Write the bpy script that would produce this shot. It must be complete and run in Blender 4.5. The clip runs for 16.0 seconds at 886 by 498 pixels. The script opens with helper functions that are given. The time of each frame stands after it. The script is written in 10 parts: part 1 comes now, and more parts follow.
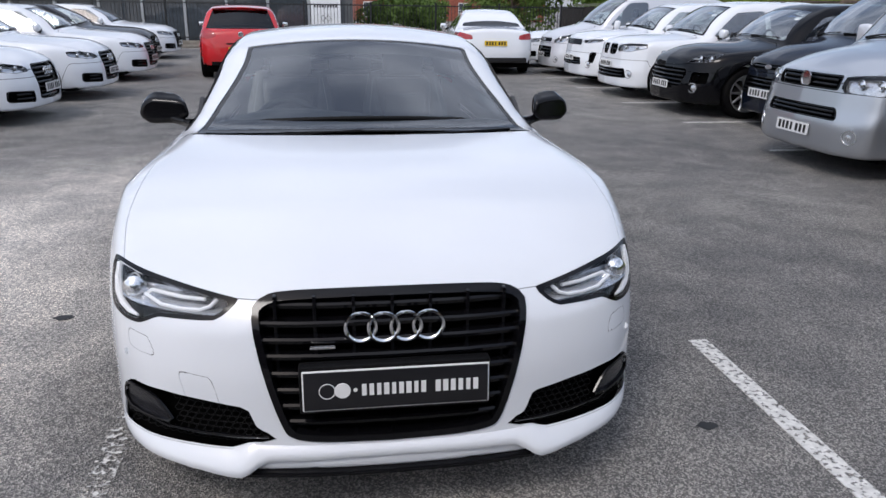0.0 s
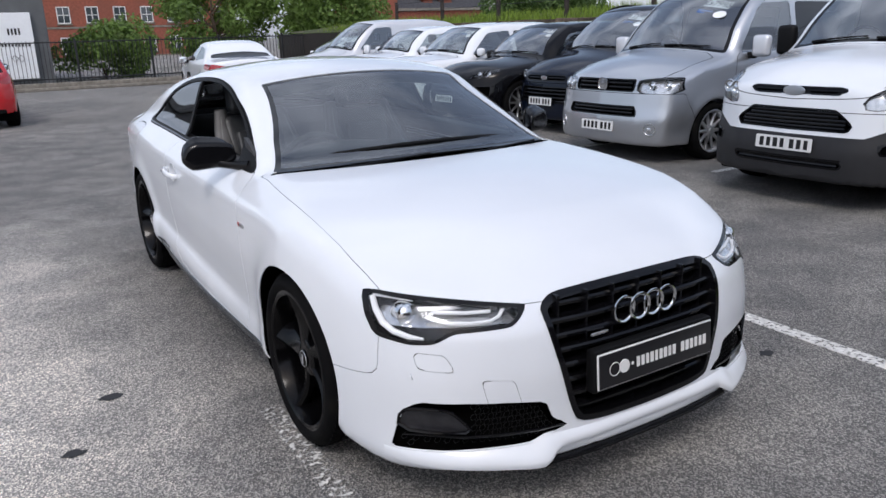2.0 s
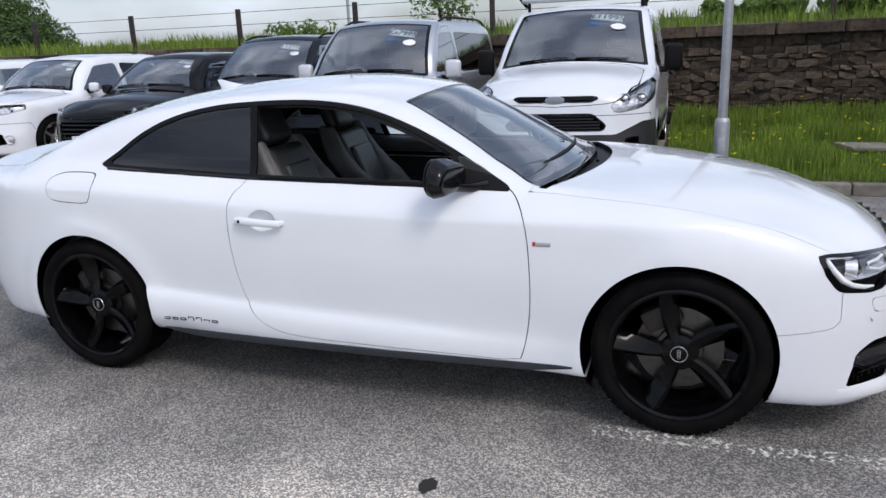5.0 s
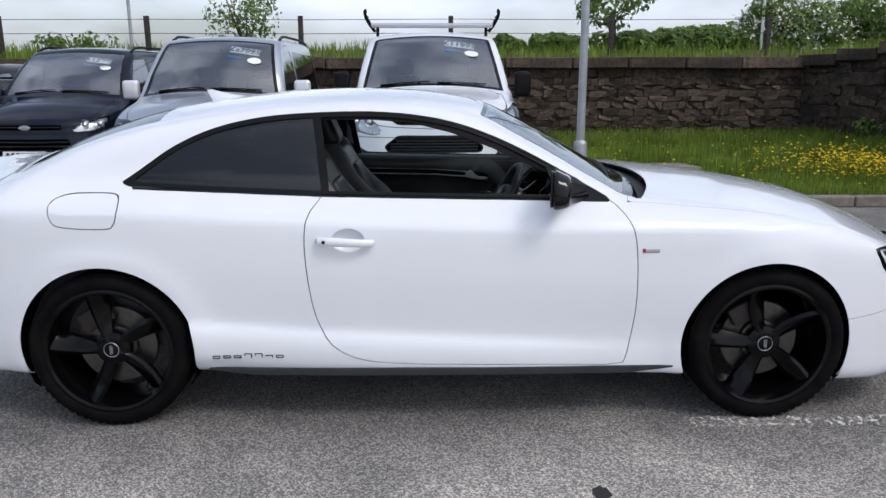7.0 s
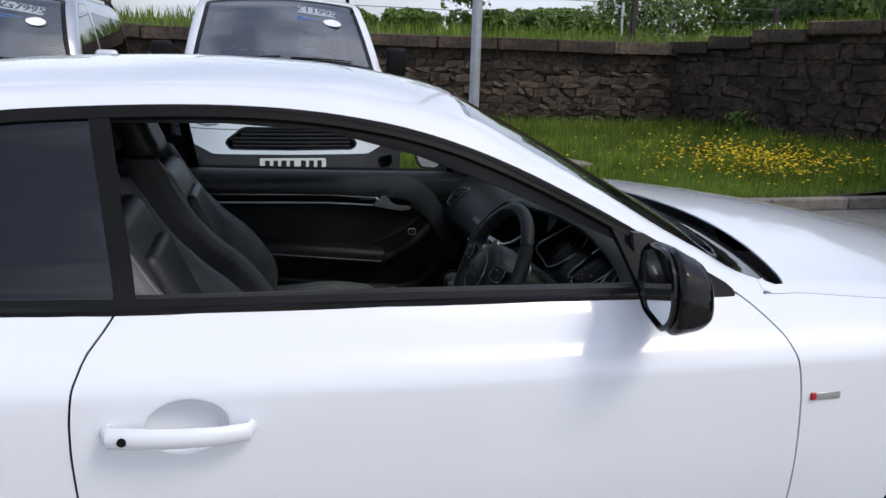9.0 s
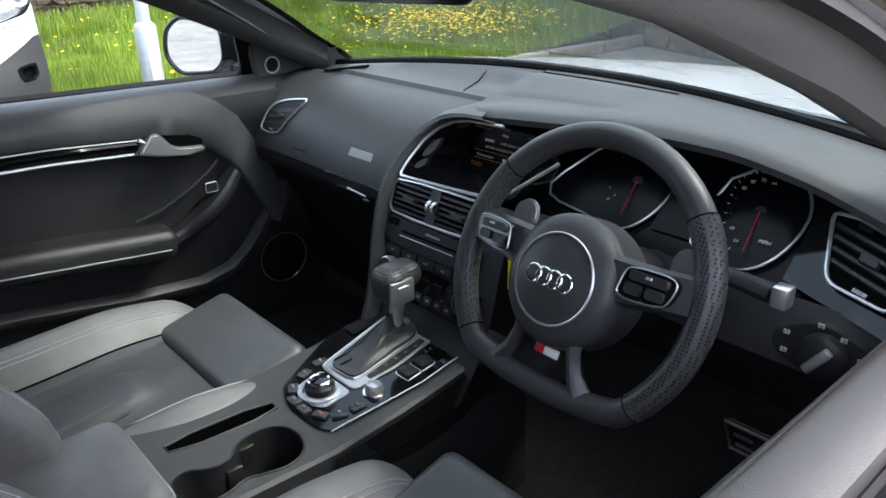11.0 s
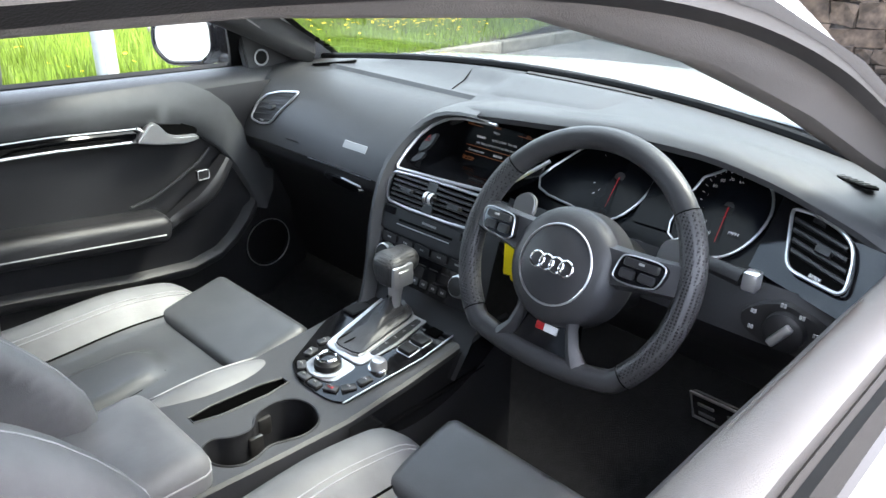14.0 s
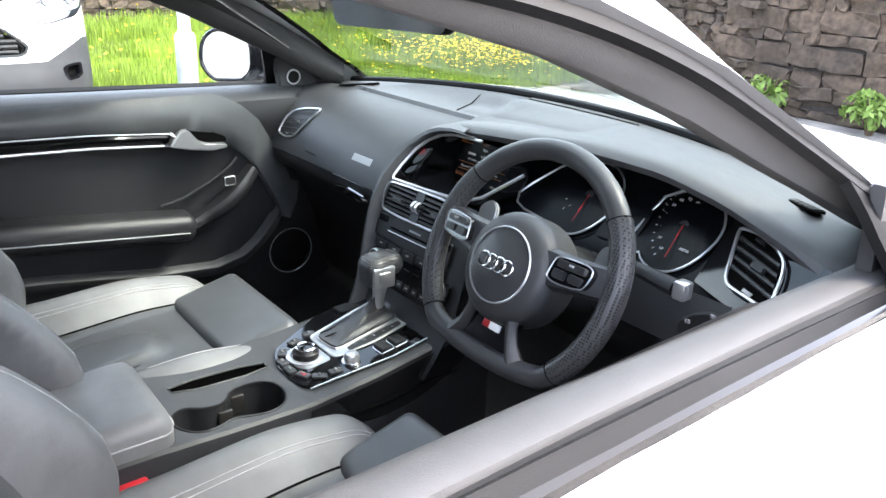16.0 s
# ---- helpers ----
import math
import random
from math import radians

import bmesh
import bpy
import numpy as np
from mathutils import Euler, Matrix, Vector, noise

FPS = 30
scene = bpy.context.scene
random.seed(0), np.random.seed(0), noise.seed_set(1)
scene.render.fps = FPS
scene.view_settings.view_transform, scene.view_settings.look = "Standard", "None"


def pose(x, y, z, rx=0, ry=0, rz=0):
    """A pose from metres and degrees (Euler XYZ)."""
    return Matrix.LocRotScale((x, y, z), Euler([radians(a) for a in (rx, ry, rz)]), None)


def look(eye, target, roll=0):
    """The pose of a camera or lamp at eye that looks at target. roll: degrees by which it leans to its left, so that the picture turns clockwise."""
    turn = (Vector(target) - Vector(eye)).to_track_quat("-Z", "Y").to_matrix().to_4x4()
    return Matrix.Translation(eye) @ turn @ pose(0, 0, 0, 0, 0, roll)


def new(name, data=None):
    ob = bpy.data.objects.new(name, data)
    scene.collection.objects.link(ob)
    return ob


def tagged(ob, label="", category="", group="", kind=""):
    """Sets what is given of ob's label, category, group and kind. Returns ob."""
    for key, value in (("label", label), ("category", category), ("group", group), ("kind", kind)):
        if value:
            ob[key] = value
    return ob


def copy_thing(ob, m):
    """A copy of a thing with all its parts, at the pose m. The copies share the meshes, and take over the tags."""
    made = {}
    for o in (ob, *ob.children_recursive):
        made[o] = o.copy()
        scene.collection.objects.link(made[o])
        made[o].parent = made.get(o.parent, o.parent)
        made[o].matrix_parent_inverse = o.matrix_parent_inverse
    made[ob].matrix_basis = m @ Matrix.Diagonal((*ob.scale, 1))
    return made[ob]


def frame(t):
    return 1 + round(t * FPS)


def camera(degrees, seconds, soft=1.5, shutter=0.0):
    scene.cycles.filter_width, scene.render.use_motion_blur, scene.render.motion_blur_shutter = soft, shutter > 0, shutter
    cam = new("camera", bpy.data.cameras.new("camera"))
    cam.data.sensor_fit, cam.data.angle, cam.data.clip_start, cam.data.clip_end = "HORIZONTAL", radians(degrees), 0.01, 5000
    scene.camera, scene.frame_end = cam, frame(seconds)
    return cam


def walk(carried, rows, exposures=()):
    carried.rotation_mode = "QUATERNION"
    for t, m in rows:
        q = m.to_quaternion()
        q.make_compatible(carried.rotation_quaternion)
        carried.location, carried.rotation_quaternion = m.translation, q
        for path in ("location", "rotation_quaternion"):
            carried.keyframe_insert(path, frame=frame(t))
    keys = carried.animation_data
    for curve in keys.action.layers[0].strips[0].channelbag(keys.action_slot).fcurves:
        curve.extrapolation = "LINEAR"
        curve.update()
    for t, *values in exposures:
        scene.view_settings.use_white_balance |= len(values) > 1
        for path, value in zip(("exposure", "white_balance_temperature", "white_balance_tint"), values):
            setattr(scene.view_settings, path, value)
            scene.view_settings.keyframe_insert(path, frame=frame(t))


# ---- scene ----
cam = camera(61.6, 16.0)
PATH = [
    (0, (-0.179, -2.785, 1.474), (0.111, -0.904, 0.857), 0.8),
    (0.5, (-0.559, -2.791, 1.484), (-0.108, -0.939, 0.878), 0.1),
    (1, (-0.943, -2.707, 1.484), (-0.307, -0.904, 0.894), -0.6),
    (1.5, (-1.364, -2.609, 1.478), (-0.536, -0.881, 0.905), -1.1),
    (2, (-1.788, -2.479, 1.498), (-0.787, -0.84, 0.938), -1.7),
    (2.5, (-2.181, -2.18, 1.514), (-0.999, -0.665, 0.961), -2.2),
    (3, (-2.611, -1.844, 1.523), (-1.251, -0.484, 0.975), -2.6),
    (3.5, (-2.941, -1.433, 1.508), (-1.433, -0.235, 0.967), -2.8),
    (4, (-3.263, -1.003, 1.494), (-1.632, 0.023, 0.961), -2.8),
    (4.5, (-3.48, -0.592, 1.485), (-1.75, 0.263, 0.96), -2.5),
    (4.7, (-3.564, -0.359, 1.485), (-1.791, 0.404, 0.963), -2.4),
    (6.8, (-3.926, 1.365, 1.459), (-1.98, 1.366, 0.997), -0.4),
    (7, (-3.852, 1.433, 1.454), (-1.907, 1.39, 0.993), -0.1),
    (7.5, (-3.584, 1.574, 1.455), (-1.642, 1.407, 1.006), 0.9),
    (8, (-3.117, 1.661, 1.468), (-1.183, 1.377, 1.043), 1.6),
    (8.5, (-2.576, 1.622, 1.437), (-0.663, 1.249, 0.991), 1.6),
    (9, (-2.095, 1.625, 1.393), (-0.218, 1.149, 0.893), 1.7),
    (9.5, (-1.692, 1.626, 1.342), (0.127, 1.023, 0.767), 1.1),
    (9.6, (-1.603, 1.602, 1.324), (0.199, 0.972, 0.728), 1.5),
    (11.8, (-0.801, 1.84, 1.252), (0.341, 0.419, 0.429), -3.3),
    (12, (-0.798, 1.866, 1.253), (0.319, 0.424, 0.433), -3.2),
    (12.5, (-0.799, 1.888, 1.257), (0.288, 0.421, 0.439), -2.6),
    (13, (-0.805, 1.889, 1.259), (0.312, 0.443, 0.444), -1.3),
    (13.5, (-0.853, 1.875, 1.287), (0.337, 0.49, 0.471), 0.1),
    (14, (-0.896, 1.855, 1.3), (0.368, 0.539, 0.481), 1.3),
    (14.5, (-0.926, 1.824, 1.297), (0.408, 0.577, 0.482), 2.2),
    (15, (-0.952, 1.793, 1.288), (0.436, 0.592, 0.493), 2.6),
    (15.5, (-0.977, 1.781, 1.269), (0.439, 0.592, 0.508), 2.8),
    (16, (-1.079, 1.79, 1.274), (0.354, 0.596, 0.554), 2.7),
]
walk(cam, [(t, look(eye, target, roll)) for t, eye, target, roll in PATH], [(0, 0.05, 6480, 12), (9.7, 0.05, 6480, 12), (11.7, 3.64, 6900, 12), (16, 3.64, 6900, 12)])

# ---- light ----
SUN_DIR = Vector((-0.45, -0.50, 0.85)).normalized()
world = bpy.data.worlds.new("sky")
scene.world = world
world.use_nodes = True
wn = world.node_tree.nodes
sky = wn.new("ShaderNodeTexSky")
sky.sky_type = 'NISHITA'
sky.sun_disc = False
sky.sun_elevation = math.asin(SUN_DIR.z)
sky.sun_rotation = math.atan2(SUN_DIR.x, SUN_DIR.y)
sky.air_density, sky.dust_density, sky.ozone_density = 1.0, 3.0, 1.0
cloud = wn.new("ShaderNodeTexNoise")
cloud.inputs["Scale"].default_value = 2.2
cloud.inputs["Detail"].default_value = 5
cramp = wn.new("ShaderNodeValToRGB")
cramp.color_ramp.elements[0].position, cramp.color_ramp.elements[1].position = 0.42, 0.66
cramp.color_ramp.elements[0].color, cramp.color_ramp.elements[1].color = (0.18, 0.18, 0.18, 1), (0.85, 0.85, 0.85, 1)
grey = wn.new("ShaderNodeMix")
grey.data_type = 'RGBA'
grey.inputs["B"].default_value = (6.8, 7.4, 8.6, 1)
wl = world.node_tree.links
wc = wn.new("ShaderNodeTexCoord")
wm = wn.new("ShaderNodeMapping")
wm.inputs["Scale"].default_value = (1, 1, 2.5)
wl.new(wc.outputs["Generated"], wm.inputs["Vector"])
wl.new(wm.outputs["Vector"], cloud.inputs["Vector"])
wl.new(cloud.outputs["Fac"], cramp.inputs["Fac"])
wl.new(cramp.outputs["Color"], grey.inputs["Factor"])
wl.new(sky.outputs["Color"], grey.inputs["A"])
wl.new(grey.outputs["Result"], wn["Background"].inputs["Color"])
wn["Background"].inputs["Strength"].default_value = 0.150
sun = new("sun", bpy.data.lights.new("sun", 'SUN'))
sun.data.energy, sun.data.angle, sun.data.color = 1.15, radians(16.0), (1.0, 0.98, 0.96)
sun.matrix_world = look(SUN_DIR * 50, (0, 0, 0))


# ---- materials ----
def mat(name, color, rough=0.5, metal=0.0, vary=0.12, scale=8.0, bump=0.0, bscale=200.0, coat=0.0, spec=0.5, dirt=None, dscale=1.5, trans=0.0, ior=1.45, emit=0.0, rand=0.0, island=False):
    """A surface with two scales of variation (fine grain and broad stains) and fine relief."""
    m = bpy.data.materials.new(name)
    m.use_nodes = True
    nt = m.node_tree
    n, l = nt.nodes, nt.links
    b = n["Principled BSDF"]
    b.inputs["Roughness"].default_value = rough
    b.inputs["Metallic"].default_value = metal
    b.inputs["Coat Weight"].default_value = coat
    b.inputs["Coat Roughness"].default_value = 0.04
    b.inputs["Specular IOR Level"].default_value = spec
    b.inputs["IOR"].default_value = ior
    b.inputs["Transmission Weight"].default_value = trans
    tc = n.new("ShaderNodeTexCoord")
    base = None
    lo, hi = [tuple(max(0, min(1, c * k)) for c in color) + (1,) for k in (1 - vary, 1 + vary)]
    noise1 = n.new("ShaderNodeTexNoise")
    noise1.inputs["Scale"].default_value = scale
    noise1.inputs["Detail"].default_value = 6
    l.new(tc.outputs["Object"], noise1.inputs["Vector"])
    ramp = n.new("ShaderNodeValToRGB")
    ramp.color_ramp.elements[0].position, ramp.color_ramp.elements[1].position = 0.3, 0.7
    ramp.color_ramp.elements[0].color, ramp.color_ramp.elements[1].color = lo, hi
    l.new(noise1.outputs["Fac"], ramp.inputs["Fac"])
    base = ramp.outputs["Color"]
    if dirt:
        noise2 = n.new("ShaderNodeTexNoise")
        noise2.inputs["Scale"].default_value = dscale
        noise2.inputs["Detail"].default_value = 8
        l.new(tc.outputs["Object"], noise2.inputs["Vector"])
        r2 = n.new("ShaderNodeValToRGB")
        r2.color_ramp.elements[0].position, r2.color_ramp.elements[1].position = 0.45, 0.75
        l.new(noise2.outputs["Fac"], r2.inputs["Fac"])
        mix = n.new("ShaderNodeMix")
        mix.data_type = 'RGBA'
        l.new(r2.outputs["Color"], mix.inputs["Factor"])
        l.new(base, mix.inputs["A"])
        mix.inputs["B"].default_value = (*dirt, 1)
        base = mix.outputs["Result"]
    if rand:
        src = n.new("ShaderNodeNewGeometry" if island else "ShaderNodeObjectInfo")
        hsv = n.new("ShaderNodeHueSaturation")
        ma = n.new("ShaderNodeMapRange")
        ma.inputs["To Min"].default_value, ma.inputs["To Max"].default_value = 1 - rand, 1 + rand
        l.new(src.outputs["Random Per Island" if island else "Random"], ma.inputs["Value"])
        l.new(ma.outputs["Result"], hsv.inputs["Value"])
        l.new(base, hsv.inputs["Color"])
        base = hsv.outputs["Color"]
    l.new(base, b.inputs["Base Color"])
    if emit:
        l.new(base, b.inputs["Emission Color"])
        b.inputs["Emission Strength"].default_value = emit
    if bump:
        nb = n.new("ShaderNodeTexNoise")
        nb.inputs["Scale"].default_value = bscale
        nb.inputs["Detail"].default_value = 4
        l.new(tc.outputs["Object"], nb.inputs["Vector"])
        bp = n.new("ShaderNodeBump")
        bp.inputs["Strength"].default_value = bump
        bp.inputs["Distance"].default_value = 0.004
        l.new(nb.outputs["Fac"], bp.inputs["Height"])
        l.new(bp.outputs["Normal"], b.inputs["Normal"])
    return m


def glass(name, tint, gloss=0.06):
    """Thin pane: see-through tint with a Fresnel gloss."""
    m = bpy.data.materials.new(name)
    m.use_nodes = True
    n, l = m.node_tree.nodes, m.node_tree.links
    n.remove(n["Principled BSDF"])
    tr, gl, mx, fr = n.new("ShaderNodeBsdfTransparent"), n.new("ShaderNodeBsdfGlossy"), n.new("ShaderNodeMixShader"), n.new("ShaderNodeLayerWeight")
    tr.inputs["Color"].default_value = (*tint, 1)
    gl.inputs["Roughness"].default_value = 0.02
    gl.inputs["Color"].default_value = (0.95, 0.97, 1, 1)
    fr.inputs["Blend"].default_value = 0.5
    pw, ad = n.new("ShaderNodeMath"), n.new("ShaderNodeMath")
    pw.operation, ad.operation = 'POWER', 'MULTIPLY_ADD'
    pw.inputs[1].default_value = 4.0
    ad.inputs[1].default_value, ad.inputs[2].default_value = 0.85, gloss
    l.new(fr.outputs["Facing"], pw.inputs[0])
    l.new(pw.outputs[0], ad.inputs[0])
    l.new(ad.outputs[0], mx.inputs["Fac"])
    l.new(tr.outputs[0], mx.inputs[1])
    l.new(gl.outputs[0], mx.inputs[2])
    l.new(mx.outputs[0], n["Material Output"].inputs["Surface"])
    return m


M = {}
M["white"] = mat("white_paint", (0.74, 0.765, 0.80), 0.25, vary=0.015, coat=0.9, scale=3)
M["silver"] = mat("silver_paint", (0.52, 0.54, 0.57), 0.30, metal=0.85, vary=0.03, coat=0.8, scale=300)
M["palesilver"] = mat("pale_silver_paint", (0.66, 0.67, 0.70), 0.32, metal=0.35, vary=0.03, coat=0.8, scale=300)
M["navy"] = mat("navy_paint", (0.004, 0.007, 0.016), 0.08, vary=0.1, spec=0.35, scale=200)
M["black"] = mat("black_paint", (0.003, 0.003, 0.004), 0.05, vary=0.1, spec=0.3)
M["darkgrey"] = mat("dark_grey_paint", (0.010, 0.010, 0.013), 0.12, vary=0.1, spec=0.4)
M["red"] = mat("red_paint", (0.52, 0.012, 0.016), 0.25, vary=0.05, coat=1.0)
M["gloss_black"] = mat("gloss_black_plastic", (0.004, 0.004, 0.005), 0.10, vary=0.1, spec=0.35)
M["plastic"] = mat("black_plastic", (0.006, 0.006, 0.0065), 0.5, spec=0.15, vary=0.15, bump=0.12, bscale=900)
M["greyplastic"] = mat("grey_bumper_plastic", (0.018, 0.018, 0.020), 0.55, vary=0.12, bump=0.15, bscale=600)
# near-black of joints; in hollows and arches it holds their shade as colour
M["gap"] = mat("gap_shade", (0.0015, 0.0015, 0.0015), 0.95, vary=0.1, spec=0.05)
M["rubber"] = mat("tyre_rubber", (0.004, 0.004, 0.0045), 0.8, vary=0.25, scale=14, bump=0.2, bscale=250, dirt=(0.008, 0.0075, 0.007), dscale=9, spec=0.07)
M["wheel_black"] = mat("gloss_black_alloy", (0.002, 0.002, 0.0024), 0.14, vary=0.15, spec=0.22)
M["alloy"] = mat("bright_alloy", (0.55, 0.56, 0.58), 0.28, metal=0.9, vary=0.06)
M["disc"] = mat("brake_disc_steel", (0.10, 0.095, 0.09), 0.35, metal=0.9, vary=0.2, scale=30)
M["caliper"] = mat("dull_caliper", (0.025, 0.018, 0.018), 0.6, vary=0.2)
M["chrome"] = mat("chrome", (0.78, 0.79, 0.80), 0.12, metal=1.0, vary=0.02)
M["mirror"] = mat("mirror_silver", (0.86, 0.88, 0.88), 0.01, metal=1.0, vary=0.01)
M["lamp_in"] = mat("lamp_housing", (0.62, 0.63, 0.65), 0.22, metal=0.8, vary=0.2, scale=25)
M["lamp_dark"] = mat("lamp_dark_housing", (0.03, 0.03, 0.034), 0.25, metal=0.3, vary=0.2, scale=25)
M["lamp_white"] = mat("lamp_white_guide", (0.88, 0.89, 0.9), 0.2, vary=0.03)
M["lens"] = glass("clear_lens", (0.97, 0.975, 0.98), 0.03)
M["tail"] = mat("red_tail_lens", (0.35, 0.008, 0.012), 0.12, vary=0.2, coat=1.0, scale=40)
M["glass"] = glass("windscreen_glass", (0.60, 0.67, 0.64), 0.17)
M["glass_side"] = glass("side_glass", (0.86, 0.92, 0.90), 0.04)
M["frit"] = mat("black_glass_print", (0.010, 0.011, 0.012), 0.03, vary=0.1, spec=0.7)
M["privacy"] = glass("privacy_glass", (0.05, 0.055, 0.06), 0.05)
M["vanglass"] = glass("van_windscreen_glass", (0.72, 0.78, 0.76), 0.22)
M["plate_white"] = mat("white_plate", (0.75, 0.75, 0.74), 0.35, vary=0.03)
M["plate_yellow"] = mat("yellow_plate", (0.75, 0.50, 0.03), 0.35, vary=0.03)
M["plate_black"] = mat("black_plate", (0.012, 0.012, 0.014), 0.3, vary=0.1)
M["ink"] = mat("black_ink", (0.01, 0.01, 0.01), 0.5)
M["paper"] = mat("white_sticker", (0.8, 0.82, 0.84), 0.5, vary=0.03)
M["blue"] = mat("blue_sticker", (0.02, 0.12, 0.42), 0.5, vary=0.05)


# ---- helpers for meshes ----
def leafy(m, share=0.4):
    """Lets some light through a leaf or blade."""
    n, l = m.node_tree.nodes, m.node_tree.links
    b = n["Principled BSDF"]
    tl, mx = n.new("ShaderNodeBsdfTranslucent"), n.new("ShaderNodeMixShader")
    l.new(b.inputs["Base Color"].links[0].from_socket, tl.inputs["Color"])
    mx.inputs["Fac"].default_value = share
    l.new(b.outputs[0], mx.inputs[1])
    l.new(tl.outputs[0], mx.inputs[2])
    l.new(mx.outputs[0], n["Material Output"].inputs["Surface"])


def mesh_from(name, verts, faces, smooth=True):
    me = bpy.data.meshes.new(name)
    me.from_pydata([tuple(map(float, v)) for v in verts], [], [tuple(map(int, f)) for f in faces])
    me.update()
    if smooth:
        me.shade_smooth()
    return me


def put(name, me, material, parent=None, label=""):
    """Links a mesh as one object, under a parent if there is one."""
    ob = new(name, me)
    if material:
        me.materials.append(M[material] if isinstance(material, str) else material)
    if parent:
        ob.parent = parent
    if label:
        ob["label"] = label
    return ob


def part(name, bm, material, parent=None, label="", smooth=True, angle=40):
    me = bpy.data.meshes.new(name)
    bm.to_mesh(me)
    bm.free()
    if smooth:
        me.shade_smooth()
        me.set_sharp_from_angle(angle=radians(angle))
    return put(name, me, material, parent, label)


def empty(name, m=None, label="", category="", group="", kind=""):
    ob = new(name)
    if m is not None:
        ob.matrix_basis = m
    return tagged(ob, label, category, group, kind)


def box(bm, lo, hi, bev=0.0, m=None, seg=2):
    """A box from corner to corner, bevelled, added to bm."""
    c = [(a + b) / 2 for a, b in zip(lo, hi)]
    s = [abs(b - a) for a, b in zip(lo, hi)]
    r = bmesh.ops.create_cube(bm, size=1.0, matrix=Matrix.LocRotScale(c, None, s))
    vs = r["verts"]
    if bev:
        es = list({e for v in vs for e in v.link_edges})
        g = bmesh.ops.bevel(bm, geom=es, offset=min(bev, min(s) * 0.49), segments=seg, affect='EDGES', profile=0.5)
        vs = list({v for f in g["faces"] for v in f.verts} | {v for v in vs if v.is_valid})
    if m is not None:
        bmesh.ops.transform(bm, matrix=m, verts=[v for v in vs if v.is_valid])
    return vs


def cyl(bm, a, b, r, r2=None, seg=16, caps=True):
    """A cylinder or cone from a to b."""
    a, b = Vector(a), Vector(b)
    d = b - a
    m = Matrix.Translation((a + b) / 2) @ d.to_track_quat('Z', 'Y').to_matrix().to_4x4()
    return bmesh.ops.create_cone(bm, cap_ends=caps, segments=seg, radius1=r, radius2=r if r2 is None else r2, depth=d.length, matrix=m)["verts"]


def tube(bm, pts, r, seg=8, closed=False, cap=True, flat=1.0, up=None):
    """A round or flattened bar along points. r: one radius or one for each point."""
    pts = [Vector(p) for p in pts]
    k = len(pts)
    rs = r if isinstance(r, (list, tuple)) else [r] * k
    rings = []
    ref = Vector(up) if up else None
    for i, p in enumerate(pts):
        a = pts[(i - 1) % k] if (closed or i) else p
        b = pts[(i + 1) % k] if (closed or i < k - 1) else p
        d = (b - a).normalized()
        if ref is None:
            ref = d.orthogonal()
        side = d.cross(ref).normalized()
        nrm = side.cross(d).normalized()
        if not up:
            ref = nrm
        rings.append([bm.verts.new(p + side * rs[i] * math.cos(2 * math.pi * j / seg) + nrm * rs[i] * flat * math.sin(2 * math.pi * j / seg)) for j in range(seg)])
    for i in range(k if closed else k - 1):
        a, b = rings[i], rings[(i + 1) % k]
        for j in range(seg):
            bm.faces.new((a[j], a[(j + 1) % seg], b[(j + 1) % seg], b[j]))
    if cap and not closed:
        bm.faces.new(rings[0][::-1])
        bm.faces.new(rings[-1])
    return [v for ring in rings for v in ring]


def lathe(bm, prof, seg=48, m=None, a0=0.0, a1=2 * math.pi):
    """Turns a profile of (radius, height) about z."""
    full = abs(a1 - a0 - 2 * math.pi) < 1e-6
    n = seg if full else seg + 1
    rings = []
    for r, h in prof:
        rings.append([bm.verts.new((r * math.cos(a0 + (a1 - a0) * j / seg), r * math.sin(a0 + (a1 - a0) * j / seg), h)) for j in range(n)])
    for a, b in zip(rings, rings[1:]):
        for j in range(seg):
            k = (j + 1) % n
            bm.faces.new((a[j], a[k], b[k], b[j]))
    vs = [v for ring in rings for v in ring]
    if m is not None:
        bmesh.ops.transform(bm, matrix=m, verts=vs)
    return vs


def slab(bm, outline, depth, m=None, bev=0.0):
    """A flat outline of (x, y), given thickness along z from 0 to depth."""
    vs = [bm.verts.new((x, y, 0)) for x, y in outline]
    f = bm.faces.new(vs)
    r = bmesh.ops.extrude_face_region(bm, geom=[f])
    up = [v for v in r["geom"] if isinstance(v, bmesh.types.BMVert)]
    bmesh.ops.translate(bm, vec=(0, 0, depth), verts=up)
    allv = vs + up
    bmesh.ops.recalc_face_normals(bm, faces=list({g for v in allv for g in v.link_faces}))
    if bev:
        top = [e for v in up for e in v.link_edges if all(w in up for w in e.verts)]
        g = bmesh.ops.bevel(bm, geom=list(set(top)), offset=bev, segments=2, affect='EDGES')
        allv = [v for v in allv if v.is_valid] + [v for v in g["verts"]]
        allv = list(set(allv))
    if m is not None:
        bmesh.ops.transform(bm, matrix=m, verts=allv)
    return allv


def sheet(bm, grid, closed_u=False, closed_v=False):
    """Faces over a grid (rows of points)."""
    rows = [[bm.verts.new(p) for p in row] for row in grid]
    nu, nv = len(rows), len(rows[0])
    for i in range(nu if closed_u else nu - 1):
        for j in range(nv if closed_v else nv - 1):
            bm.faces.new((rows[i][j], rows[(i + 1) % nu][j], rows[(i + 1) % nu][(j + 1) % nv], rows[i][(j + 1) % nv]))
    return rows


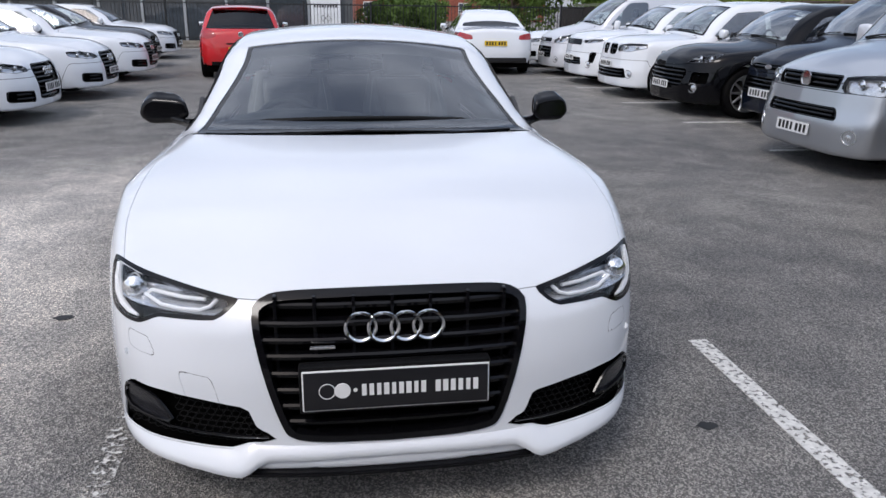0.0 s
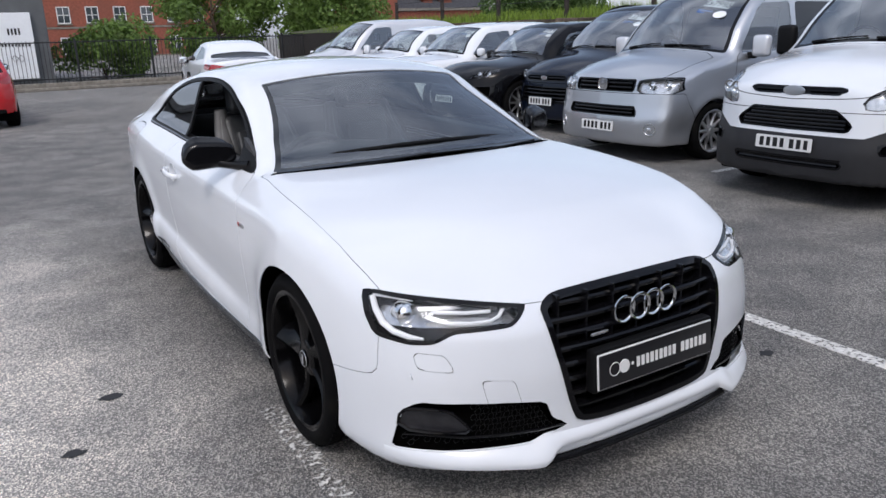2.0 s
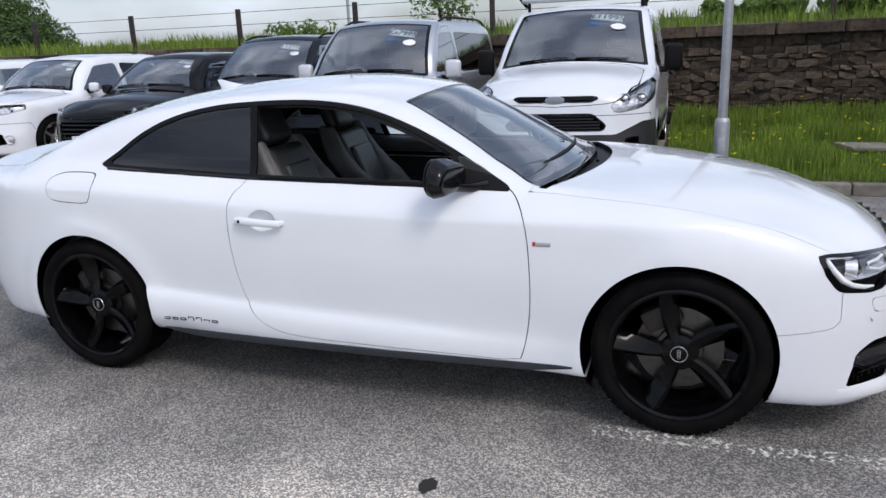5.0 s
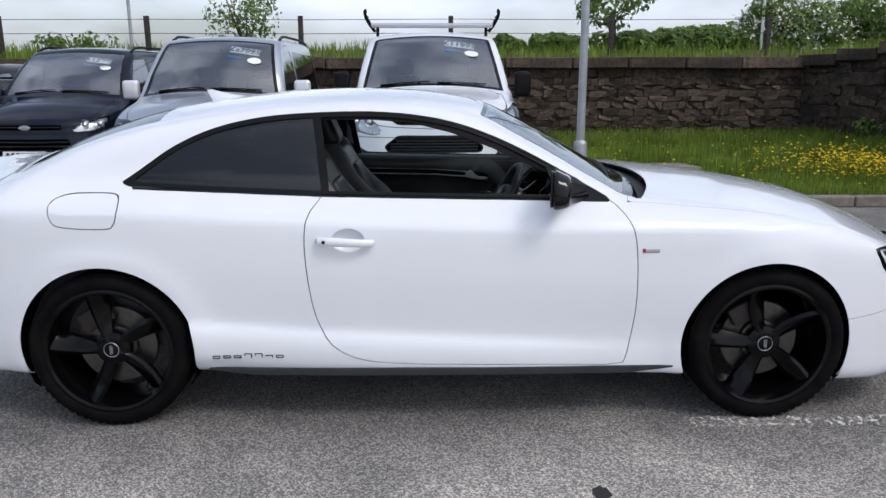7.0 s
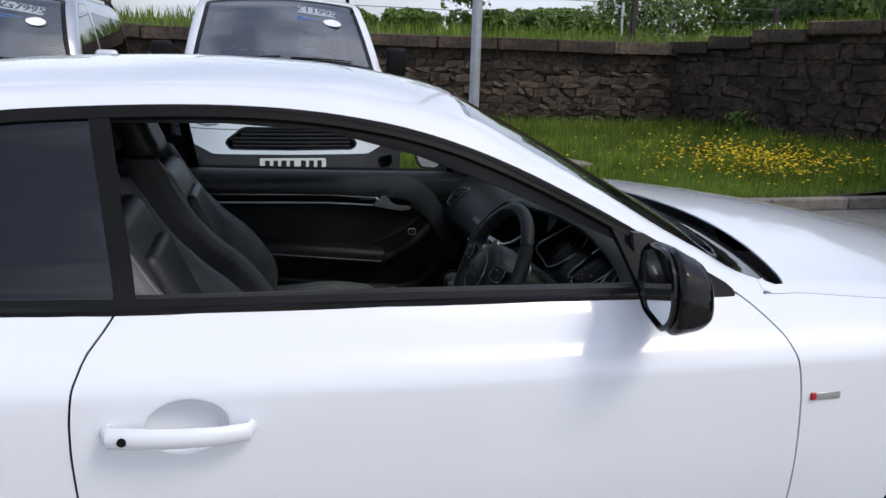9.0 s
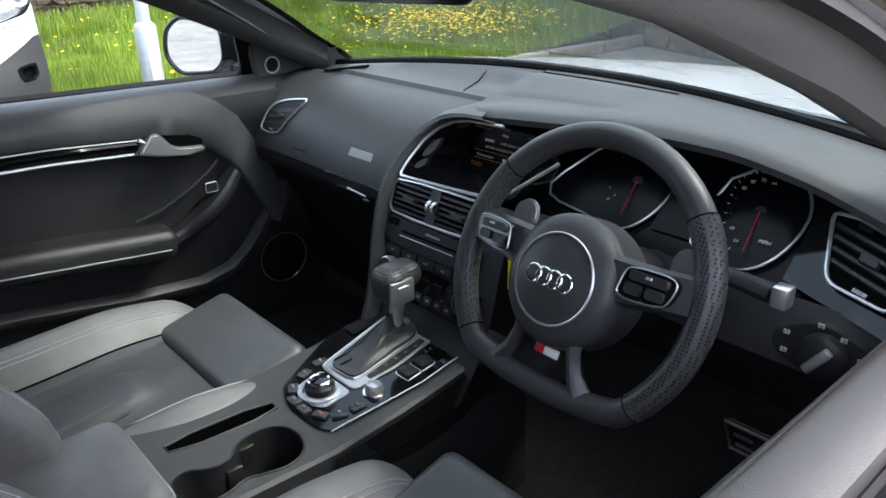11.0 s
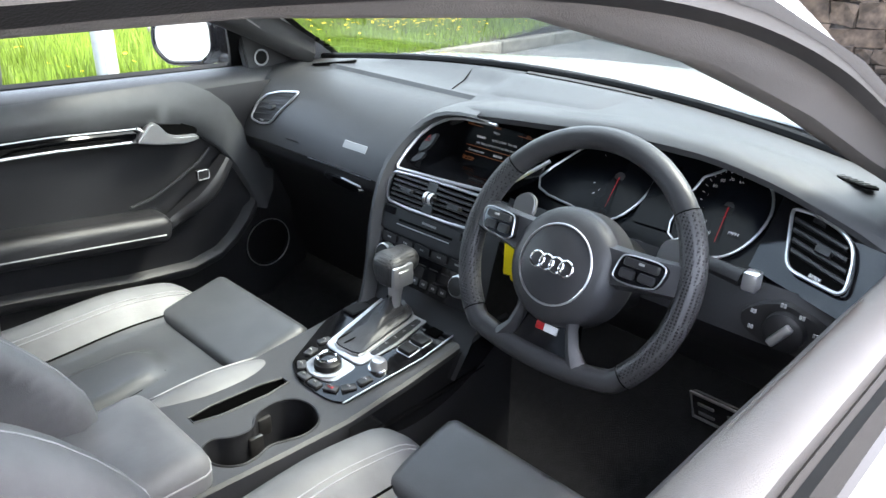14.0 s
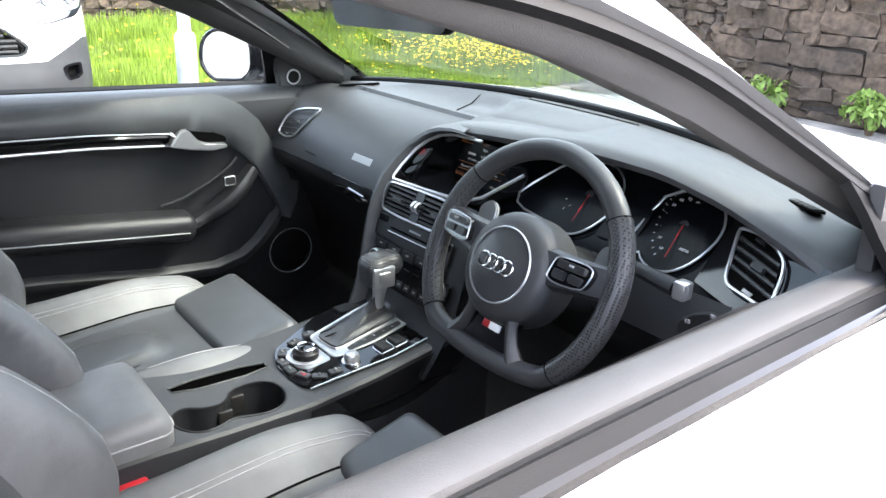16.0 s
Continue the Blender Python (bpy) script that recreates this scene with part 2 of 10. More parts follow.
def curve(*pts):
    """A smooth function through (x, y) points that does not overshoot; works on arrays."""
    xs, ys = np.array([p[0] for p in pts], float), np.array([p[1] for p in pts], float)
    h, d = np.diff(xs), np.diff(ys) / np.diff(xs)
    t = np.zeros(len(xs))
    t[0], t[-1] = d[0], d[-1]
    same = d[:-1] * d[1:] > 0
    t[1:-1] = np.where(same, 2 * d[:-1] * d[1:] / np.where(same, d[:-1] + d[1:], 1), 0)

    def at(x):
        x = np.clip(np.asarray(x, float), xs[0], xs[-1])
        i = np.clip(np.searchsorted(xs, x) - 1, 0, len(xs) - 2)
        u = (x - xs[i]) / h[i]
        return ys[i] * (1 + 2 * u) * (1 - u) ** 2 + t[i] * h[i] * u * (1 - u) ** 2 + ys[i + 1] * u * u * (3 - 2 * u) + t[i + 1] * h[i] * u * u * (u - 1)
    return at


def smax(a, b, k):
    h = np.clip(0.5 + 0.5 * (a - b) / k, 0, 1)
    return b + (a - b) * h + k * h * (1 - h)


def rounded(poly, times=2):
    """Corner-cutting of a closed outline."""
    p = np.array(poly, float)
    for _ in range(times):
        q = np.roll(p, -1, 0)
        p = np.stack([0.75 * p + 0.25 * q, 0.25 * p + 0.75 * q], 1).reshape(-1, 2)
    return p


def fillet(poly, r=0.035):
    """Cuts the corners of a closed outline by r at most, in two steps."""
    p = np.array(poly, float)
    out = []
    for i in range(len(p)):
        a, b, c = p[i - 1], p[i], p[(i + 1) % len(p)]
        la, lc = np.linalg.norm(a - b), np.linalg.norm(c - b)
        ua, uc = b + (a - b) * min(r, 0.4 * la) / la, b + (c - b) * min(r, 0.4 * lc) / lc
        out += [ua, 0.5 * b + 0.25 * (ua + uc), uc]
    return np.array(out)


def inside(poly):
    """Signed distance to a closed outline, negative within; works on arrays."""
    p = np.array(poly, float)
    q = np.roll(p, -1, 0)

    def at(u, v):
        w = np.stack([u, v], -1)
        best, flip = np.full(len(w), 1e9), np.zeros(len(w), bool)
        for a, b in zip(p, q):
            e = b - a
            s = np.clip(((w - a) @ e) / max(e @ e, 1e-12), 0, 1)
            best = np.minimum(best, ((w - a - s[:, None] * e) ** 2).sum(1))
            if a[1] != b[1]:
                up = (a[1] > w[:, 1]) != (b[1] > w[:, 1])
                flip ^= up & (w[:, 0] < e[0] * (w[:, 1] - a[1]) / (b[1] - a[1]) + a[0])
        return np.sqrt(best) * np.where(flip, -1, 1)
    return at


def gradient(fn, p, e=1e-3):
    return np.stack([(fn(*(p + e * d).T) - fn(*(p - e * d).T)) / (2 * e) for d in np.eye(3)], 1)


def skin(fn, lo, hi, h):
    """The zero surface of fn as (verts, triangles): one vertex per crossed cell, drawn onto the surface."""
    ax = [np.arange(a, b + h, h) for a, b in zip(lo, hi)]
    g = np.meshgrid(*ax, indexing='ij')
    val = fn(g[0].ravel(), g[1].ravel(), g[2].ravel()).reshape(g[0].shape)
    neg = val < 0
    shape = tuple(s - 1 for s in val.shape)
    acc, cnt = np.zeros(shape + (3,)), np.zeros(shape)
    corner = [(i, j, k) for i in (0, 1) for j in (0, 1) for k in (0, 1)]

    def sub(arr, c):
        return arr[c[0]:c[0] + shape[0], c[1]:c[1] + shape[1], c[2]:c[2] + shape[2]]
    for a in corner:
        for n in range(3):
            if a[n]:
                continue
            b = tuple(v + (i == n) for i, v in enumerate(a))
            va, vb = sub(val, a), sub(val, b)
            cross = (va < 0) != (vb < 0)
            t = np.where(cross, va / np.where(cross, va - vb, 1), 0)
            at = np.array(a, float) + t[..., None] * np.eye(3)[n]
            acc += at * cross[..., None]
            cnt += cross
    live = cnt > 0
    idx = np.full(shape, -1)
    idx[live] = np.arange(live.sum())
    cells = np.argwhere(live)
    verts = (cells + acc[live] / cnt[live][:, None]) * h + np.array([a[0] for a in ax])
    quads = []
    for n in range(3):
        u, v = (n + 1) % 3, (n + 2) % 3
        a = np.take(neg, range(val.shape[n] - 1), n)
        b = np.take(neg, range(1, val.shape[n]), n)
        for flip in (False, True):
            w = np.argwhere((a & ~b) if not flip else (~a & b))
            w = w[(w[:, u] > 0) & (w[:, v] > 0) & (w[:, u] < shape[u]) & (w[:, v] < shape[v])]
            eu, ev = np.eye(3, dtype=int)[u], np.eye(3, dtype=int)[v]
            c = [idx[tuple((w - o).T)] for o in (eu + ev, ev, 0 * eu, eu)]
            quads.append(np.stack(c if not flip else c[::-1], 1))
    q = np.concatenate(quads)
    for _ in range(3):
        gr = gradient(fn, verts)
        step = fn(*verts.T)[:, None] * gr / np.maximum((gr ** 2).sum(1), 0.05)[:, None]
        verts = verts - np.clip(step, -h, h)
    return verts, np.concatenate([q[:, [0, 1, 2]], q[:, [0, 2, 3]]])


def cut(mesh, f, level=0.0):
    """Splits (verts, triangles) along f = level. Returns the part below and the part above."""
    v, t = mesh
    if not len(t):
        return mesh, mesh
    d = f(*v.T) - level
    d = np.where(np.abs(d) < 1e-7, 1e-7, d)
    s = d[t] < 0
    k = s.sum(1)
    low, high = [t[k == 3]], [t[k == 0]]
    mixed = t[(k == 1) | (k == 2)]
    made, extra, lo, hi = {}, [], [], []

    def mid(a, b):
        key = (a, b) if a < b else (b, a)
        if key not in made:
            a, b = key
            u = d[a] / (d[a] - d[b])
            made[key] = len(v) + len(extra)
            extra.append(v[a] + u * (v[b] - v[a]))
        return made[key]
    for tri in mixed.tolist():
        sg = [d[i] < 0 for i in tri]
        one = sg.index(True) if sum(sg) == 1 else sg.index(False)
        a, b, c = tri[one], tri[(one + 1) % 3], tri[(one + 2) % 3]
        ab, ac = mid(a, b), mid(a, c)
        (lo if sg[one] else hi).append((a, ab, ac))
        (hi if sg[one] else lo).extend([(ab, b, c), (ab, c, ac)])
    v2 = np.concatenate([v, np.array(extra)]) if extra else v
    out = []
    for whole, bits in ((low[0], lo), (high[0], hi)):
        tt = np.concatenate([whole, np.array(bits, int).reshape(-1, 3)])
        used = np.unique(tt)
        back = np.full(len(v2), -1)
        back[used] = np.arange(len(used))
        out.append((v2[used], back[tt]))
    return out


def join(*meshes):
    vs, ts, n = [], [], 0
    for v, t in meshes:
        vs.append(v)
        ts.append(t + n)
        n += len(v)
    return np.concatenate(vs), np.concatenate(ts)


def shell(name, mesh, fn, material, parent=None, label="", offset=0.0, thick=0.0):
    """An object from a piece of a skin, shaded by the true normals of fn; moved along them by offset."""
    v, t = mesh
    if len(t) == 0:
        return None
    n = gradient(fn, v)
    n = n / np.linalg.norm(n, axis=1)[:, None]
    me = bpy.data.meshes.new(name)
    p = v + offset * n
    tri = t
    if thick:
        edges = np.sort(np.concatenate([t[:, [0, 1]], t[:, [1, 2]], t[:, [2, 0]]]), 1)
        direct = np.concatenate([t[:, [0, 1]], t[:, [1, 2]], t[:, [2, 0]]])
        _, first, count = np.unique(edges, axis=0, return_index=True, return_counts=True)
        rim = direct[first[count == 1]]
        k = len(p)
        p = np.concatenate([p, p - thick * n])
        tri = np.concatenate([t, t[:, ::-1] + k, np.stack([rim[:, 1], rim[:, 0], rim[:, 0] + k], 1), np.stack([rim[:, 1], rim[:, 0] + k, rim[:, 1] + k], 1)])
    me.from_pydata(p.tolist(), [], tri.tolist())
    me.update()
    me.shade_smooth()
    if thick:
        me.set_sharp_from_angle(angle=radians(45))
    else:
        me.normals_split_custom_set_from_vertices([tuple(x) for x in n])
    return put(name, me, material, parent, label)


def body_field(s):
    """The solid of a vehicle that faces -y, front axle at y = 0, from its curves (see the cars below)."""
    def fn(x, y, z):
        t = np.abs(x)
        ye = y - s["bow"](y) * t * t
        top = (z - s["top"](ye) + s["crown"](y) * t * t) * s.get("topk", 0.85)
        wide = s["plan"](y) - s["inset"](z - s["rise"](y))
        lean = np.maximum(0, z - s["belt"](y)) * s["lean"]
        wide = wide - lean
        if "ledge" in s:
            wide = wide - s["ledge"](y, z)
        for wy in s["axles"]:
            r = np.hypot(y - wy, z - s["tyre"])
            wide = wide + s["flare"] * np.exp(-((r - s["arch"]) / 0.07) ** 2)
        side = (t - wide) * s.get("sidek", 0.9)
        front = s["nose"](t) + s["face"](z) - y
        back = y - s["tail"](t) - s["stern"](z)
        low = s["floor"](y) - z
        f = smax(top, side, s["edge"])
        f = smax(f, front, s["nose_k"])
        f = smax(f, back, s["tail_k"])
        return smax(f, low, 0.03)
    return fn


# ---- ground, wall and distance ----
def asphalt():
    m = bpy.data.materials.new("worn_asphalt")
    m.use_nodes = True
    n, l = m.node_tree.nodes, m.node_tree.links
    b = n["Principled BSDF"]
    tc = n.new("ShaderNodeTexCoord")

    def noise_at(scale, detail=6):
        t = n.new("ShaderNodeTexNoise")
        t.inputs["Scale"].default_value, t.inputs["Detail"].default_value = scale, detail
        l.new(tc.outputs["Object"], t.inputs["Vector"])
        return t.outputs["Fac"]

    def ramp(src, p0, c0, p1, c1):
        r = n.new("ShaderNodeValToRGB")
        r.color_ramp.elements[0].position, r.color_ramp.elements[1].position = p0, p1
        r.color_ramp.elements[0].color, r.color_ramp.elements[1].color = (*c0, 1), (*c1, 1)
        l.new(src, r.inputs["Fac"])
        return r.outputs["Color"]

    def mix(f, a, bb, kind='MIX'):
        x = n.new("ShaderNodeMix")
        x.data_type, x.blend_type = 'RGBA', kind
        if isinstance(f, float):
            x.inputs["Factor"].default_value = f
        else:
            l.new(f, x.inputs["Factor"])
        for key, v in (("A", a), ("B", bb)):
            if isinstance(v, tuple):
                x.inputs[key].default_value = (*v, 1)
            else:
                l.new(v, x.inputs[key])
        return x.outputs["Result"]
    broad = ramp(noise_at(0.30, 5), 0.34, (0.160, 0.157, 0.155), 0.66, (0.255, 0.247, 0.236))
    patch = ramp(noise_at(2.6, 10), 0.38, (0.80, 0.80, 0.80), 0.66, (1.20, 1.18, 1.15))
    col = mix(1.0, broad, patch, 'MULTIPLY')
    # a paler lane beside the bay: brightened by position in x and y, in blots
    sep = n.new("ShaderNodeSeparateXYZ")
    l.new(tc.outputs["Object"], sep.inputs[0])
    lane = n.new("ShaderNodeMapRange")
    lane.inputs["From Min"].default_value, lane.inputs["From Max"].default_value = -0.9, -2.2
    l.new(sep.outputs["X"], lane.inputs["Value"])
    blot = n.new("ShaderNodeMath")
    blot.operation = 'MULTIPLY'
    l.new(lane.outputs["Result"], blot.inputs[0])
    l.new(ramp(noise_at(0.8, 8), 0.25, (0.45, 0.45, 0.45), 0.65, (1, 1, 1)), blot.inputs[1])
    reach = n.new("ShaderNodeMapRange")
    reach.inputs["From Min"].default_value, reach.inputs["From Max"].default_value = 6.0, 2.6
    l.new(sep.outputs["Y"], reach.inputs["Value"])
    lane_mix = n.new("ShaderNodeMath")
    lane_mix.operation = 'MULTIPLY'
    l.new(blot.outputs[0], lane_mix.inputs[0])
    l.new(reach.outputs["Result"], lane_mix.inputs[1])
    col = mix(lane_mix.outputs[0], col, mix(1.0, col, (3.4, 3.31, 3.2), 'MULTIPLY'))
    vor = n.new("ShaderNodeTexVoronoi")
    vor.inputs["Scale"].default_value = 165
    l.new(tc.outputs["Object"], vor.inputs["Vector"])
    stone = ramp(vor.outputs["Color"], 0.40, (0.55, 0.55, 0.56), 0.80, (2.2, 2.16, 2.08))
    grit = ramp(noise_at(330, 3), 0.36, (0.50, 0.50, 0.50), 0.58, (1.16, 1.16, 1.16))
    stone = mix(1.0, stone, grit, 'MULTIPLY')
    col = mix(0.9, col, mix(1.0, col, stone, 'MULTIPLY'))
    l.new(col, b.inputs["Base Color"])
    b.inputs["Roughness"].default_value = 0.85
    bp = n.new("ShaderNodeBump")
    bp.inputs["Strength"].default_value, bp.inputs["Distance"].default_value = 1.0, 0.008
    l.new(vor.outputs["Distance"], bp.inputs["Height"])
    bp2 = n.new("ShaderNodeBump")
    bp2.inputs["Strength"].default_value, bp2.inputs["Distance"].default_value = 0.4, 0.004
    l.new(noise_at(60, 3), bp2.inputs["Height"])
    l.new(bp.outputs["Normal"], bp2.inputs["Normal"])
    l.new(bp2.outputs["Normal"], b.inputs["Normal"])
    return m


def line_paint(rubbed=0.0):
    m = mat("worn_line_paint", (0.62, 0.61, 0.58), 0.7, vary=0.2, scale=30, bump=0.5, bscale=120)
    n, l = m.node_tree.nodes, m.node_tree.links
    tr, mx = n.new("ShaderNodeBsdfTransparent"), n.new("ShaderNodeMixShader")
    tex, tc, r = n.new("ShaderNodeTexNoise"), n.new("ShaderNodeTexCoord"), n.new("ShaderNodeValToRGB")
    tex.inputs["Scale"].default_value, tex.inputs["Detail"].default_value = 45, 8
    r.color_ramp.elements[0].position, r.color_ramp.elements[1].position = 0.36 + rubbed, 0.47 + rubbed
    l.new(tc.outputs["Object"], tex.inputs["Vector"])
    l.new(tex.outputs["Fac"], r.inputs["Fac"])
    l.new(r.outputs["Color"], mx.inputs["Fac"])
    l.new(tr.outputs[0], mx.inputs[1])
    l.new(n["Principled BSDF"].outputs[0], mx.inputs[2])
    l.new(mx.outputs[0], n["Material Output"].inputs["Surface"])
    return m


M["asphalt"] = asphalt()
M["line"] = line_paint()
M["line_thin"] = line_paint(0.145)
M["soil"] = mat("grassy_soil", (0.05, 0.065, 0.02), 0.95, vary=0.4, scale=3, bump=0.8, bscale=30, dirt=(0.07, 0.05, 0.03), dscale=0.8)
M["kerb"] = mat("concrete_kerb", (0.215, 0.195, 0.165), 0.9, vary=0.2, scale=12, bump=0.5, bscale=80, dirt=(0.12, 0.11, 0.09), dscale=4, rand=0.12)
M["stone"] = mat("sooty_wall_stone", (0.092, 0.066, 0.047), 0.95, vary=0.6, scale=14, bump=1.0, bscale=45, dirt=(0.024, 0.021, 0.019), dscale=1.6, rand=0.45)
M["mortar"] = mat("dark_mortar", (0.022, 0.019, 0.017), 1.0, vary=0.4, scale=20, bump=0.8, bscale=60)
# dark skirt; its bluish grey holds the mirrored ground and sky as colour
M["skirt"] = mat("skirt_mirrored_grey", (0.030, 0.034, 0.040), 0.22, vary=0.1)
M["galv"] = mat("galvanised_steel", (0.40, 0.42, 0.44), 0.5, metal=0.55, vary=0.12, scale=18, dirt=(0.33, 0.34, 0.35), dscale=3)
M["postwood"] = mat("dark_fence_post", (0.035, 0.028, 0.024), 0.85, vary=0.4, scale=14)
M["wire"] = mat("dark_wire", (0.05, 0.05, 0.055), 0.5, metal=0.6)
M["rail"] = mat("black_railing_paint", (0.012, 0.013, 0.014), 0.45, vary=0.2)
M["brick"] = mat("red_brick", (0.27, 0.085, 0.055), 0.9, vary=0.22, scale=5, bump=0.3, bscale=40, dirt=(0.20, 0.075, 0.05), dscale=0.4)
M["slate"] = mat("roof_slate", (0.085, 0.085, 0.095), 0.7, vary=0.3, scale=6)
M["frame"] = mat("white_window_frame", (0.75, 0.75, 0.74), 0.5, vary=0.05)
M["winglass"] = mat("dark_window_glass", (0.05, 0.06, 0.07), 0.05, vary=0.2, coat=1.0)
M["clad"] = mat("grey_shop_cladding", (0.10, 0.105, 0.11), 0.5, vary=0.15, scale=2)
M["bark"] = mat("bark", (0.07, 0.05, 0.035), 0.95, vary=0.35, scale=20, bump=0.8, bscale=60)
M["leaf"] = mat("leaf", (0.13, 0.21, 0.045), 0.6, vary=0.3, scale=2.5, rand=0.35, island=True)
M["leaf_dark"] = mat("dark_leaf", (0.07, 0.125, 0.03), 0.6, vary=0.3, scale=2.5, rand=0.35, island=True)
M["grass"] = mat("grass_blade", (0.17, 0.25, 0.032), 0.65, vary=0.3, scale=1.2, rand=0.4, island=True)
M["petal"] = mat("yellow_petal", (0.85, 0.62, 0.02), 0.6, vary=0.08)
M["blossom"] = mat("white_blossom", (0.75, 0.74, 0.68), 0.7, vary=0.08)
for key in ("leaf", "leaf_dark", "grass", "petal"):
    leafy(M[key])

bm = bmesh.new()
rings = [0, 3, 6, 10, 16, 26, 45, 80, 150, 300, 700, 1800]
sheet(bm, [[(a * sx, b * sy, 0) for b, sy in [(r, -1) for r in rings[:0:-1]] + [(r, 1) for r in rings]] for a, sx in [(r, -1) for r in rings[:0:-1]] + [(r, 1) for r in rings]])
tagged(part("ground", bm, "asphalt", smooth=False), "worn grey asphalt of a car park with pale patches", "ground", kind="structure")


def stripe(x0, y0, x1, y1, w=0.09, label="worn white parking bay line", paint="line"):
    bm = bmesh.new()
    d = Vector((x1 - x0, y1 - y0, 0)).normalized()
    s = Vector((-d.y, d.x, 0)) * w / 2
    a, b = Vector((x0, y0, 0.0)), Vector((x1, y1, 0.0))
    for p, q in ((0.0, 0.004),):
        vs = [bm.verts.new(v) for v in (a - s, b - s, b + s, a + s)]
        up = [bm.verts.new(v.co + Vector((0, 0, 0.004))) for v in vs]
        bm.faces.new(up)
        for i in range(4):
            bm.faces.new((vs[i], vs[(i + 1) % 4], up[(i + 1) % 4], up[i]))
    return tagged(part("bay_line", bm, paint, smooth=False), label, "road marking", "bay lines", "structure")


stripe(1.50, 0.20, 1.48, -4.2)
stripe(-0.955, 0.32, -0.959, -1.0, 0.09, "nearly rubbed away white parking bay line", "line_thin")
stripe(-0.959, -1.0, -0.965, -3.0)
for y in (2.62, 4.85, 7.0, 9.25, 11.7, 13.9):
    stripe(4.70, y, 9.3, y + 0.05, 0.08)
# dark oil spots
M["oil"] = mat("oil_stain", (0.018, 0.017, 0.017), 0.6, vary=0.3)
for x, y, r in ((-1.505, 0.82, 0.055), (1.18, -0.52, 0.045), (1.55, 1.45, 0.09), (-1.70, 0.40, 0.05), (1.2, 3.4, 0.12)):
    bm = bmesh.new()
    rnd = random.Random(x)
    bm.faces.new([bm.verts.new((x + r * rnd.uniform(0.6, 1.1) * math.cos(a * math.pi / 7), y + 0.7 * r * rnd.uniform(0.6, 1.1) * math.sin(a * math.pi / 7), 0.003)) for a in range(14)])
    tagged(part("oil_spot", bm, "oil", smooth=False), "small dark oil spot on the asphalt", "stain", kind="structure")

# stone retaining wall: straight behind the row, then bending round in front of the bays
WALL = [(10.0, 30.0), (10.0, -5.5), (6.2, -6.7), (3.2, -5.6), (-6.0, -5.4)]


def beyond_wall(x, y):
    """Signed distance past the wall's line, negative on the car park's side."""
    foot_y = float(np.interp(x, [p[0] for p in WALL[:0:-1]], [p[1] for p in WALL[:0:-1]]))
    return max(x - 10.0, (foot_y - y) * 0.95)


# verge with kerb
VERGE_X = 4.16


def verge_z(x, y):
    near = max(0.0, min(1.0, 1 + beyond_wall(x, y) / 2.4))
    return 0.11 + 0.05 * noise.noise(Vector((x * 0.6, y * 0.6, 0))) * min(1, (x - VERGE_X) * 0.7) + 0.22 * near * near


bm = bmesh.new()
rows = []
for x in np.linspace(VERGE_X + 0.10, 10.2, 26):
    row = []
    for y in np.linspace(-7.6, 0.35, 40):
        z = verge_z(x, y)
        row.append((x, y - 0.10 * (x < 4.6) * (y > 0.2), z))
    rows.append(row)
sheet(bm, rows)
verge = tagged(part("verge_ground", bm, "soil"), "rough grassy bank behind the kerb", "verge", kind="structure")
kerb = empty("kerb", label="weathered concrete kerb stones along the verge", category="kerb", kind="structure")
y = 0.42
bm = bmesh.new()
box(bm, (-0.06, -0.452, 0.0), (0.06, 0.452, 0.125), 0.018)
kerb_me = bpy.data.meshes.new("kerb_stone")
bm.to_mesh(kerb_me)
bm.free()
kerb_me.materials.append(M["kerb"])
for i in range(15):
    k = new("kerb_stone", kerb_me)
    k.parent = kerb
    k.matrix_basis = pose(VERGE_X + 0.05 + random.uniform(-0.006, 0.006), 0.0 - 0.915 * i - 0.1, random.uniform(-0.012, 0.0), 0, 0, random.uniform(-0.4, 0.4))
for i in range(6):
    k = new("kerb_stone", kerb_me)
    k.parent = kerb
    k.matrix_basis = pose(VERGE_X + 0.55 + 0.915 * i, 0.42, random.uniform(-0.012, 0.0), 0, 0, 90 + random.uniform(-0.4, 0.4))
bm = bmesh.new()
box(bm, (-0.35, -0.28, 0), (0.35, 0.28, 0.05), 0.015)
tagged(part("manhole_slab", bm, "kerb"), "flat concrete access slab in the grass", "slab", kind="structure").matrix_basis = pose(6.6, -2.05, 0.13, 1, 2, 8)

wall = empty("wall_stone", label="sooty dark stone retaining wall with coping slabs", category="wall", kind="structure")


def wall_top(x, y):
    return 1.72 if y > -5.3 else 1.72 + 0.36 * max(0.0, min(1.0, (10 - x) / 3.4))


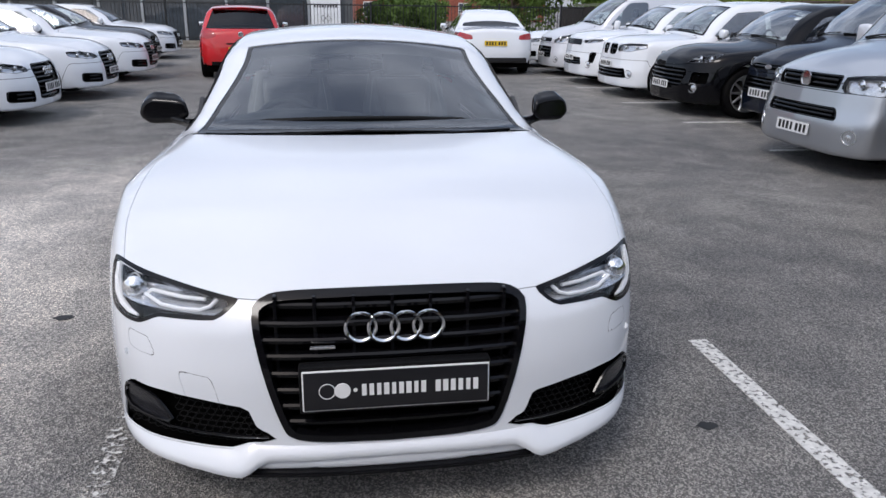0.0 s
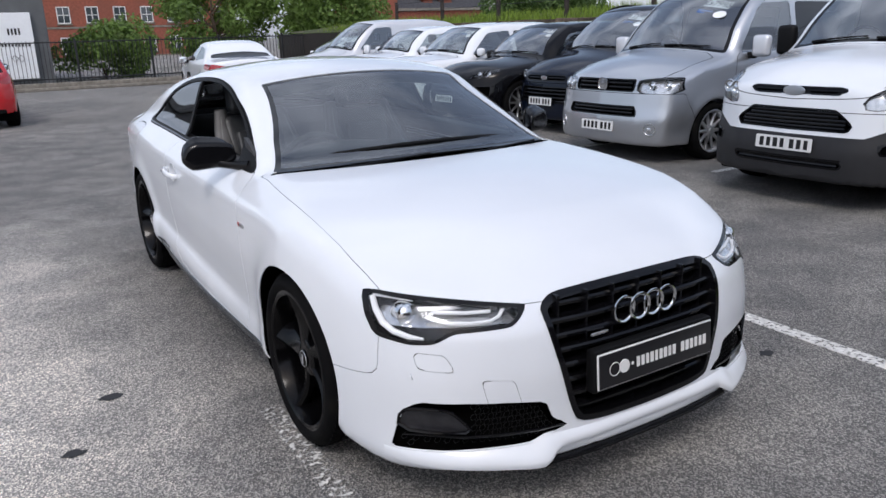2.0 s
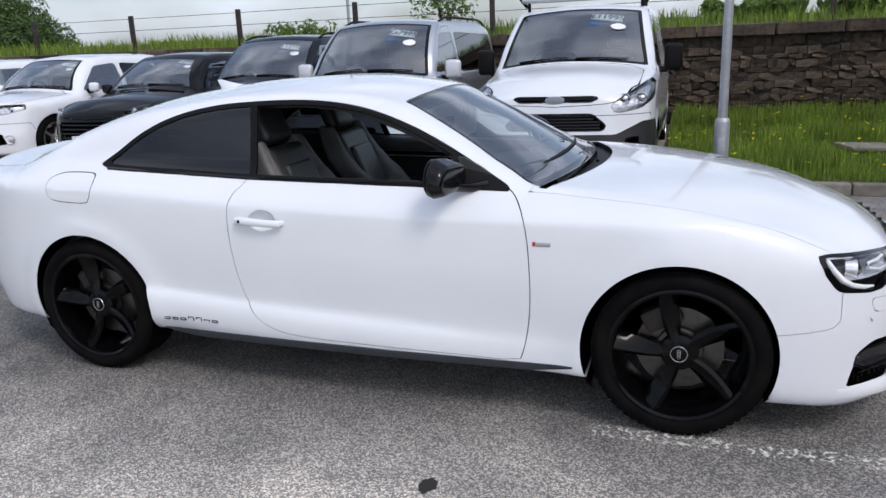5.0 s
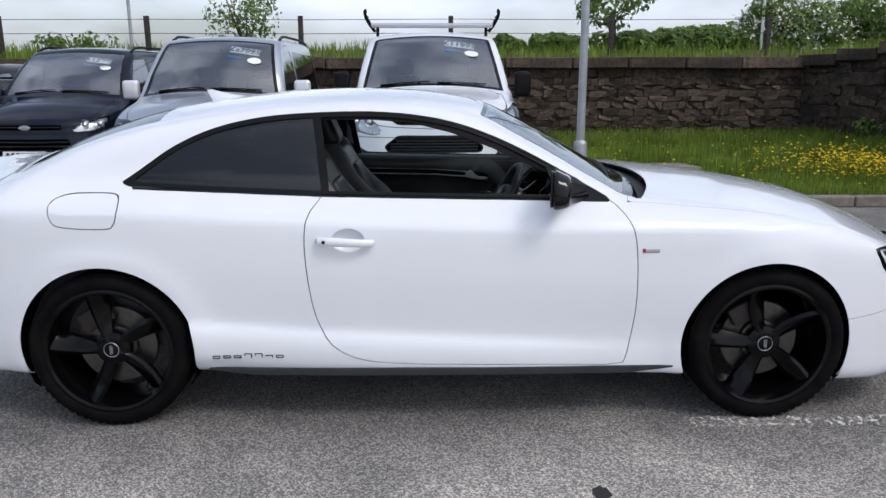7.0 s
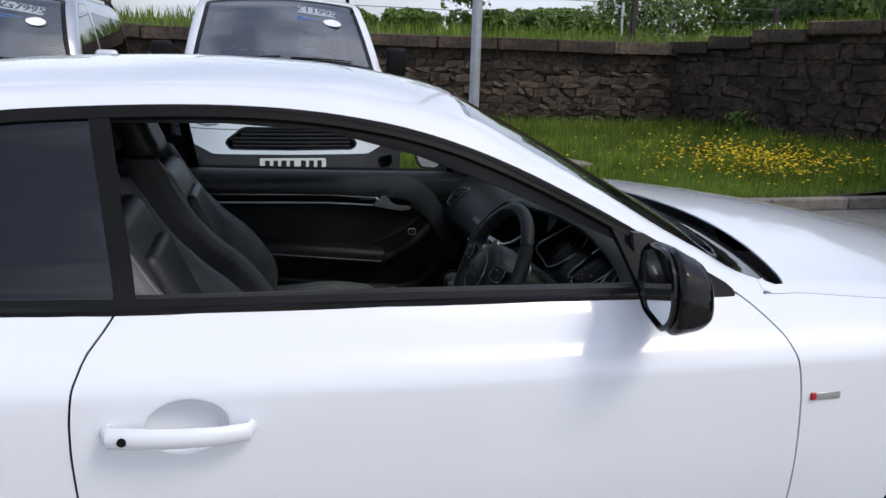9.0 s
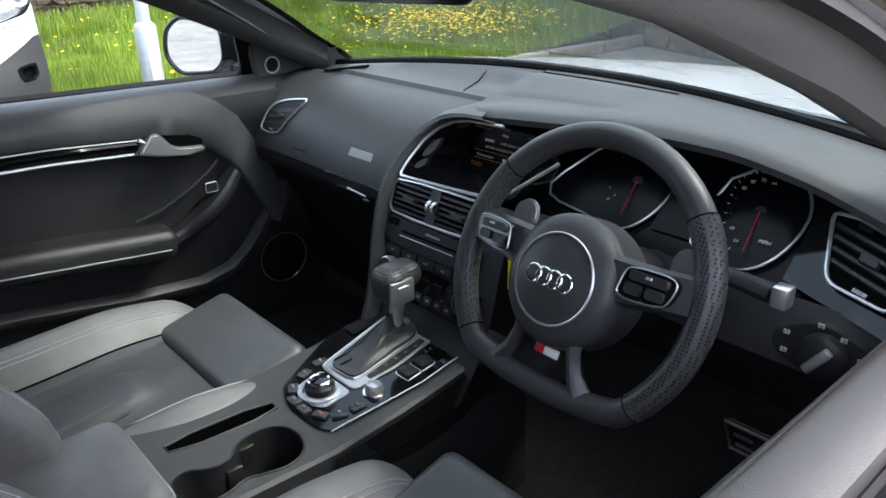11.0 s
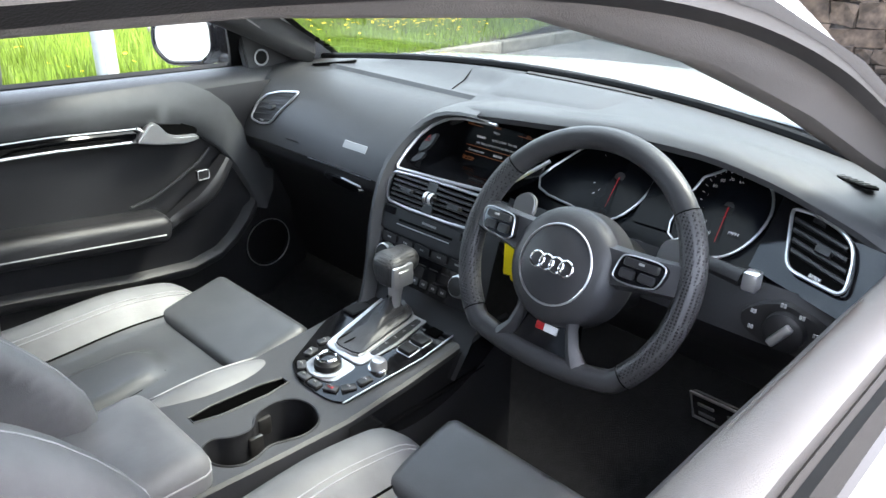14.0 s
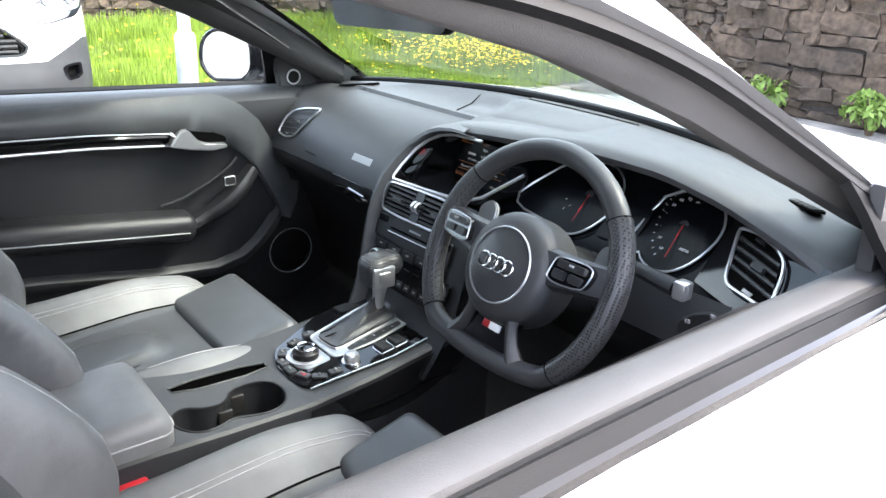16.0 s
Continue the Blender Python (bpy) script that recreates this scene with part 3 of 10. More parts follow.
def stones():
    rnd = random.Random(5)
    me_list = []
    for k in range(10):
        bm = bmesh.new()
        box(bm, (-0.5, -0.09, -0.5), (0.5, 0.09, 0.5), 0.0)
        bmesh.ops.subdivide_edges(bm, edges=bm.edges, cuts=1)
        for v in bm.verts:
            v.co += Vector((rnd.uniform(-0.06, 0.06), rnd.uniform(-0.028, 0.028) - 0.02 * (abs(v.co.x) < 0.3 and abs(v.co.z) < 0.3), rnd.uniform(-0.09, 0.09)))
        me = bpy.data.meshes.new("stone")
        bm.to_mesh(me)
        bm.free()
        me.materials.append(M["stone"])
        me_list.append(me)
    far_v, far_f = [], []
    for (x0, y0), (x1, y1) in zip(WALL, WALL[1:]):
        a, b = Vector((x0, y0, 0)), Vector((x1, y1, 0))
        d = (b - a).normalized()
        ang = math.degrees(math.atan2(d.y, d.x))
        length = (b - a).length
        z = 0.0
        while z < 2.1:
            h = rnd.choice((0.07, 0.09, 0.11, 0.13, 0.17, 0.21))
            s = -rnd.random() * 0.3
            while s < length:
                w = rnd.uniform(0.10, 0.34) if h < 0.15 else rnd.uniform(0.18, 0.55)
                p = a + d * (s + w / 2)
                top = wall_top(p.x, p.y) - 0.20
                if z + h * 0.5 < top:
                    hh = min(h, top - z)
                    m = pose(p.x, p.y, z + hh / 2 + 0.02 + rnd.uniform(-0.014, 0.014), 0, rnd.uniform(-4, 4), ang) @ pose(0, rnd.uniform(-0.02, 0.03), 0) @ Matrix.Diagonal((w - 0.010, 1, hh - 0.008, 1))
                    near = p.y < 1.2
                    me = rnd.choice(me_list)
                    if near and stones.made < 290 and p.y > -9.5 and z > 0.25:
                        o = new("stone", me)
                        o.parent = wall
                        o.matrix_basis = m
                        stones.made += 1
                    elif p.y < 22:
                        base = len(far_v)
                        far_v.extend([m @ v.co for v in me.vertices])
                        far_f.extend([[base + i for i in f.vertices] for f in me.polygons])
                s += w
            z += h
        # coping
        s = 0.0
        while s < length:
            w = rnd.uniform(0.7, 1.3)
            p = a + d * (s + w / 2)
            if p.y < 22:
                bm = bmesh.new()
                box(bm, (-w / 2 + 0.008, -0.19, 0), (w / 2 - 0.008, 0.16, 0.19), 0.02)
                for v in bm.verts:
                    v.co += Vector((0, rnd.uniform(-0.012, 0.012), rnd.uniform(-0.012, 0.012)))
                o = part("coping_stone", bm, "stone", wall)
                o.matrix_basis = pose(p.x, p.y, wall_top(p.x, p.y) - 0.19, 0, 0, ang)
            s += w
    me = mesh_from("wall_stones", far_v, far_f, False)
    tagged(put("wall_stones", me, "stone", wall), kind="stuff")


stones.made = 0
for (x0, y0), (x1, y1) in zip(WALL, WALL[1:]):
    bm = bmesh.new()
    a, b = Vector((x0, y0, 0)), Vector((x1, y1, 0))
    d = (b - a).normalized()
    nrm = Vector((-d.y, d.x, 0))
    quad = [a - nrm * 0.05, b - nrm * 0.05, b + nrm * 0.35, a + nrm * 0.35]
    lo_v = [bm.verts.new(q) for q in quad]
    hi_v = [bm.verts.new(q + Vector((0, 0, (wall_top(q.x, q.y) - 0.12)))) for q in quad]
    bm.faces.new(hi_v)
    for i in range(4):
        bm.faces.new((lo_v[i], lo_v[(i + 1) % 4], hi_v[(i + 1) % 4], hi_v[i]))
    part("wall_core", bm, "mortar", wall, smooth=False)
stones()
# bank behind the wall
bm = bmesh.new()
rows = []
line = []
for (x0, y0), (x1, y1) in zip(WALL, WALL[1:]):
    n = max(2, int(math.hypot(x1 - x0, y1 - y0)))
    line += [Vector((x0 + (x1 - x0) * i / n, y0 + (y1 - y0) * i / n, 0)) for i in range(n)]
line.append(Vector((*WALL[-1], 0)))
norms = []
for i in range(len(line)):
    d = (line[min(i + 3, len(line) - 1)] - line[max(i - 3, 0)]).normalized()
    norms.append(Vector((-d.y, d.x, 0)))


def bank_at(i, s):
    p = line[i] + norms[i] * s
    p.z = wall_top(line[i].x, line[i].y) - 0.12 + 0.10 * min(s, 3) + 0.012 * min(s, 14) + 0.10 * noise.noise(Vector((s, i * 0.5, 3)))
    return p


for s in (0.1, 0.6, 1.5, 3, 6, 12, 25, 60):
    rows.append([bank_at(i, s) for i in range(len(line))])
sheet(bm, rows)
tagged(part("bank_ground", bm, "soil"), "overgrown railway bank above the wall", "bank", kind="structure")


def blades(name, spots, height, material, label, wide=0.006, lean=0.35):
    """Many grass blades as one mesh."""
    rnd = random.Random(len(spots))
    v, f = [], []
    for x, y, z in spots:
        h = height * rnd.uniform(0.45, 1.25)
        a = rnd.uniform(0, 2 * math.pi)
        w = wide * rnd.uniform(0.6, 1.4)
        lx, ly = lean * h * math.cos(a + 1.3) * rnd.random(), lean * h * math.sin(a + 1.3) * rnd.random()
        cx, cy = math.cos(a) * w, math.sin(a) * w
        n = len(v)
        v += [(x - cx, y - cy, z), (x + cx, y + cy, z), (x - cx * 0.7 + lx * 0.4, y - cy * 0.7 + ly * 0.4, z + h * 0.6), (x + cx * 0.7 + lx * 0.4, y + cy * 0.7 + ly * 0.4, z + h * 0.6), (x + lx, y + ly, z + h)]
        f += [(n, n + 1, n + 3, n + 2), (n + 2, n + 3, n + 4)]
    me = bpy.data.meshes.new(name)
    me.from_pydata(v, [], f)
    me.update()
    return tagged(put(name, me, material), label, "grass", kind="stuff")


rnd = random.Random(3)


def verge_spot():
    while True:
        x, y = rnd.uniform(VERGE_X + 0.12, 9.8), rnd.uniform(-7.4, 0.3)
        if beyond_wall(x, y) < -0.12 and math.hypot((x - 6.6) / 0.5, (y + 2.05) / 0.4) > 1:
            return x, y, verge_z(x, y) - 0.02


spots = [verge_spot() for _ in range(52000)]
def is_short(s):
    return (noise.noise(Vector((s[0] * 0.7, s[1] * 0.7, 0))) < 0.1 and beyond_wall(s[0], s[1]) < -1.3) or s[0] < 4.6


short = [s for s in spots if is_short(s)]
tall = [s for s in spots if not is_short(s)]
blades("grass", short, 0.11, "grass", "short green grass on the verge")
blades("grass", tall, 0.22, "grass", "long green grass on the verge", 0.007)
bank = []
for _ in range(16000):
    i = rnd.randrange(4, len(line) - 2)
    bank.append(tuple(bank_at(i, rnd.uniform(0.05, 3.0)).lerp(bank_at(i + 1, rnd.uniform(0.05, 3.0)), rnd.random()) - Vector((0, 0, 0.03))))
blades("grass", bank, 0.26, "grass", "rough grass along the top of the bank", 0.010, 0.6)


def flowers(name, spots, r, material, label):
    rnd = random.Random(7)
    v, f = [], []
    for x, y, z in spots:
        n = len(v)
        tx, ty = rnd.uniform(-0.5, 0.5), rnd.uniform(-0.5, 0.5)
        c = Vector((x, y, z))
        nrm = Vector((tx, ty, 1)).normalized()
        u = nrm.orthogonal().normalized()
        w = nrm.cross(u)
        v.append(c - nrm * r * 0.3)
        for i in range(6):
            v.append(c + (u * math.cos(i * math.pi / 3) + w * math.sin(i * math.pi / 3)) * r)
        f += [(n, n + 1 + i, n + 1 + (i + 1) % 6) for i in range(6)]
    me = bpy.data.meshes.new(name)
    me.from_pydata([tuple(p) for p in v], [], f)
    me.update()
    return tagged(put(name, me, material), label, "flowers", kind="stuff")


fl = []
for _ in range(1500):
    x, y = rnd.gauss(5.7, 0.75), rnd.gauss(-4.3, 0.6)
    if VERGE_X + 0.3 < x and beyond_wall(x, y) < -0.3 and rnd.random() < 0.75:
        fl.append((x, y, verge_z(x, y) + rnd.uniform(0.08, 0.34)))
for _ in range(260):
    x, y, z = verge_spot()
    fl.append((x, y, z + rnd.uniform(0.08, 0.30)))
flowers("buttercups", fl, 0.018, "petal", "yellow buttercups in the grass")
blades("flower_stems", [(x, y, verge_z(x, y)) for x, y, z in fl], 0.27, "grass", "thin green flower stems", 0.003, 0.1)


def foliage(bm_v, bm_f, centre, radius, count, size, rnd, squash=0.8):
    for _ in range(count):
        d = Vector((rnd.gauss(0, 1), rnd.gauss(0, 1), rnd.gauss(0, 1))).normalized() * radius * rnd.uniform(0.55, 1.0) ** 0.6
        c = Vector(centre) + Vector((d.x, d.y, d.z * squash))
        n = (d.normalized() + Vector((rnd.uniform(-1, 1), rnd.uniform(-1, 1), rnd.uniform(-0.3, 1)))).normalized()
        u = n.orthogonal().normalized()
        u = (Matrix.Rotation(rnd.uniform(0, 6.28), 3, n) @ u)
        w = n.cross(u)
        s = size * rnd.uniform(0.6, 1.4)
        k = len(bm_v)
        bm_v += [c - u * s, c + w * s * 0.45 + n * s * 0.1, c + u * s, c - w * s * 0.45 + n * s * 0.1]
        bm_f.append((k, k + 1, k + 2, k + 3))


def tree(name, x, y, z, height, spread, label, leaf="leaf", count=5000, size=0.07, seed=1, clumps=26, category="tree", bare=0.3):
    """A tapered trunk with limbs and a crown of leafy clumps with gaps."""
    rnd = random.Random(seed)
    ob = empty(name, pose(x, y, z), label, category)
    bm = bmesh.new()
    tube(bm, [(0, 0, -0.2), (0.03 * height, 0.0, height * 0.25), (0.0, 0.03 * height, height * 0.55), (0.02, 0, height * 0.85)], [0.035 * height, 0.027 * height, 0.017 * height, 0.005 * height], 8)
    tips = []
    for k in range(clumps):
        a, u = rnd.uniform(0, 6.28), rnd.uniform(bare, 1.0)
        rad = spread * (0.35 + 0.65 * math.sin(math.pi * min(1, (u - bare) / (1.05 - bare) * 0.8 + 0.12))) * rnd.uniform(0.45, 1.0)
        tip = Vector((rad * math.cos(a), rad * math.sin(a), height * u))
        tips.append(tip)
        if k < 14:
            root = Vector((0.01, 0.01, height * u * 0.62))
            tube(bm, [root, root.lerp(tip, 0.5) + Vector((0, 0, -0.03 * height)), tip], [0.012 * height, 0.007 * height, 0.002 * height], 5)
    part("trunk", bm, "bark", ob)
    v, f = [], []
    for tip in tips:
        foliage(v, f, tip, spread * rnd.uniform(0.22, 0.42), count // clumps, size, rnd)
    me = bpy.data.meshes.new("crown")
    me.from_pydata([tuple(p) for p in v], [], f)
    me.update()
    put("crown", me, leaf, ob)
    return ob


def bush(name, x, y, z, w, h, label, leaf="leaf", count=1600, size=0.05, seed=1, extra=None):
    rnd = random.Random(seed)
    ob = empty(name, pose(x, y, z), label, "bush")
    bm = bmesh.new()
    for k in range(7):
        a = rnd.uniform(0, 6.28)
        tube(bm, [(0, 0, -0.05), (0.2 * w * math.cos(a), 0.2 * w * math.sin(a), h * 0.4), (0.4 * w * math.cos(a), 0.4 * w * math.sin(a), h * rnd.uniform(0.6, 0.95))], [0.02, 0.012, 0.004], 5)
    part("stems", bm, "bark", ob)
    v, f, v2, f2 = [], [], [], []
    clumps, r = (14, 0.28 * max(w, h)) if w < 1.8 * h else (34, 0.28 * max(h * 1.25, w * 0.42))
    for k in range(clumps):
        c = (rnd.uniform(-0.5, 0.5) * w, rnd.uniform(-0.5, 0.5) * w, h * rnd.uniform(0.2, 0.75))
        foliage(v, f, c, r * rnd.uniform(0.7, 1.15), count // clumps, size, rnd)
        if extra:
            foliage(v2, f2, c, r * 1.08, count // (2 * clumps), size * 0.6, rnd)
    me = bpy.data.meshes.new("leaves")
    me.from_pydata([tuple(p) for p in v], [], f)
    me.update()
    put("leaves", me, leaf, ob)
    if extra:
        me = bpy.data.meshes.new("blossom")
        me.from_pydata([tuple(p) for p in v2], [], f2)
        me.update()
        put("blossom", me, extra, ob)
    return ob


# fence on the bank: posts and wires
fence = empty("bank_fence", label="dark posts with two strained wires above the wall", category="fence")
fp = [(9.4, -9.6), (11.0, -8.2), (11.2, -5.3), (11.2, -2.2), (11.2, 0.94), (11.2, 3.85), (11.2, 6.8), (11.2, 9.62), (11.2, 12.5), (11.2, 15.4), (11.2, 18.4), (11.2, 21.4)]
for x, y in fp:
    bm = bmesh.new()
    box(bm, (x - 0.045, y - 0.045, 1.4), (x + 0.045, y + 0.045, 2.53), 0.008)
    part("post", bm, "postwood", fence)
for z in (2.20, 2.46):
    bm = bmesh.new()
    tube(bm, [(x - 0.05, y, z + 0.01 * math.sin(y)) for x, y in fp], 0.006, 5)
    part("wire", bm, "wire", fence)

# lamp post on the verge
post_ob = empty("lamp_post", pose(4.48, -0.29, 0.1), "grey galvanised lamp post with a wider base, on the verge", "lamp post")
bm = bmesh.new()
lathe(bm, [(0.075, -0.1), (0.075, 0.57), (0.068, 0.60), (0.048, 0.62)], 20)
part("base", bm, "galv", post_ob)
bm = bmesh.new()
lathe(bm, [(0.046, 0.55), (0.038, 6.0), (0.0005, 6.0)], 20)
part("shaft", bm, "galv", post_ob)
bm = bmesh.new()
box(bm, (-0.078, -0.035, 0.12), (-0.066, 0.035, 0.42), 0.004)
part("access_door", bm, "galv", post_ob)


def tri_split(mesh, f, w=0.003):
    """Cuts a joint of half width w along f = 0: the inner piece, the joint, the outer piece."""
    inn, rest = cut(mesh, f, -w)
    joint, out = cut(rest, f, w)
    return inn, joint, out


def wheel_mesh_parts(r, width, rim_r, spokes, style, parent, mats, side=-1, seg=56):
    """One wheel about its centre, outer face towards side * x: tyre, rim with spokes, hub cap, brake disc, caliper."""
    face = Matrix.Rotation(radians(90) * side, 4, 'Y')
    h = width / 2
    bm = bmesh.new()
    prof = [(rim_r, -h * 0.86), (rim_r + 0.012, -h * 0.97), ((r + rim_r) / 2, -h), (r - 0.022, -h * 0.95), (r - 0.006, -h * 0.80), (r, -h * 0.6)]
    for g in (-0.42, -0.14, 0.14, 0.42):
        prof += [(r, h * (g - 0.05)), (r - 0.007, h * (g - 0.03)), (r - 0.007, h * (g + 0.03)), (r, h * (g + 0.05))]
    prof += [(a, -b) for a, b in prof[5::-1]]
    lathe(bm, prof, seg, face)
    if seg > 40:
        for k in range(64):
            a = 2 * math.pi * k / 64
            m = face @ Matrix.Rotation(a, 4, 'Z')
            for s in (-1, 1):
                box(bm, (r - 0.02, -0.011, s * h * 0.62), (r - 0.0015, 0.011, s * h * 0.80), m=m @ Matrix.Rotation(s * 0.12, 4, 'X'))
    part("tyre", bm, "rubber", parent, "worn black rubber tyre")
    bm = bmesh.new()
    lathe(bm, [(rim_r + 0.002, h * 0.86), (rim_r + 0.006, h * 0.93), (rim_r - 0.004, h * 0.95), (rim_r - 0.014, h * 0.90), (rim_r - 0.022, h * 0.70), (rim_r - 0.035, h * 0.2), (rim_r - 0.03, -h * 0.86), (rim_r, -h * 0.86)], seg, face)
    part("rim", bm, mats[0], parent)
    z0 = h * 0.62
    for k in range(spokes):
        a = 2 * math.pi * k / spokes + 0.3
        bm = bmesh.new()
        rows = []
        for i in range(9):
            u = i / 8
            rad = 0.035 + u * (rim_r - 0.045)
            if style == "blade":
                wid = 0.020 + 0.022 * u + 0.004 * math.sin(u * math.pi)
                off = -0.035 * u * u
                zz = z0 - 0.020 * math.sin(u * math.pi * 0.9) + 0.012 * u
                twist = 0.020 * u
            else:
                wid = 0.022 - 0.010 * u
                off, zz, twist = 0.0, z0 + 0.012 * u - 0.012 * math.sin(u * math.pi), 0.0
            row = [(rad, off - wid, zz - 0.024 - twist), (rad, off - wid * 0.92, zz - 0.004 - twist), (rad, off - wid * 0.2, zz + 0.004), (rad, off + wid * 0.6, zz + 0.003 + twist), (rad, off + wid, zz - 0.006 + twist), (rad, off + wid, zz - 0.026 + twist)]
            rows.append(row)
        sheet(bm, rows, closed_v=True)
        bmesh.ops.transform(bm, matrix=face @ Matrix.Rotation(a, 4, 'Z'), verts=bm.verts)
        bmesh.ops.recalc_face_normals(bm, faces=bm.faces)
        part("spoke", bm, mats[1], parent)
    bm = bmesh.new()
    lathe(bm, [(0.075, z0 - 0.03), (0.070, z0 - 0.008), (0.055, z0 + 0.001), (0.034, z0 + 0.002), (0.033, z0 + 0.007), (0.029, z0 + 0.010), (0.0005, z0 + 0.011)], 32, face)
    part("hub", bm, mats[1], parent)
    bm = bmesh.new()
    for k in range(4):
        c = Vector(((k - 1.5) * 0.0085, 0, z0 + 0.0118))
        pts = [c + Vector((0.006 * math.cos(i * math.pi / 8), 0.006 * math.sin(i * math.pi / 8), 0)) for i in range(16)]
        tube(bm, pts, 0.0009, 5, closed=True)
    lathe(bm, [(0.0295, z0 + 0.0098), (0.031, z0 + 0.0105), (0.0325, z0 + 0.0085)], 32)
    bmesh.ops.transform(bm, matrix=face, verts=bm.verts)
    part("hub_emblem", bm, "alloy", parent, "small bright emblem on the hub cap")
    bm = bmesh.new()
    lathe(bm, [(0.08, -0.01), (0.165, -0.01), (0.168, 0.0), (0.165, 0.012), (0.09, 0.012), (0.085, 0.03), (0.05, 0.035)], 40, face)
    part("brake_disc", bm, "disc", parent)
    bm = bmesh.new()
    box(bm, (0.10, -0.075, -0.035), (0.19, 0.075, 0.045), 0.015, m=face @ Matrix.Rotation(0.5 if side < 0 else 2.6, 4, 'Z'))
    part("brake_caliper", bm, "caliper", parent)


def bars(parent, name, width, height, count, m, material="ink", fill=0.7):
    """Unreadable writing: a row of upright bars on a plate, lying in x and z, 2 mm proud towards -y."""
    rnd = random.Random(count)
    bm = bmesh.new()
    step = width / count
    for i in range(count):
        x = -width / 2 + step * (i + 0.5)
        if count == 7 and i >= 4:
            x += step * 0.25
        elif count == 7:
            x -= step * 0.15
        w = step * fill / 2 * rnd.uniform(0.75, 1.0)
        box(bm, (x - w, -0.0025, -height / 2), (x + w, 0.0, height / 2))
    bmesh.ops.transform(bm, matrix=m, verts=bm.verts)
    return part(name, bm, material, parent, smooth=False)


def plate(parent, m, material="plate_white", ink="ink", w=0.52, h=0.111):
    """A registration plate in x and z that faces -y, its characters as plain bars."""
    bm = bmesh.new()
    pts = []
    for cx, cz, a0 in ((w / 2 - 0.012, h / 2 - 0.012, 0), (-w / 2 + 0.012, h / 2 - 0.012, 90), (-w / 2 + 0.012, -h / 2 + 0.012, 180), (w / 2 - 0.012, -h / 2 + 0.012, 270)):
        pts += [(cx + 0.012 * math.cos(radians(a0 + 30 * i)), cz + 0.012 * math.sin(radians(a0 + 30 * i))) for i in range(4)]
    slab(bm, pts, 0.006, m=Matrix.Rotation(radians(90), 4, 'X'))
    bmesh.ops.transform(bm, matrix=m, verts=bm.verts)
    ob = part("number_plate", bm, material, parent, smooth=False)
    bars(ob, "characters", w * 0.86, h * 0.68, 7, m @ pose(0, -0.0062, 0), ink)
    return ob



# ---- the white coupe: its solid ----
low_side = curve((0.10, 0.11), (0.17, 0.06), (0.24, 0.030), (0.31, 0.015), (0.40, 0.006), (0.55, 0.0))
mid_side = curve((0.40, 0.004), (0.62, 0.0), (0.75, 0.001), (0.826, 0.006))
high_side = curve((0.826, 0.006), (0.845, 0.017), (0.87, 0.037), (0.90, 0.073), (0.931, 0.106), (0.96, 0.122), (1.0, 0.130))
ledge_line = curve((0.30, 0.345), (0.60, 0.357), (1.10, 0.380), (1.86, 0.419), (2.35, 0.461), (2.6, 0.48))
ledge_below = curve((-0.30, 0.085), (-0.235, 0.050), (-0.19, 0.012), (-0.14, -0.010), (-0.09, -0.014), (-0.045, -0.009), (0.0, 0.013))
ledge_above = curve((0.0, 0.013), (0.06, 0.011), (0.14, 0.006), (0.26, 0.0))


def creased(z):
    """How far the flank lies in at a height, with a sharp crease at the shoulder."""
    return np.where(z < 0.40, 0.004 + 0 * z, np.where(z < 0.826, mid_side(z), high_side(z)))


def ledge(y, z):
    """The scooped lower flank: a hollow over a sharp rising line, a ledge under it, then the turn under the sill."""
    d = z - ledge_line(y)
    amid = np.clip((y - 0.05) / 0.35, 0, 1) * np.clip((2.75 - y) / 0.35, 0, 1)
    fade = np.clip((y - 0.30) / 0.9, 0.15, 1)
    return amid * np.where(d < 0, 0.013 + (ledge_below(d) - 0.013) * fade, ledge_above(d)) + (1 - amid) * np.where(z < 0.55, low_side(z), 0.0)


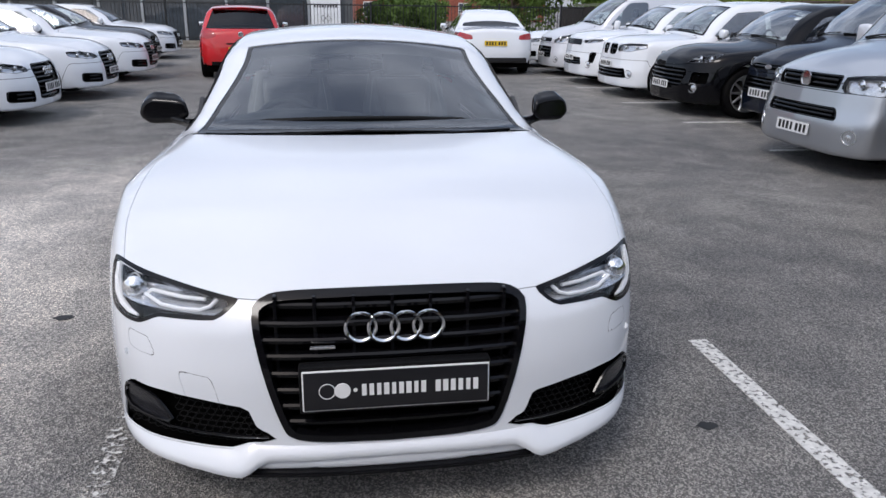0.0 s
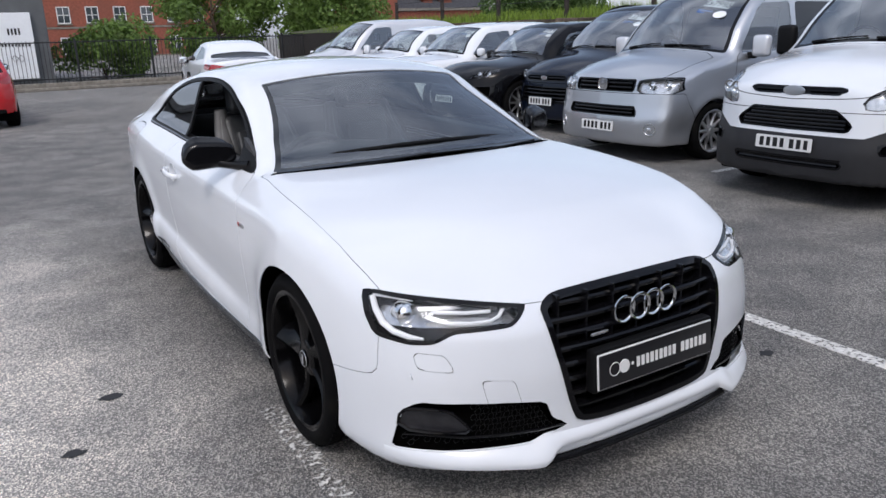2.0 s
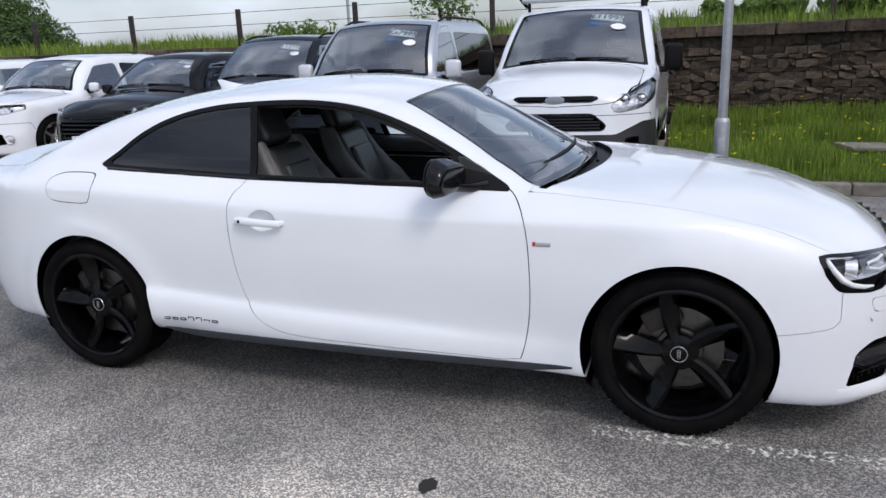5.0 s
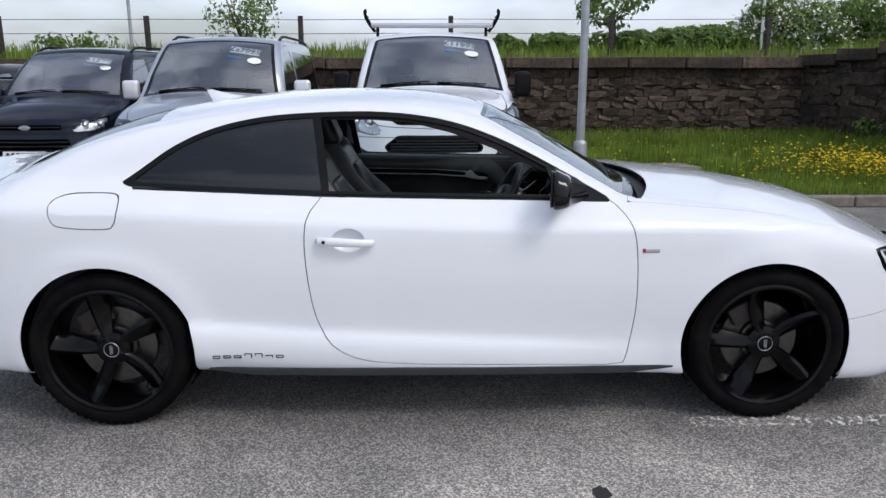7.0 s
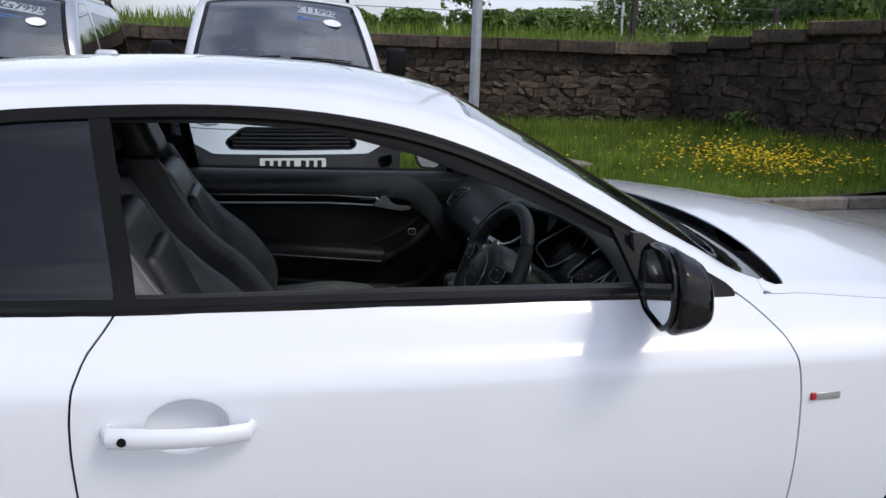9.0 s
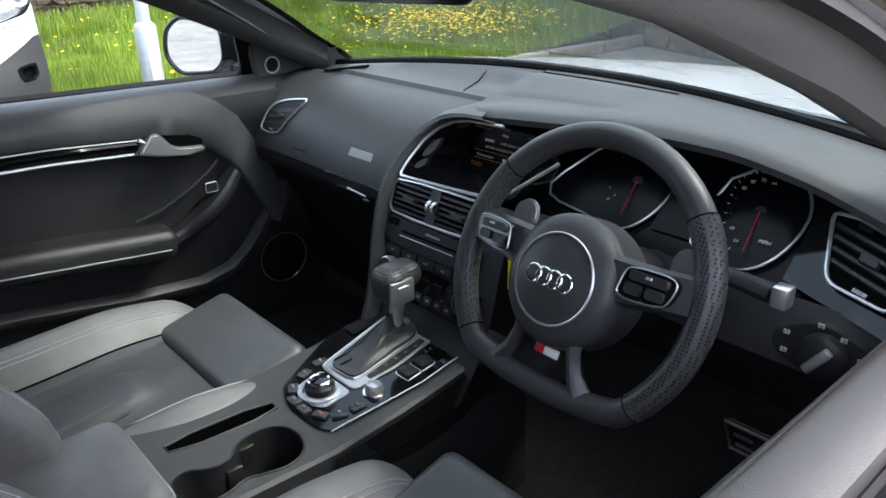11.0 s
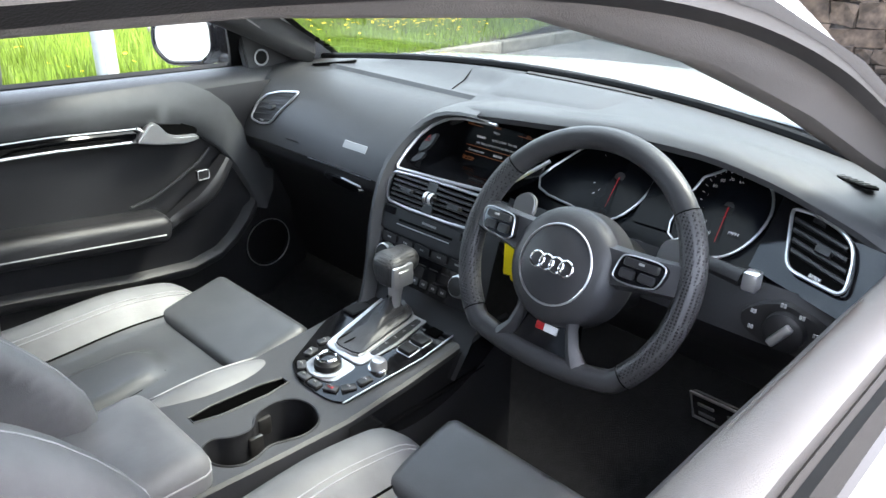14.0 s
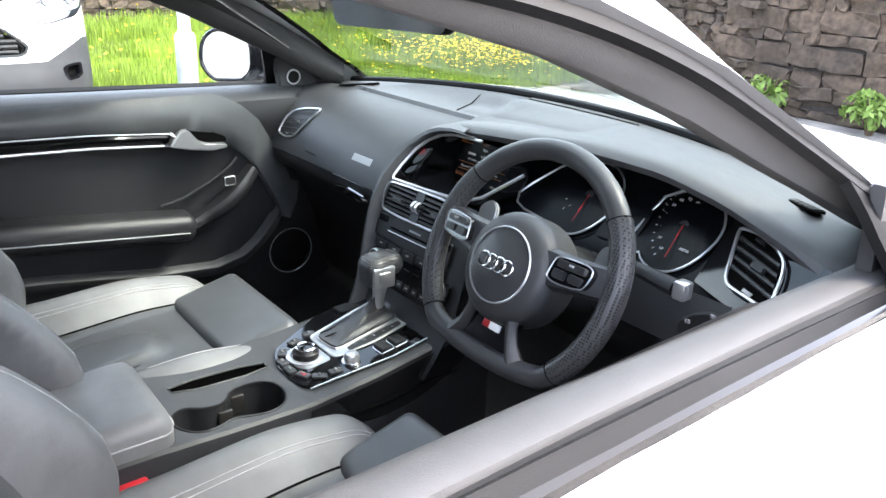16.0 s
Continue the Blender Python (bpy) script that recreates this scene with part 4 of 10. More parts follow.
HERO = dict(
    top=curve((-1.0, 0.60), (-0.90, 0.655), (-0.80, 0.718), (-0.65, 0.79), (-0.4, 0.875), (0.0, 0.937), (0.25, 0.954), (0.40, 0.961), (0.46, 0.963), (0.50, 0.973), (0.60, 1.03), (0.80, 1.145), (1.00, 1.25), (1.15, 1.318), (1.3, 1.350), (1.5, 1.374), (1.75, 1.382), (2.05, 1.373), (2.35, 1.342), (2.65, 1.295), (2.95, 1.21), (3.2, 1.105), (3.33, 1.055), (3.5, 1.035), (3.64, 1.04), (3.8, 0.98)),
    bow=curve((-0.9, 0.28), (0.0, 0.16), (0.35, 0.18), (0.5, 0.20), (1.0, 0.22), (1.3, 0.12), (1.7, 0.0), (2.4, -0.12), (3.3, -0.16)),
    crown=curve((-0.8, 0.09), (0.0, 0.06), (0.3, 0.040), (0.55, 0.030), (0.8, 0.08), (1.2, 0.14), (2.0, 0.15), (3.0, 0.13), (3.6, 0.10)),
    plan=curve((-0.9, 0.890), (-0.6, 0.918), (-0.3, 0.931), (0.0, 0.930), (0.5, 0.918), (1.2, 0.917), (2.0, 0.920), (2.6, 0.924), (3.0, 0.912), (3.4, 0.870), (3.75, 0.81)),
    inset=creased,
    rise=curve((0.0, 0.0), (0.6, 0.003), (1.27, 0.011), (1.9, 0.037), (2.2, 0.054), (2.7, 0.083), (3.6, 0.095)),
    ledge=ledge,
    belt=curve((0.0, 0.95), (0.6, 0.95), (1.9, 0.97), (2.7, 1.01), (3.6, 1.02)),
    lean=0.41, axles=(0.0, 2.751), tyre=0.333, arch=0.375, flare=0.012,
    nose=curve((0.0, -0.895), (0.2, -0.890), (0.40, -0.868), (0.55, -0.825), (0.70, -0.745), (0.80, -0.635), (0.87, -0.48), (0.915, -0.28), (0.96, 0.05)),
    face=curve((0.10, 0.09), (0.16, 0.03), (0.20, 0.0), (0.30, 0.006), (0.45, 0.008), (0.58, 0.03), (0.68, 0.075), (0.74, 0.13), (0.82, 0.26), (0.95, 0.6)),
    tail=curve((0.0, 3.745), (0.4, 3.72), (0.65, 3.64), (0.8, 3.50), (0.88, 3.30), (0.95, 3.0)),
    stern=curve((0.15, -0.14), (0.3, -0.05), (0.5, 0.0), (0.7, -0.01), (0.9, -0.05), (1.03, -0.06), (1.1, -0.2)),
    floor=curve((-0.9, 0.17), (-0.5, 0.15), (0.0, 0.18), (0.4, 0.205), (2.3, 0.232), (3.0, 0.22), (3.75, 0.26)),
    edge=0.07, nose_k=0.05, tail_k=0.06)
# ---- the white coupe ----
car_fn = body_field(HERO)
coupe = empty("coupe_car", pose(-0.02, 0, 0), "white two-door coupe, black grille and wheels, driver's window lowered", category="car")
DLO = [(2.70, 1.005), (2.62, 1.060), (2.47, 1.170), (2.30, 1.242), (2.10, 1.281), (1.89, 1.294), (1.68, 1.298), (1.50, 1.287), (1.32, 1.256), (1.15, 1.198), (0.95, 1.102), (0.78, 1.006), (0.64, 0.930), (0.74, 0.935), (1.34, 0.950), (1.86, 0.962), (2.26, 0.982)]
dlo_poly = rounded(DLO, 2)
dlo = inside(dlo_poly)
DOOR = [(1.865, 0.96), (1.915, 0.90), (1.928, 0.80), (1.92, 0.65), (1.90, 0.50), (1.868, 0.41), (1.81, 0.340), (1.71, 0.292), (1.55, 0.274), (1.2, 0.268), (0.9, 0.262), (0.615, 0.254), (0.597, 0.30), (0.580, 0.39), (0.568, 0.50), (0.570, 0.65), (0.580, 0.78), (0.600, 0.86), (0.640, 0.915), (0.680, 0.945), (0.80, 0.965), (1.2, 0.975), (1.85, 0.99)]
door_f = inside(rounded(DOOR, 1))
GRILLE = [(-0.405, 0.648), (-0.375, 0.690), (-0.30, 0.706), (0.0, 0.712), (0.30, 0.706), (0.375, 0.690), (0.405, 0.648), (0.325, 0.315), (0.280, 0.278), (0.0, 0.272), (-0.280, 0.278), (-0.325, 0.315)]
grille_f = inside(rounded(GRILLE, 2))
LAMP = [(0.425, 0.684), (0.56, 0.701), (0.70, 0.719), (0.81, 0.734), (0.838, 0.730), (0.846, 0.66), (0.838, 0.600), (0.775, 0.588), (0.722, 0.594), (0.665, 0.624), (0.60, 0.626), (0.500, 0.630), (0.468, 0.648)]
lamp_f = inside(fillet(LAMP, 0.012))
VENT = [(0.318, 0.292), (0.392, 0.318), (0.418, 0.386), (0.55, 0.402), (0.66, 0.409), (0.765, 0.408), (0.798, 0.382), (0.815, 0.31), (0.828, 0.234), (0.74, 0.246), (0.605, 0.252), (0.460, 0.252), (0.395, 0.272)]
vent_f = inside(fillet(VENT, 0.010))


def front_only(f, y0):
    return lambda x, y, z: np.maximum(f(np.abs(x), z), y - y0)


def side_only(f):
    return lambda x, y, z: np.maximum(f(y, z), 0.35 - np.abs(x))


def hero_ye(x, y):
    return y - HERO["bow"](y) * x * x


screen_half = curve((0.90, 0.790), (0.93, 0.765), (0.96, 0.715), (1.0, 0.685), (1.05, 0.655), (1.10, 0.622), (1.16, 0.588), (1.22, 0.562), (1.30, 0.548))


def screen_f(x, y, z):
    ye = hero_ye(x, y)
    return np.maximum(np.maximum(0.452 - ye, ye - 1.150), np.maximum(np.abs(x) - screen_half(z), 0.86 - z))


def rear_f(x, y, z):
    ye = hero_ye(x, y)
    return np.maximum(np.maximum(2.62 - ye, ye - 3.23), np.maximum(np.abs(x) - 0.68 + (z - 1.0) * 0.42, 0.95 - z))


def arch_f(x, y, z):
    r = np.minimum(np.hypot(y - 0.010, z - 0.335), np.hypot(y - 2.751, z - 0.335))
    return np.maximum(r - 0.362, 0.5 - np.abs(x))


def both(name, mesh, *rest):
    """One object for each side."""
    for sgn in (-1, 1):
        shell(name, cut(mesh, lambda x, y, z: -sgn * x)[0], *rest)


shell_mesh = skin(car_fn, (-1.02, -1.02, 0.1), (1.02, 3.9, 1.45), 0.022)
_, shell_mesh = cut(shell_mesh, arch_f)
screen, shell_mesh = cut(shell_mesh, screen_f)
screen_glass, screen_rim = cut(screen, lambda x, y, z: np.maximum(screen_f(x, y, z) + 0.022, 0.495 - hero_ye(x, y)))
shell("windscreen", screen_glass, car_fn, "glass", coupe, "laminated windscreen that mirrors the sky", -0.004)
shell("windscreen_border", screen_rim, car_fn, "frit", coupe, "black printed border of the windscreen", -0.004)
scuttle_f = lambda x, y, z: np.maximum(np.maximum(0.362 + 0.29 * x * x - y, hero_ye(x, y) - 0.454), np.maximum(0.88 - z, np.abs(x) - 0.762))
scuttle, shell_mesh = cut(shell_mesh, scuttle_f)
shell("scuttle_panel", scuttle, car_fn, "plastic", coupe, "black plastic scuttle below the windscreen", -0.030)
rear, shell_mesh = cut(shell_mesh, rear_f)
shell("rear_window", rear, car_fn, "privacy", coupe, "dark tinted rear window", -0.004)
window, shell_mesh = cut(shell_mesh, side_only(dlo))
trim, pane = cut(window, lambda x, y, z: -dlo(y, z), 0.020)
both("window_trim", trim, car_fn, "plastic", coupe, "matt black window surround", 0.001, 0.012)
post, pane = cut(pane, lambda x, y, z: np.abs(y - 1.848 - (z - 0.96) * 0.14) - 0.017)
both("centre_pillar", post, car_fn, "plastic", coupe, "black pillar cover", 0.0, 0.012)
quarter, front_pane = cut(pane, lambda x, y, z: 1.848 + (z - 0.96) * 0.14 - y)
both("quarter_window", quarter, car_fn, "privacy", coupe, "dark tinted fixed side window", -0.004)
sail, front_pane = cut(front_pane, lambda x, y, z: y - 0.885 - (z - 0.94) * 0.36)
both("mirror_triangle", sail, car_fn, "plastic", coupe, "black triangle behind the mirror foot", 0.0, 0.012)
near_pane, far_pane = cut(front_pane, lambda x, y, z: x)
shell("door_window", far_pane, car_fn, "glass_side", coupe, "raised passenger window", -0.006)
grille_hole, shell_mesh = cut(shell_mesh, front_only(grille_f, -0.5))
grille_ring, _ = cut(grille_hole, lambda x, y, z: -grille_f(np.abs(x), z), 0.020)
shell("grille_frame", grille_ring, car_fn, "gloss_black", coupe, "gloss black frame of the grille", 0.004, 0.05)
lens, shell_mesh = cut(shell_mesh, front_only(lamp_f, -0.30))
for sgn, name in ((-1, "headlight"), (1, "headlight")):
    one = cut(lens, lambda x, y, z: -sgn * x)[0]
    lamp = shell(name, one, car_fn, "lens", coupe, "clear headlight lens over a dark housing")
    rim_bit, _ = cut(one, lambda x, y, z: -lamp_f(np.abs(x), z), 0.010)
    shell("lamp_border", rim_bit, car_fn, "gloss_black", lamp, "", 0.001, 0.02)
vent_hole, shell_mesh = cut(shell_mesh, front_only(vent_f, -0.3))
# joints: doors, bonnet, bumper, fuel flap
door_l, joint, shell_mesh = tri_split(shell_mesh, side_only(door_f), 0.0019)
joints = [joint]
for sgn in (-1, 1):
    one = cut(door_l, lambda x, y, z: -sgn * x)[0]
    _, one = cut(one, lambda x, y, z: np.hypot((y - 1.750) / 0.067, (z - 0.800) / 0.049) * 0.055 - 0.055)
    shell("door", one, car_fn, "white", coupe, "white door skin", 0, 0.004)


def bonnet_f(x, y, z):
    edge = 0.825 - 0.035 * np.clip((y + 0.1) / 0.6, -1, 1) ** 2 - 0.08 * np.clip(-0.35 - y, 0, 1)
    ye = hero_ye(x, y)
    return np.maximum(np.maximum(np.abs(x) - edge, ye - 0.47), np.maximum(0.700 + 0.02 * (np.abs(x) > 2) - z - 0.05 * np.clip(-y - 0.45, -0.2, 0.35), -0.83 - y))


bonnet, joint, shell_mesh = tri_split(shell_mesh, bonnet_f, 0.0009)
joints.append(joint)
shell("bonnet", bonnet, car_fn, "white", coupe, "smooth white bonnet", 0, 0.004)
bump_f = inside([(-1.2, 0.0), (-0.12, 0.0), (-0.30, 0.440), (-0.45, 0.457), (-0.52, 0.468), (-0.545, 0.495), (-0.545, 0.9), (-1.2, 0.9)])
bumper, joint, shell_mesh = tri_split(shell_mesh, lambda x, y, z: bump_f(y, z), 0.0013)
joints.append(joint)
flap_f = inside(rounded([(2.655, 0.975), (2.668, 0.865), (2.70, 0.850), (2.86, 0.855), (2.93, 0.87), (2.94, 0.985), (2.70, 0.99)], 2))
flap, joint, shell_mesh = tri_split(shell_mesh, lambda x, y, z: np.maximum(flap_f(y, z), x + 0.3), 0.002)
joints.append(joint)
shell("fuel_flap", flap, car_fn, "white", coupe)
wash_f = inside([(0.680, 0.518), (0.686, 0.509), (0.758, 0.513), (0.766, 0.520), (0.770, 0.556), (0.763, 0.566), (0.706, 0.563), (0.698, 0.557)])
tow_f = inside([(-0.495, 0.39), (-0.515, 0.466), (-0.523, 0.472), (-0.604, 0.482), (-0.612, 0.476), (-0.592, 0.39)])
washer, joint, bumper = tri_split(bumper, front_only(wash_f, -0.5), 0.0006)
joints.append(joint)
towcover, joint, bumper = tri_split(bumper, lambda x, y, z: np.maximum(tow_f(x, z), y + 0.5), 0.0005)
joints.append(joint)
both("washer_cover", washer, car_fn, "white", coupe)
shell("towing_eye_cover", towcover, car_fn, "white", coupe)
boot_f = inside(rounded([(3.24, 1.2), (3.24, 0.98), (3.50, 0.72), (3.9, 0.72), (3.9, 1.2)], 1))
boot, joint, shell_mesh = tri_split(shell_mesh, lambda x, y, z: np.maximum(boot_f(y, z), np.abs(x) - 0.68), 0.003)
joints.append(joint)
shell("boot_lid", boot, car_fn, "white", coupe)
tail_f = inside(rounded([(0.42, 0.80), (0.42, 0.93), (0.70, 0.95), (0.90, 0.93), (0.92, 0.84), (0.70, 0.80)], 1))
tail, shell_mesh = cut(shell_mesh, lambda x, y, z: np.maximum(tail_f(np.abs(x), z), 3.33 - y))
both("tail_light", tail, car_fn, "tail", coupe, "red tail light lens")
shell("front_bumper", bumper, car_fn, "white", coupe, "white bumper skin", 0, 0.004)
shell("body", shell_mesh, car_fn, "white", coupe, "white painted body shell", 0, 0.004)
both("panel_gap", join(*joints), car_fn, "gap", coupe, "", -0.006)


def on_body(x, z, y0=-1.2, y1=0.5):
    """The place on the nose at x and z."""
    ys = np.linspace(y0, y1, 900)
    v = car_fn(np.full(900, x), ys, np.full(900, z))
    return float(ys[np.argmax(v < 0)])


def on_side(y, z, sgn=-1):
    xs = np.linspace(1.1, 0.3, 900)
    v = car_fn(xs, np.full(900, y), np.full(900, z))
    return sgn * float(xs[np.argmax(v < 0)])


# grille: back wall, slats, uprights, emblem, plate
bm = bmesh.new()
rows = [[(x, on_body(x, z) + 0.075, z) for x in np.linspace(-0.42, 0.42, 15)] for z in np.linspace(0.25, 0.72, 8)]
sheet(bm, rows)
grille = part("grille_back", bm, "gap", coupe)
for z in (0.665, 0.62, 0.575, 0.53, 0.48, 0.43, 0.38, 0.33):
    half = float(np.interp(z, [0.28, 0.32, 0.65, 0.70], [0.28, 0.325, 0.40, 0.35])) - 0.008
    bm = bmesh.new()
    rows = []
    for x in np.linspace(-half, half, 25):
        y = on_body(float(x), z) + 0.018
        rows.append([(x, y, z + 0.010), (x, y - 0.006, z + 0.004), (x, y - 0.004, z - 0.006), (x, y + 0.006, z - 0.010), (x, y + 0.045, z - 0.006), (x, y + 0.045, z + 0.008)])
    sheet(bm, rows, closed_v=True)
    bmesh.ops.recalc_face_normals(bm, faces=bm.faces)
    part("grille_slat", bm, "gloss_black", coupe)
bm = bmesh.new()
for x in (-0.33, -0.22, -0.11, 0.0, 0.11, 0.22, 0.33):
    y = on_body(x, 0.6)
    bm = bmesh.new()
    box(bm, (x - 0.005, y + 0.035, 0.30), (x + 0.005, y + 0.07, 0.70), 0.002)
    part("grille_upright", bm, "gloss_black", coupe)
emb_y = on_body(0, 0.615) - 0.008
for k in range(4):
    bm = bmesh.new()
    c = Vector(((k - 1.5) * 0.0640 + 0.004, emb_y + 0.004 * abs(k - 1.5) - 0.002 * (k % 2), 0.617))
    tube(bm, [c + Vector((0.0425 * math.cos(i * math.pi / 24), 0.035 * 0, 0.0425 * math.sin(i * math.pi / 24))) for i in range(48)], 0.0062, 8, closed=True, flat=0.8)
    part("ring", bm, "chrome", coupe, "chrome emblem ring")
bm = bmesh.new()
box(bm, (-0.235, on_body(-0.2, 0.565) + 0.004, 0.556), (-0.165, on_body(-0.2, 0.565) + 0.012, 0.566), 0.002)
part("grille_badge", bm, "lamp_in", coupe, "small dark grey script badge")
PLATE_Y = on_body(0, 0.45) - 0.028
bm = bmesh.new()
box(bm, (-0.268, PLATE_Y + 0.004, 0.383), (0.272, PLATE_Y + 0.045, 0.528), 0.006)
part("plate_holder", bm, "plastic", coupe)
showplate = empty("dealer_plate", pose(0.004, PLATE_Y, 0.457, -4))
showplate.parent = coupe
showplate["label"] = "black show plate with white lettering bars"
bm = bmesh.new()
box(bm, (-0.264, -0.004, -0.060), (0.264, 0.003, 0.060), 0.004)
part("plate_edge", bm, "plate_white", showplate)
bm = bmesh.new()
box(bm, (-0.260, -0.007, -0.056), (0.260, -0.003, 0.056), 0.003)
part("plate_face", bm, "plate_black", showplate)
bm = bmesh.new()
tube(bm, [(-0.195 + 0.022 * math.cos(i * math.pi / 12), -0.0075, 0.022 * math.sin(i * math.pi / 12)) for i in range(24)], 0.0014, 6, closed=True)
lathe(bm, [(0.023, 0.0), (0.022, 0.002), (0.0003, 0.002)], 24, m=Matrix.Translation((-0.153, -0.0068, 0)) @ Matrix.Rotation(radians(90), 4, 'X'))
lathe(bm, [(0.006, 0.0), (0.005, 0.002), (0.0003, 0.002)], 12, m=Matrix.Translation((-0.117, -0.0068, 0)) @ Matrix.Rotation(radians(90), 4, 'X'))
part("plate_logo", bm, "plate_white", showplate)
for x0, x1, n in ((-0.103, 0.085, 9), (0.105, 0.235, 6)):
    bars(showplate, "lettering", x1 - x0, 0.034, n, pose((x0 + x1) / 2, -0.0068, 0), "plate_white", 0.72)

# headlights: housing, light guides, projector
for sgn in (-1, 1):
    lamp = [o for o in coupe.children if o.name.startswith("headlight")][0 if sgn < 0 else 1]

    def at(x, z, d=0.0):
        return (sgn * x, on_body(x, z, -1.2, 0.3) + d, z)
    bm = bmesh.new()
    zs = [0.57, 0.60, 0.64, 0.67, 0.70, 0.725]
    sheet(bm, [[at(x, z, 0.085) for x in np.linspace(0.43, 0.845, 14)] for z in zs])
    part("housing", bm, "lamp_dark", lamp)
    bm = bmesh.new()
    sheet(bm, [[at(x, z, d) for x in np.linspace(0.47, 0.80, 12)] for z, d in ((0.688, 0.030), (0.668, 0.070), (0.650, 0.045), (0.636, 0.020))])
    part("reflector", bm, "lamp_in", lamp, "bright reflector bowl")
    bm = bmesh.new()
    tube(bm, [at(0.815, 0.712, 0.02), at(0.818, 0.675, 0.02), at(0.812, 0.640, 0.02), at(0.795, 0.618, 0.02), at(0.765, 0.606, 0.02), at(0.735, 0.604, 0.02)], [0.010, 0.011, 0.011, 0.010, 0.009, 0.004], 8)
    tube(bm, [at(0.812, 0.716, 0.02), at(0.74, 0.708, 0.02), at(0.62, 0.694, 0.02), at(0.48, 0.678, 0.02)], 0.0045, 6)
    part("light_guide", bm, "lamp_white", lamp, "white daytime light guide")
    bm = bmesh.new()
    tube(bm, [at(0.490, 0.676, 0.022), at(0.515, 0.655, 0.022), at(0.545, 0.645, 0.022), at(0.60, 0.643, 0.022), at(0.66, 0.646, 0.022), at(0.712, 0.664, 0.022), at(0.690, 0.676, 0.022), at(0.60, 0.668, 0.03), at(0.53, 0.668, 0.03)], 0.006, 8)
    part("lower_guide", bm, "lamp_white", lamp)
    bm = bmesh.new()
    p = Vector(at(0.752, 0.668, 0.03))
    lathe(bm, [(0.036, -0.04), (0.036, 0.0), (0.030, 0.002), (0.026, 0.008), (0.014, 0.016), (0.0004, 0.019)], 24, m=Matrix.Translation(p) @ Matrix.Rotation(radians(90), 4, 'X'))
    part("projector", bm, "chrome", lamp)
    # corner air intake
    vent = empty("side_vent")
    vent.parent = coupe
    vent["label"] = "black honeycomb corner air intake"
    bm = bmesh.new()
    sheet(bm, [[at(x, z, 0.05) for x in np.linspace(0.29, 0.82, 15)] for z in (0.19, 0.24, 0.29, 0.34, 0.40)])
    part("vent_back", bm, "gap", vent)
    bm = bmesh.new()
    for row, z in enumerate(np.arange(0.255, 0.395, 0.019)):
        for x in np.arange(0.372 + (row % 2) * 0.012, 0.80, 0.024):
            if vent_f(np.array([x]), np.array([z]))[0] < -0.012 and not (x > 0.63 and 0.29 < z < 0.39):
                c = Vector(at(float(x), float(z), 0.026))
                tube(bm, [c + Vector((0.0118 * math.cos(math.pi * i / 3), 0, 0.0105 * math.sin(math.pi * i / 3))) for i in range(6)], 0.0016, 4, closed=True)
    part("mesh_insert", bm, "plastic", vent)
    bm = bmesh.new()
    tube(bm, [at(0.36, 0.296, -0.006), at(0.45, 0.292, 0.002), at(0.55, 0.291, 0.004), at(0.66, 0.290, 0.006), at(0.80, 0.286, 0.006)], [0.005, 0.011, 0.011, 0.009, 0.007], 8, flat=0.6)
    part("vent_blade", bm, "gloss_black", vent)
    bm = bmesh.new()
    fog = rounded([(0.635, 0.308), (0.72, 0.306), (0.812, 0.304), (0.805, 0.370), (0.77, 0.384), (0.700, 0.384), (0.67, 0.355)], 1)
    pts = [at(float(a), float(b), 0.004) for a, b in fog]
    tube(bm, pts, 0.006, 6, closed=True)
    part("fog_lamp_frame", bm, "gloss_black", vent)
    bm = bmesh.new()
    vs = [bm.verts.new(at(float(a), float(b), 0.010)) for a, b in fog]
    f = bm.faces.new(vs)
    bmesh.ops.triangulate(bm, faces=[f])
    part("fog_lamp", bm, "lamp_dark", vent)
    bm = bmesh.new()
    p = Vector(at(0.778, 0.490, 0.0))
    lathe(bm, [(0.010, -0.002), (0.010, 0.0015), (0.0085, 0.0015), (0.0082, 0.0005), (0.0075, 0.0012), (0.0003, 0.0015)], 20, m=Matrix.Translation(p) @ Matrix.Rotation(radians(65), 4, 'X') @ Matrix.Rotation(radians(-sgn * 40), 4, 'Y'))
    part("parking_sensor", bm, "white", coupe)
bm = bmesh.new()
rows = []
for x in np.linspace(-0.43, 0.43, 31):
    y = on_body(float(x), 0.21)
    rows.append([(x, y + 0.04, 0.215), (x, y + 0.008, 0.212), (x, y + 0.004, 0.185), (x, y - 0.012, 0.178), (x, y - 0.012, 0.170), (x, y + 0.10, 0.165)])
sheet(bm, rows)
part("front_splitter", bm, "gloss_black", coupe, "gloss black splitter under the bumper")
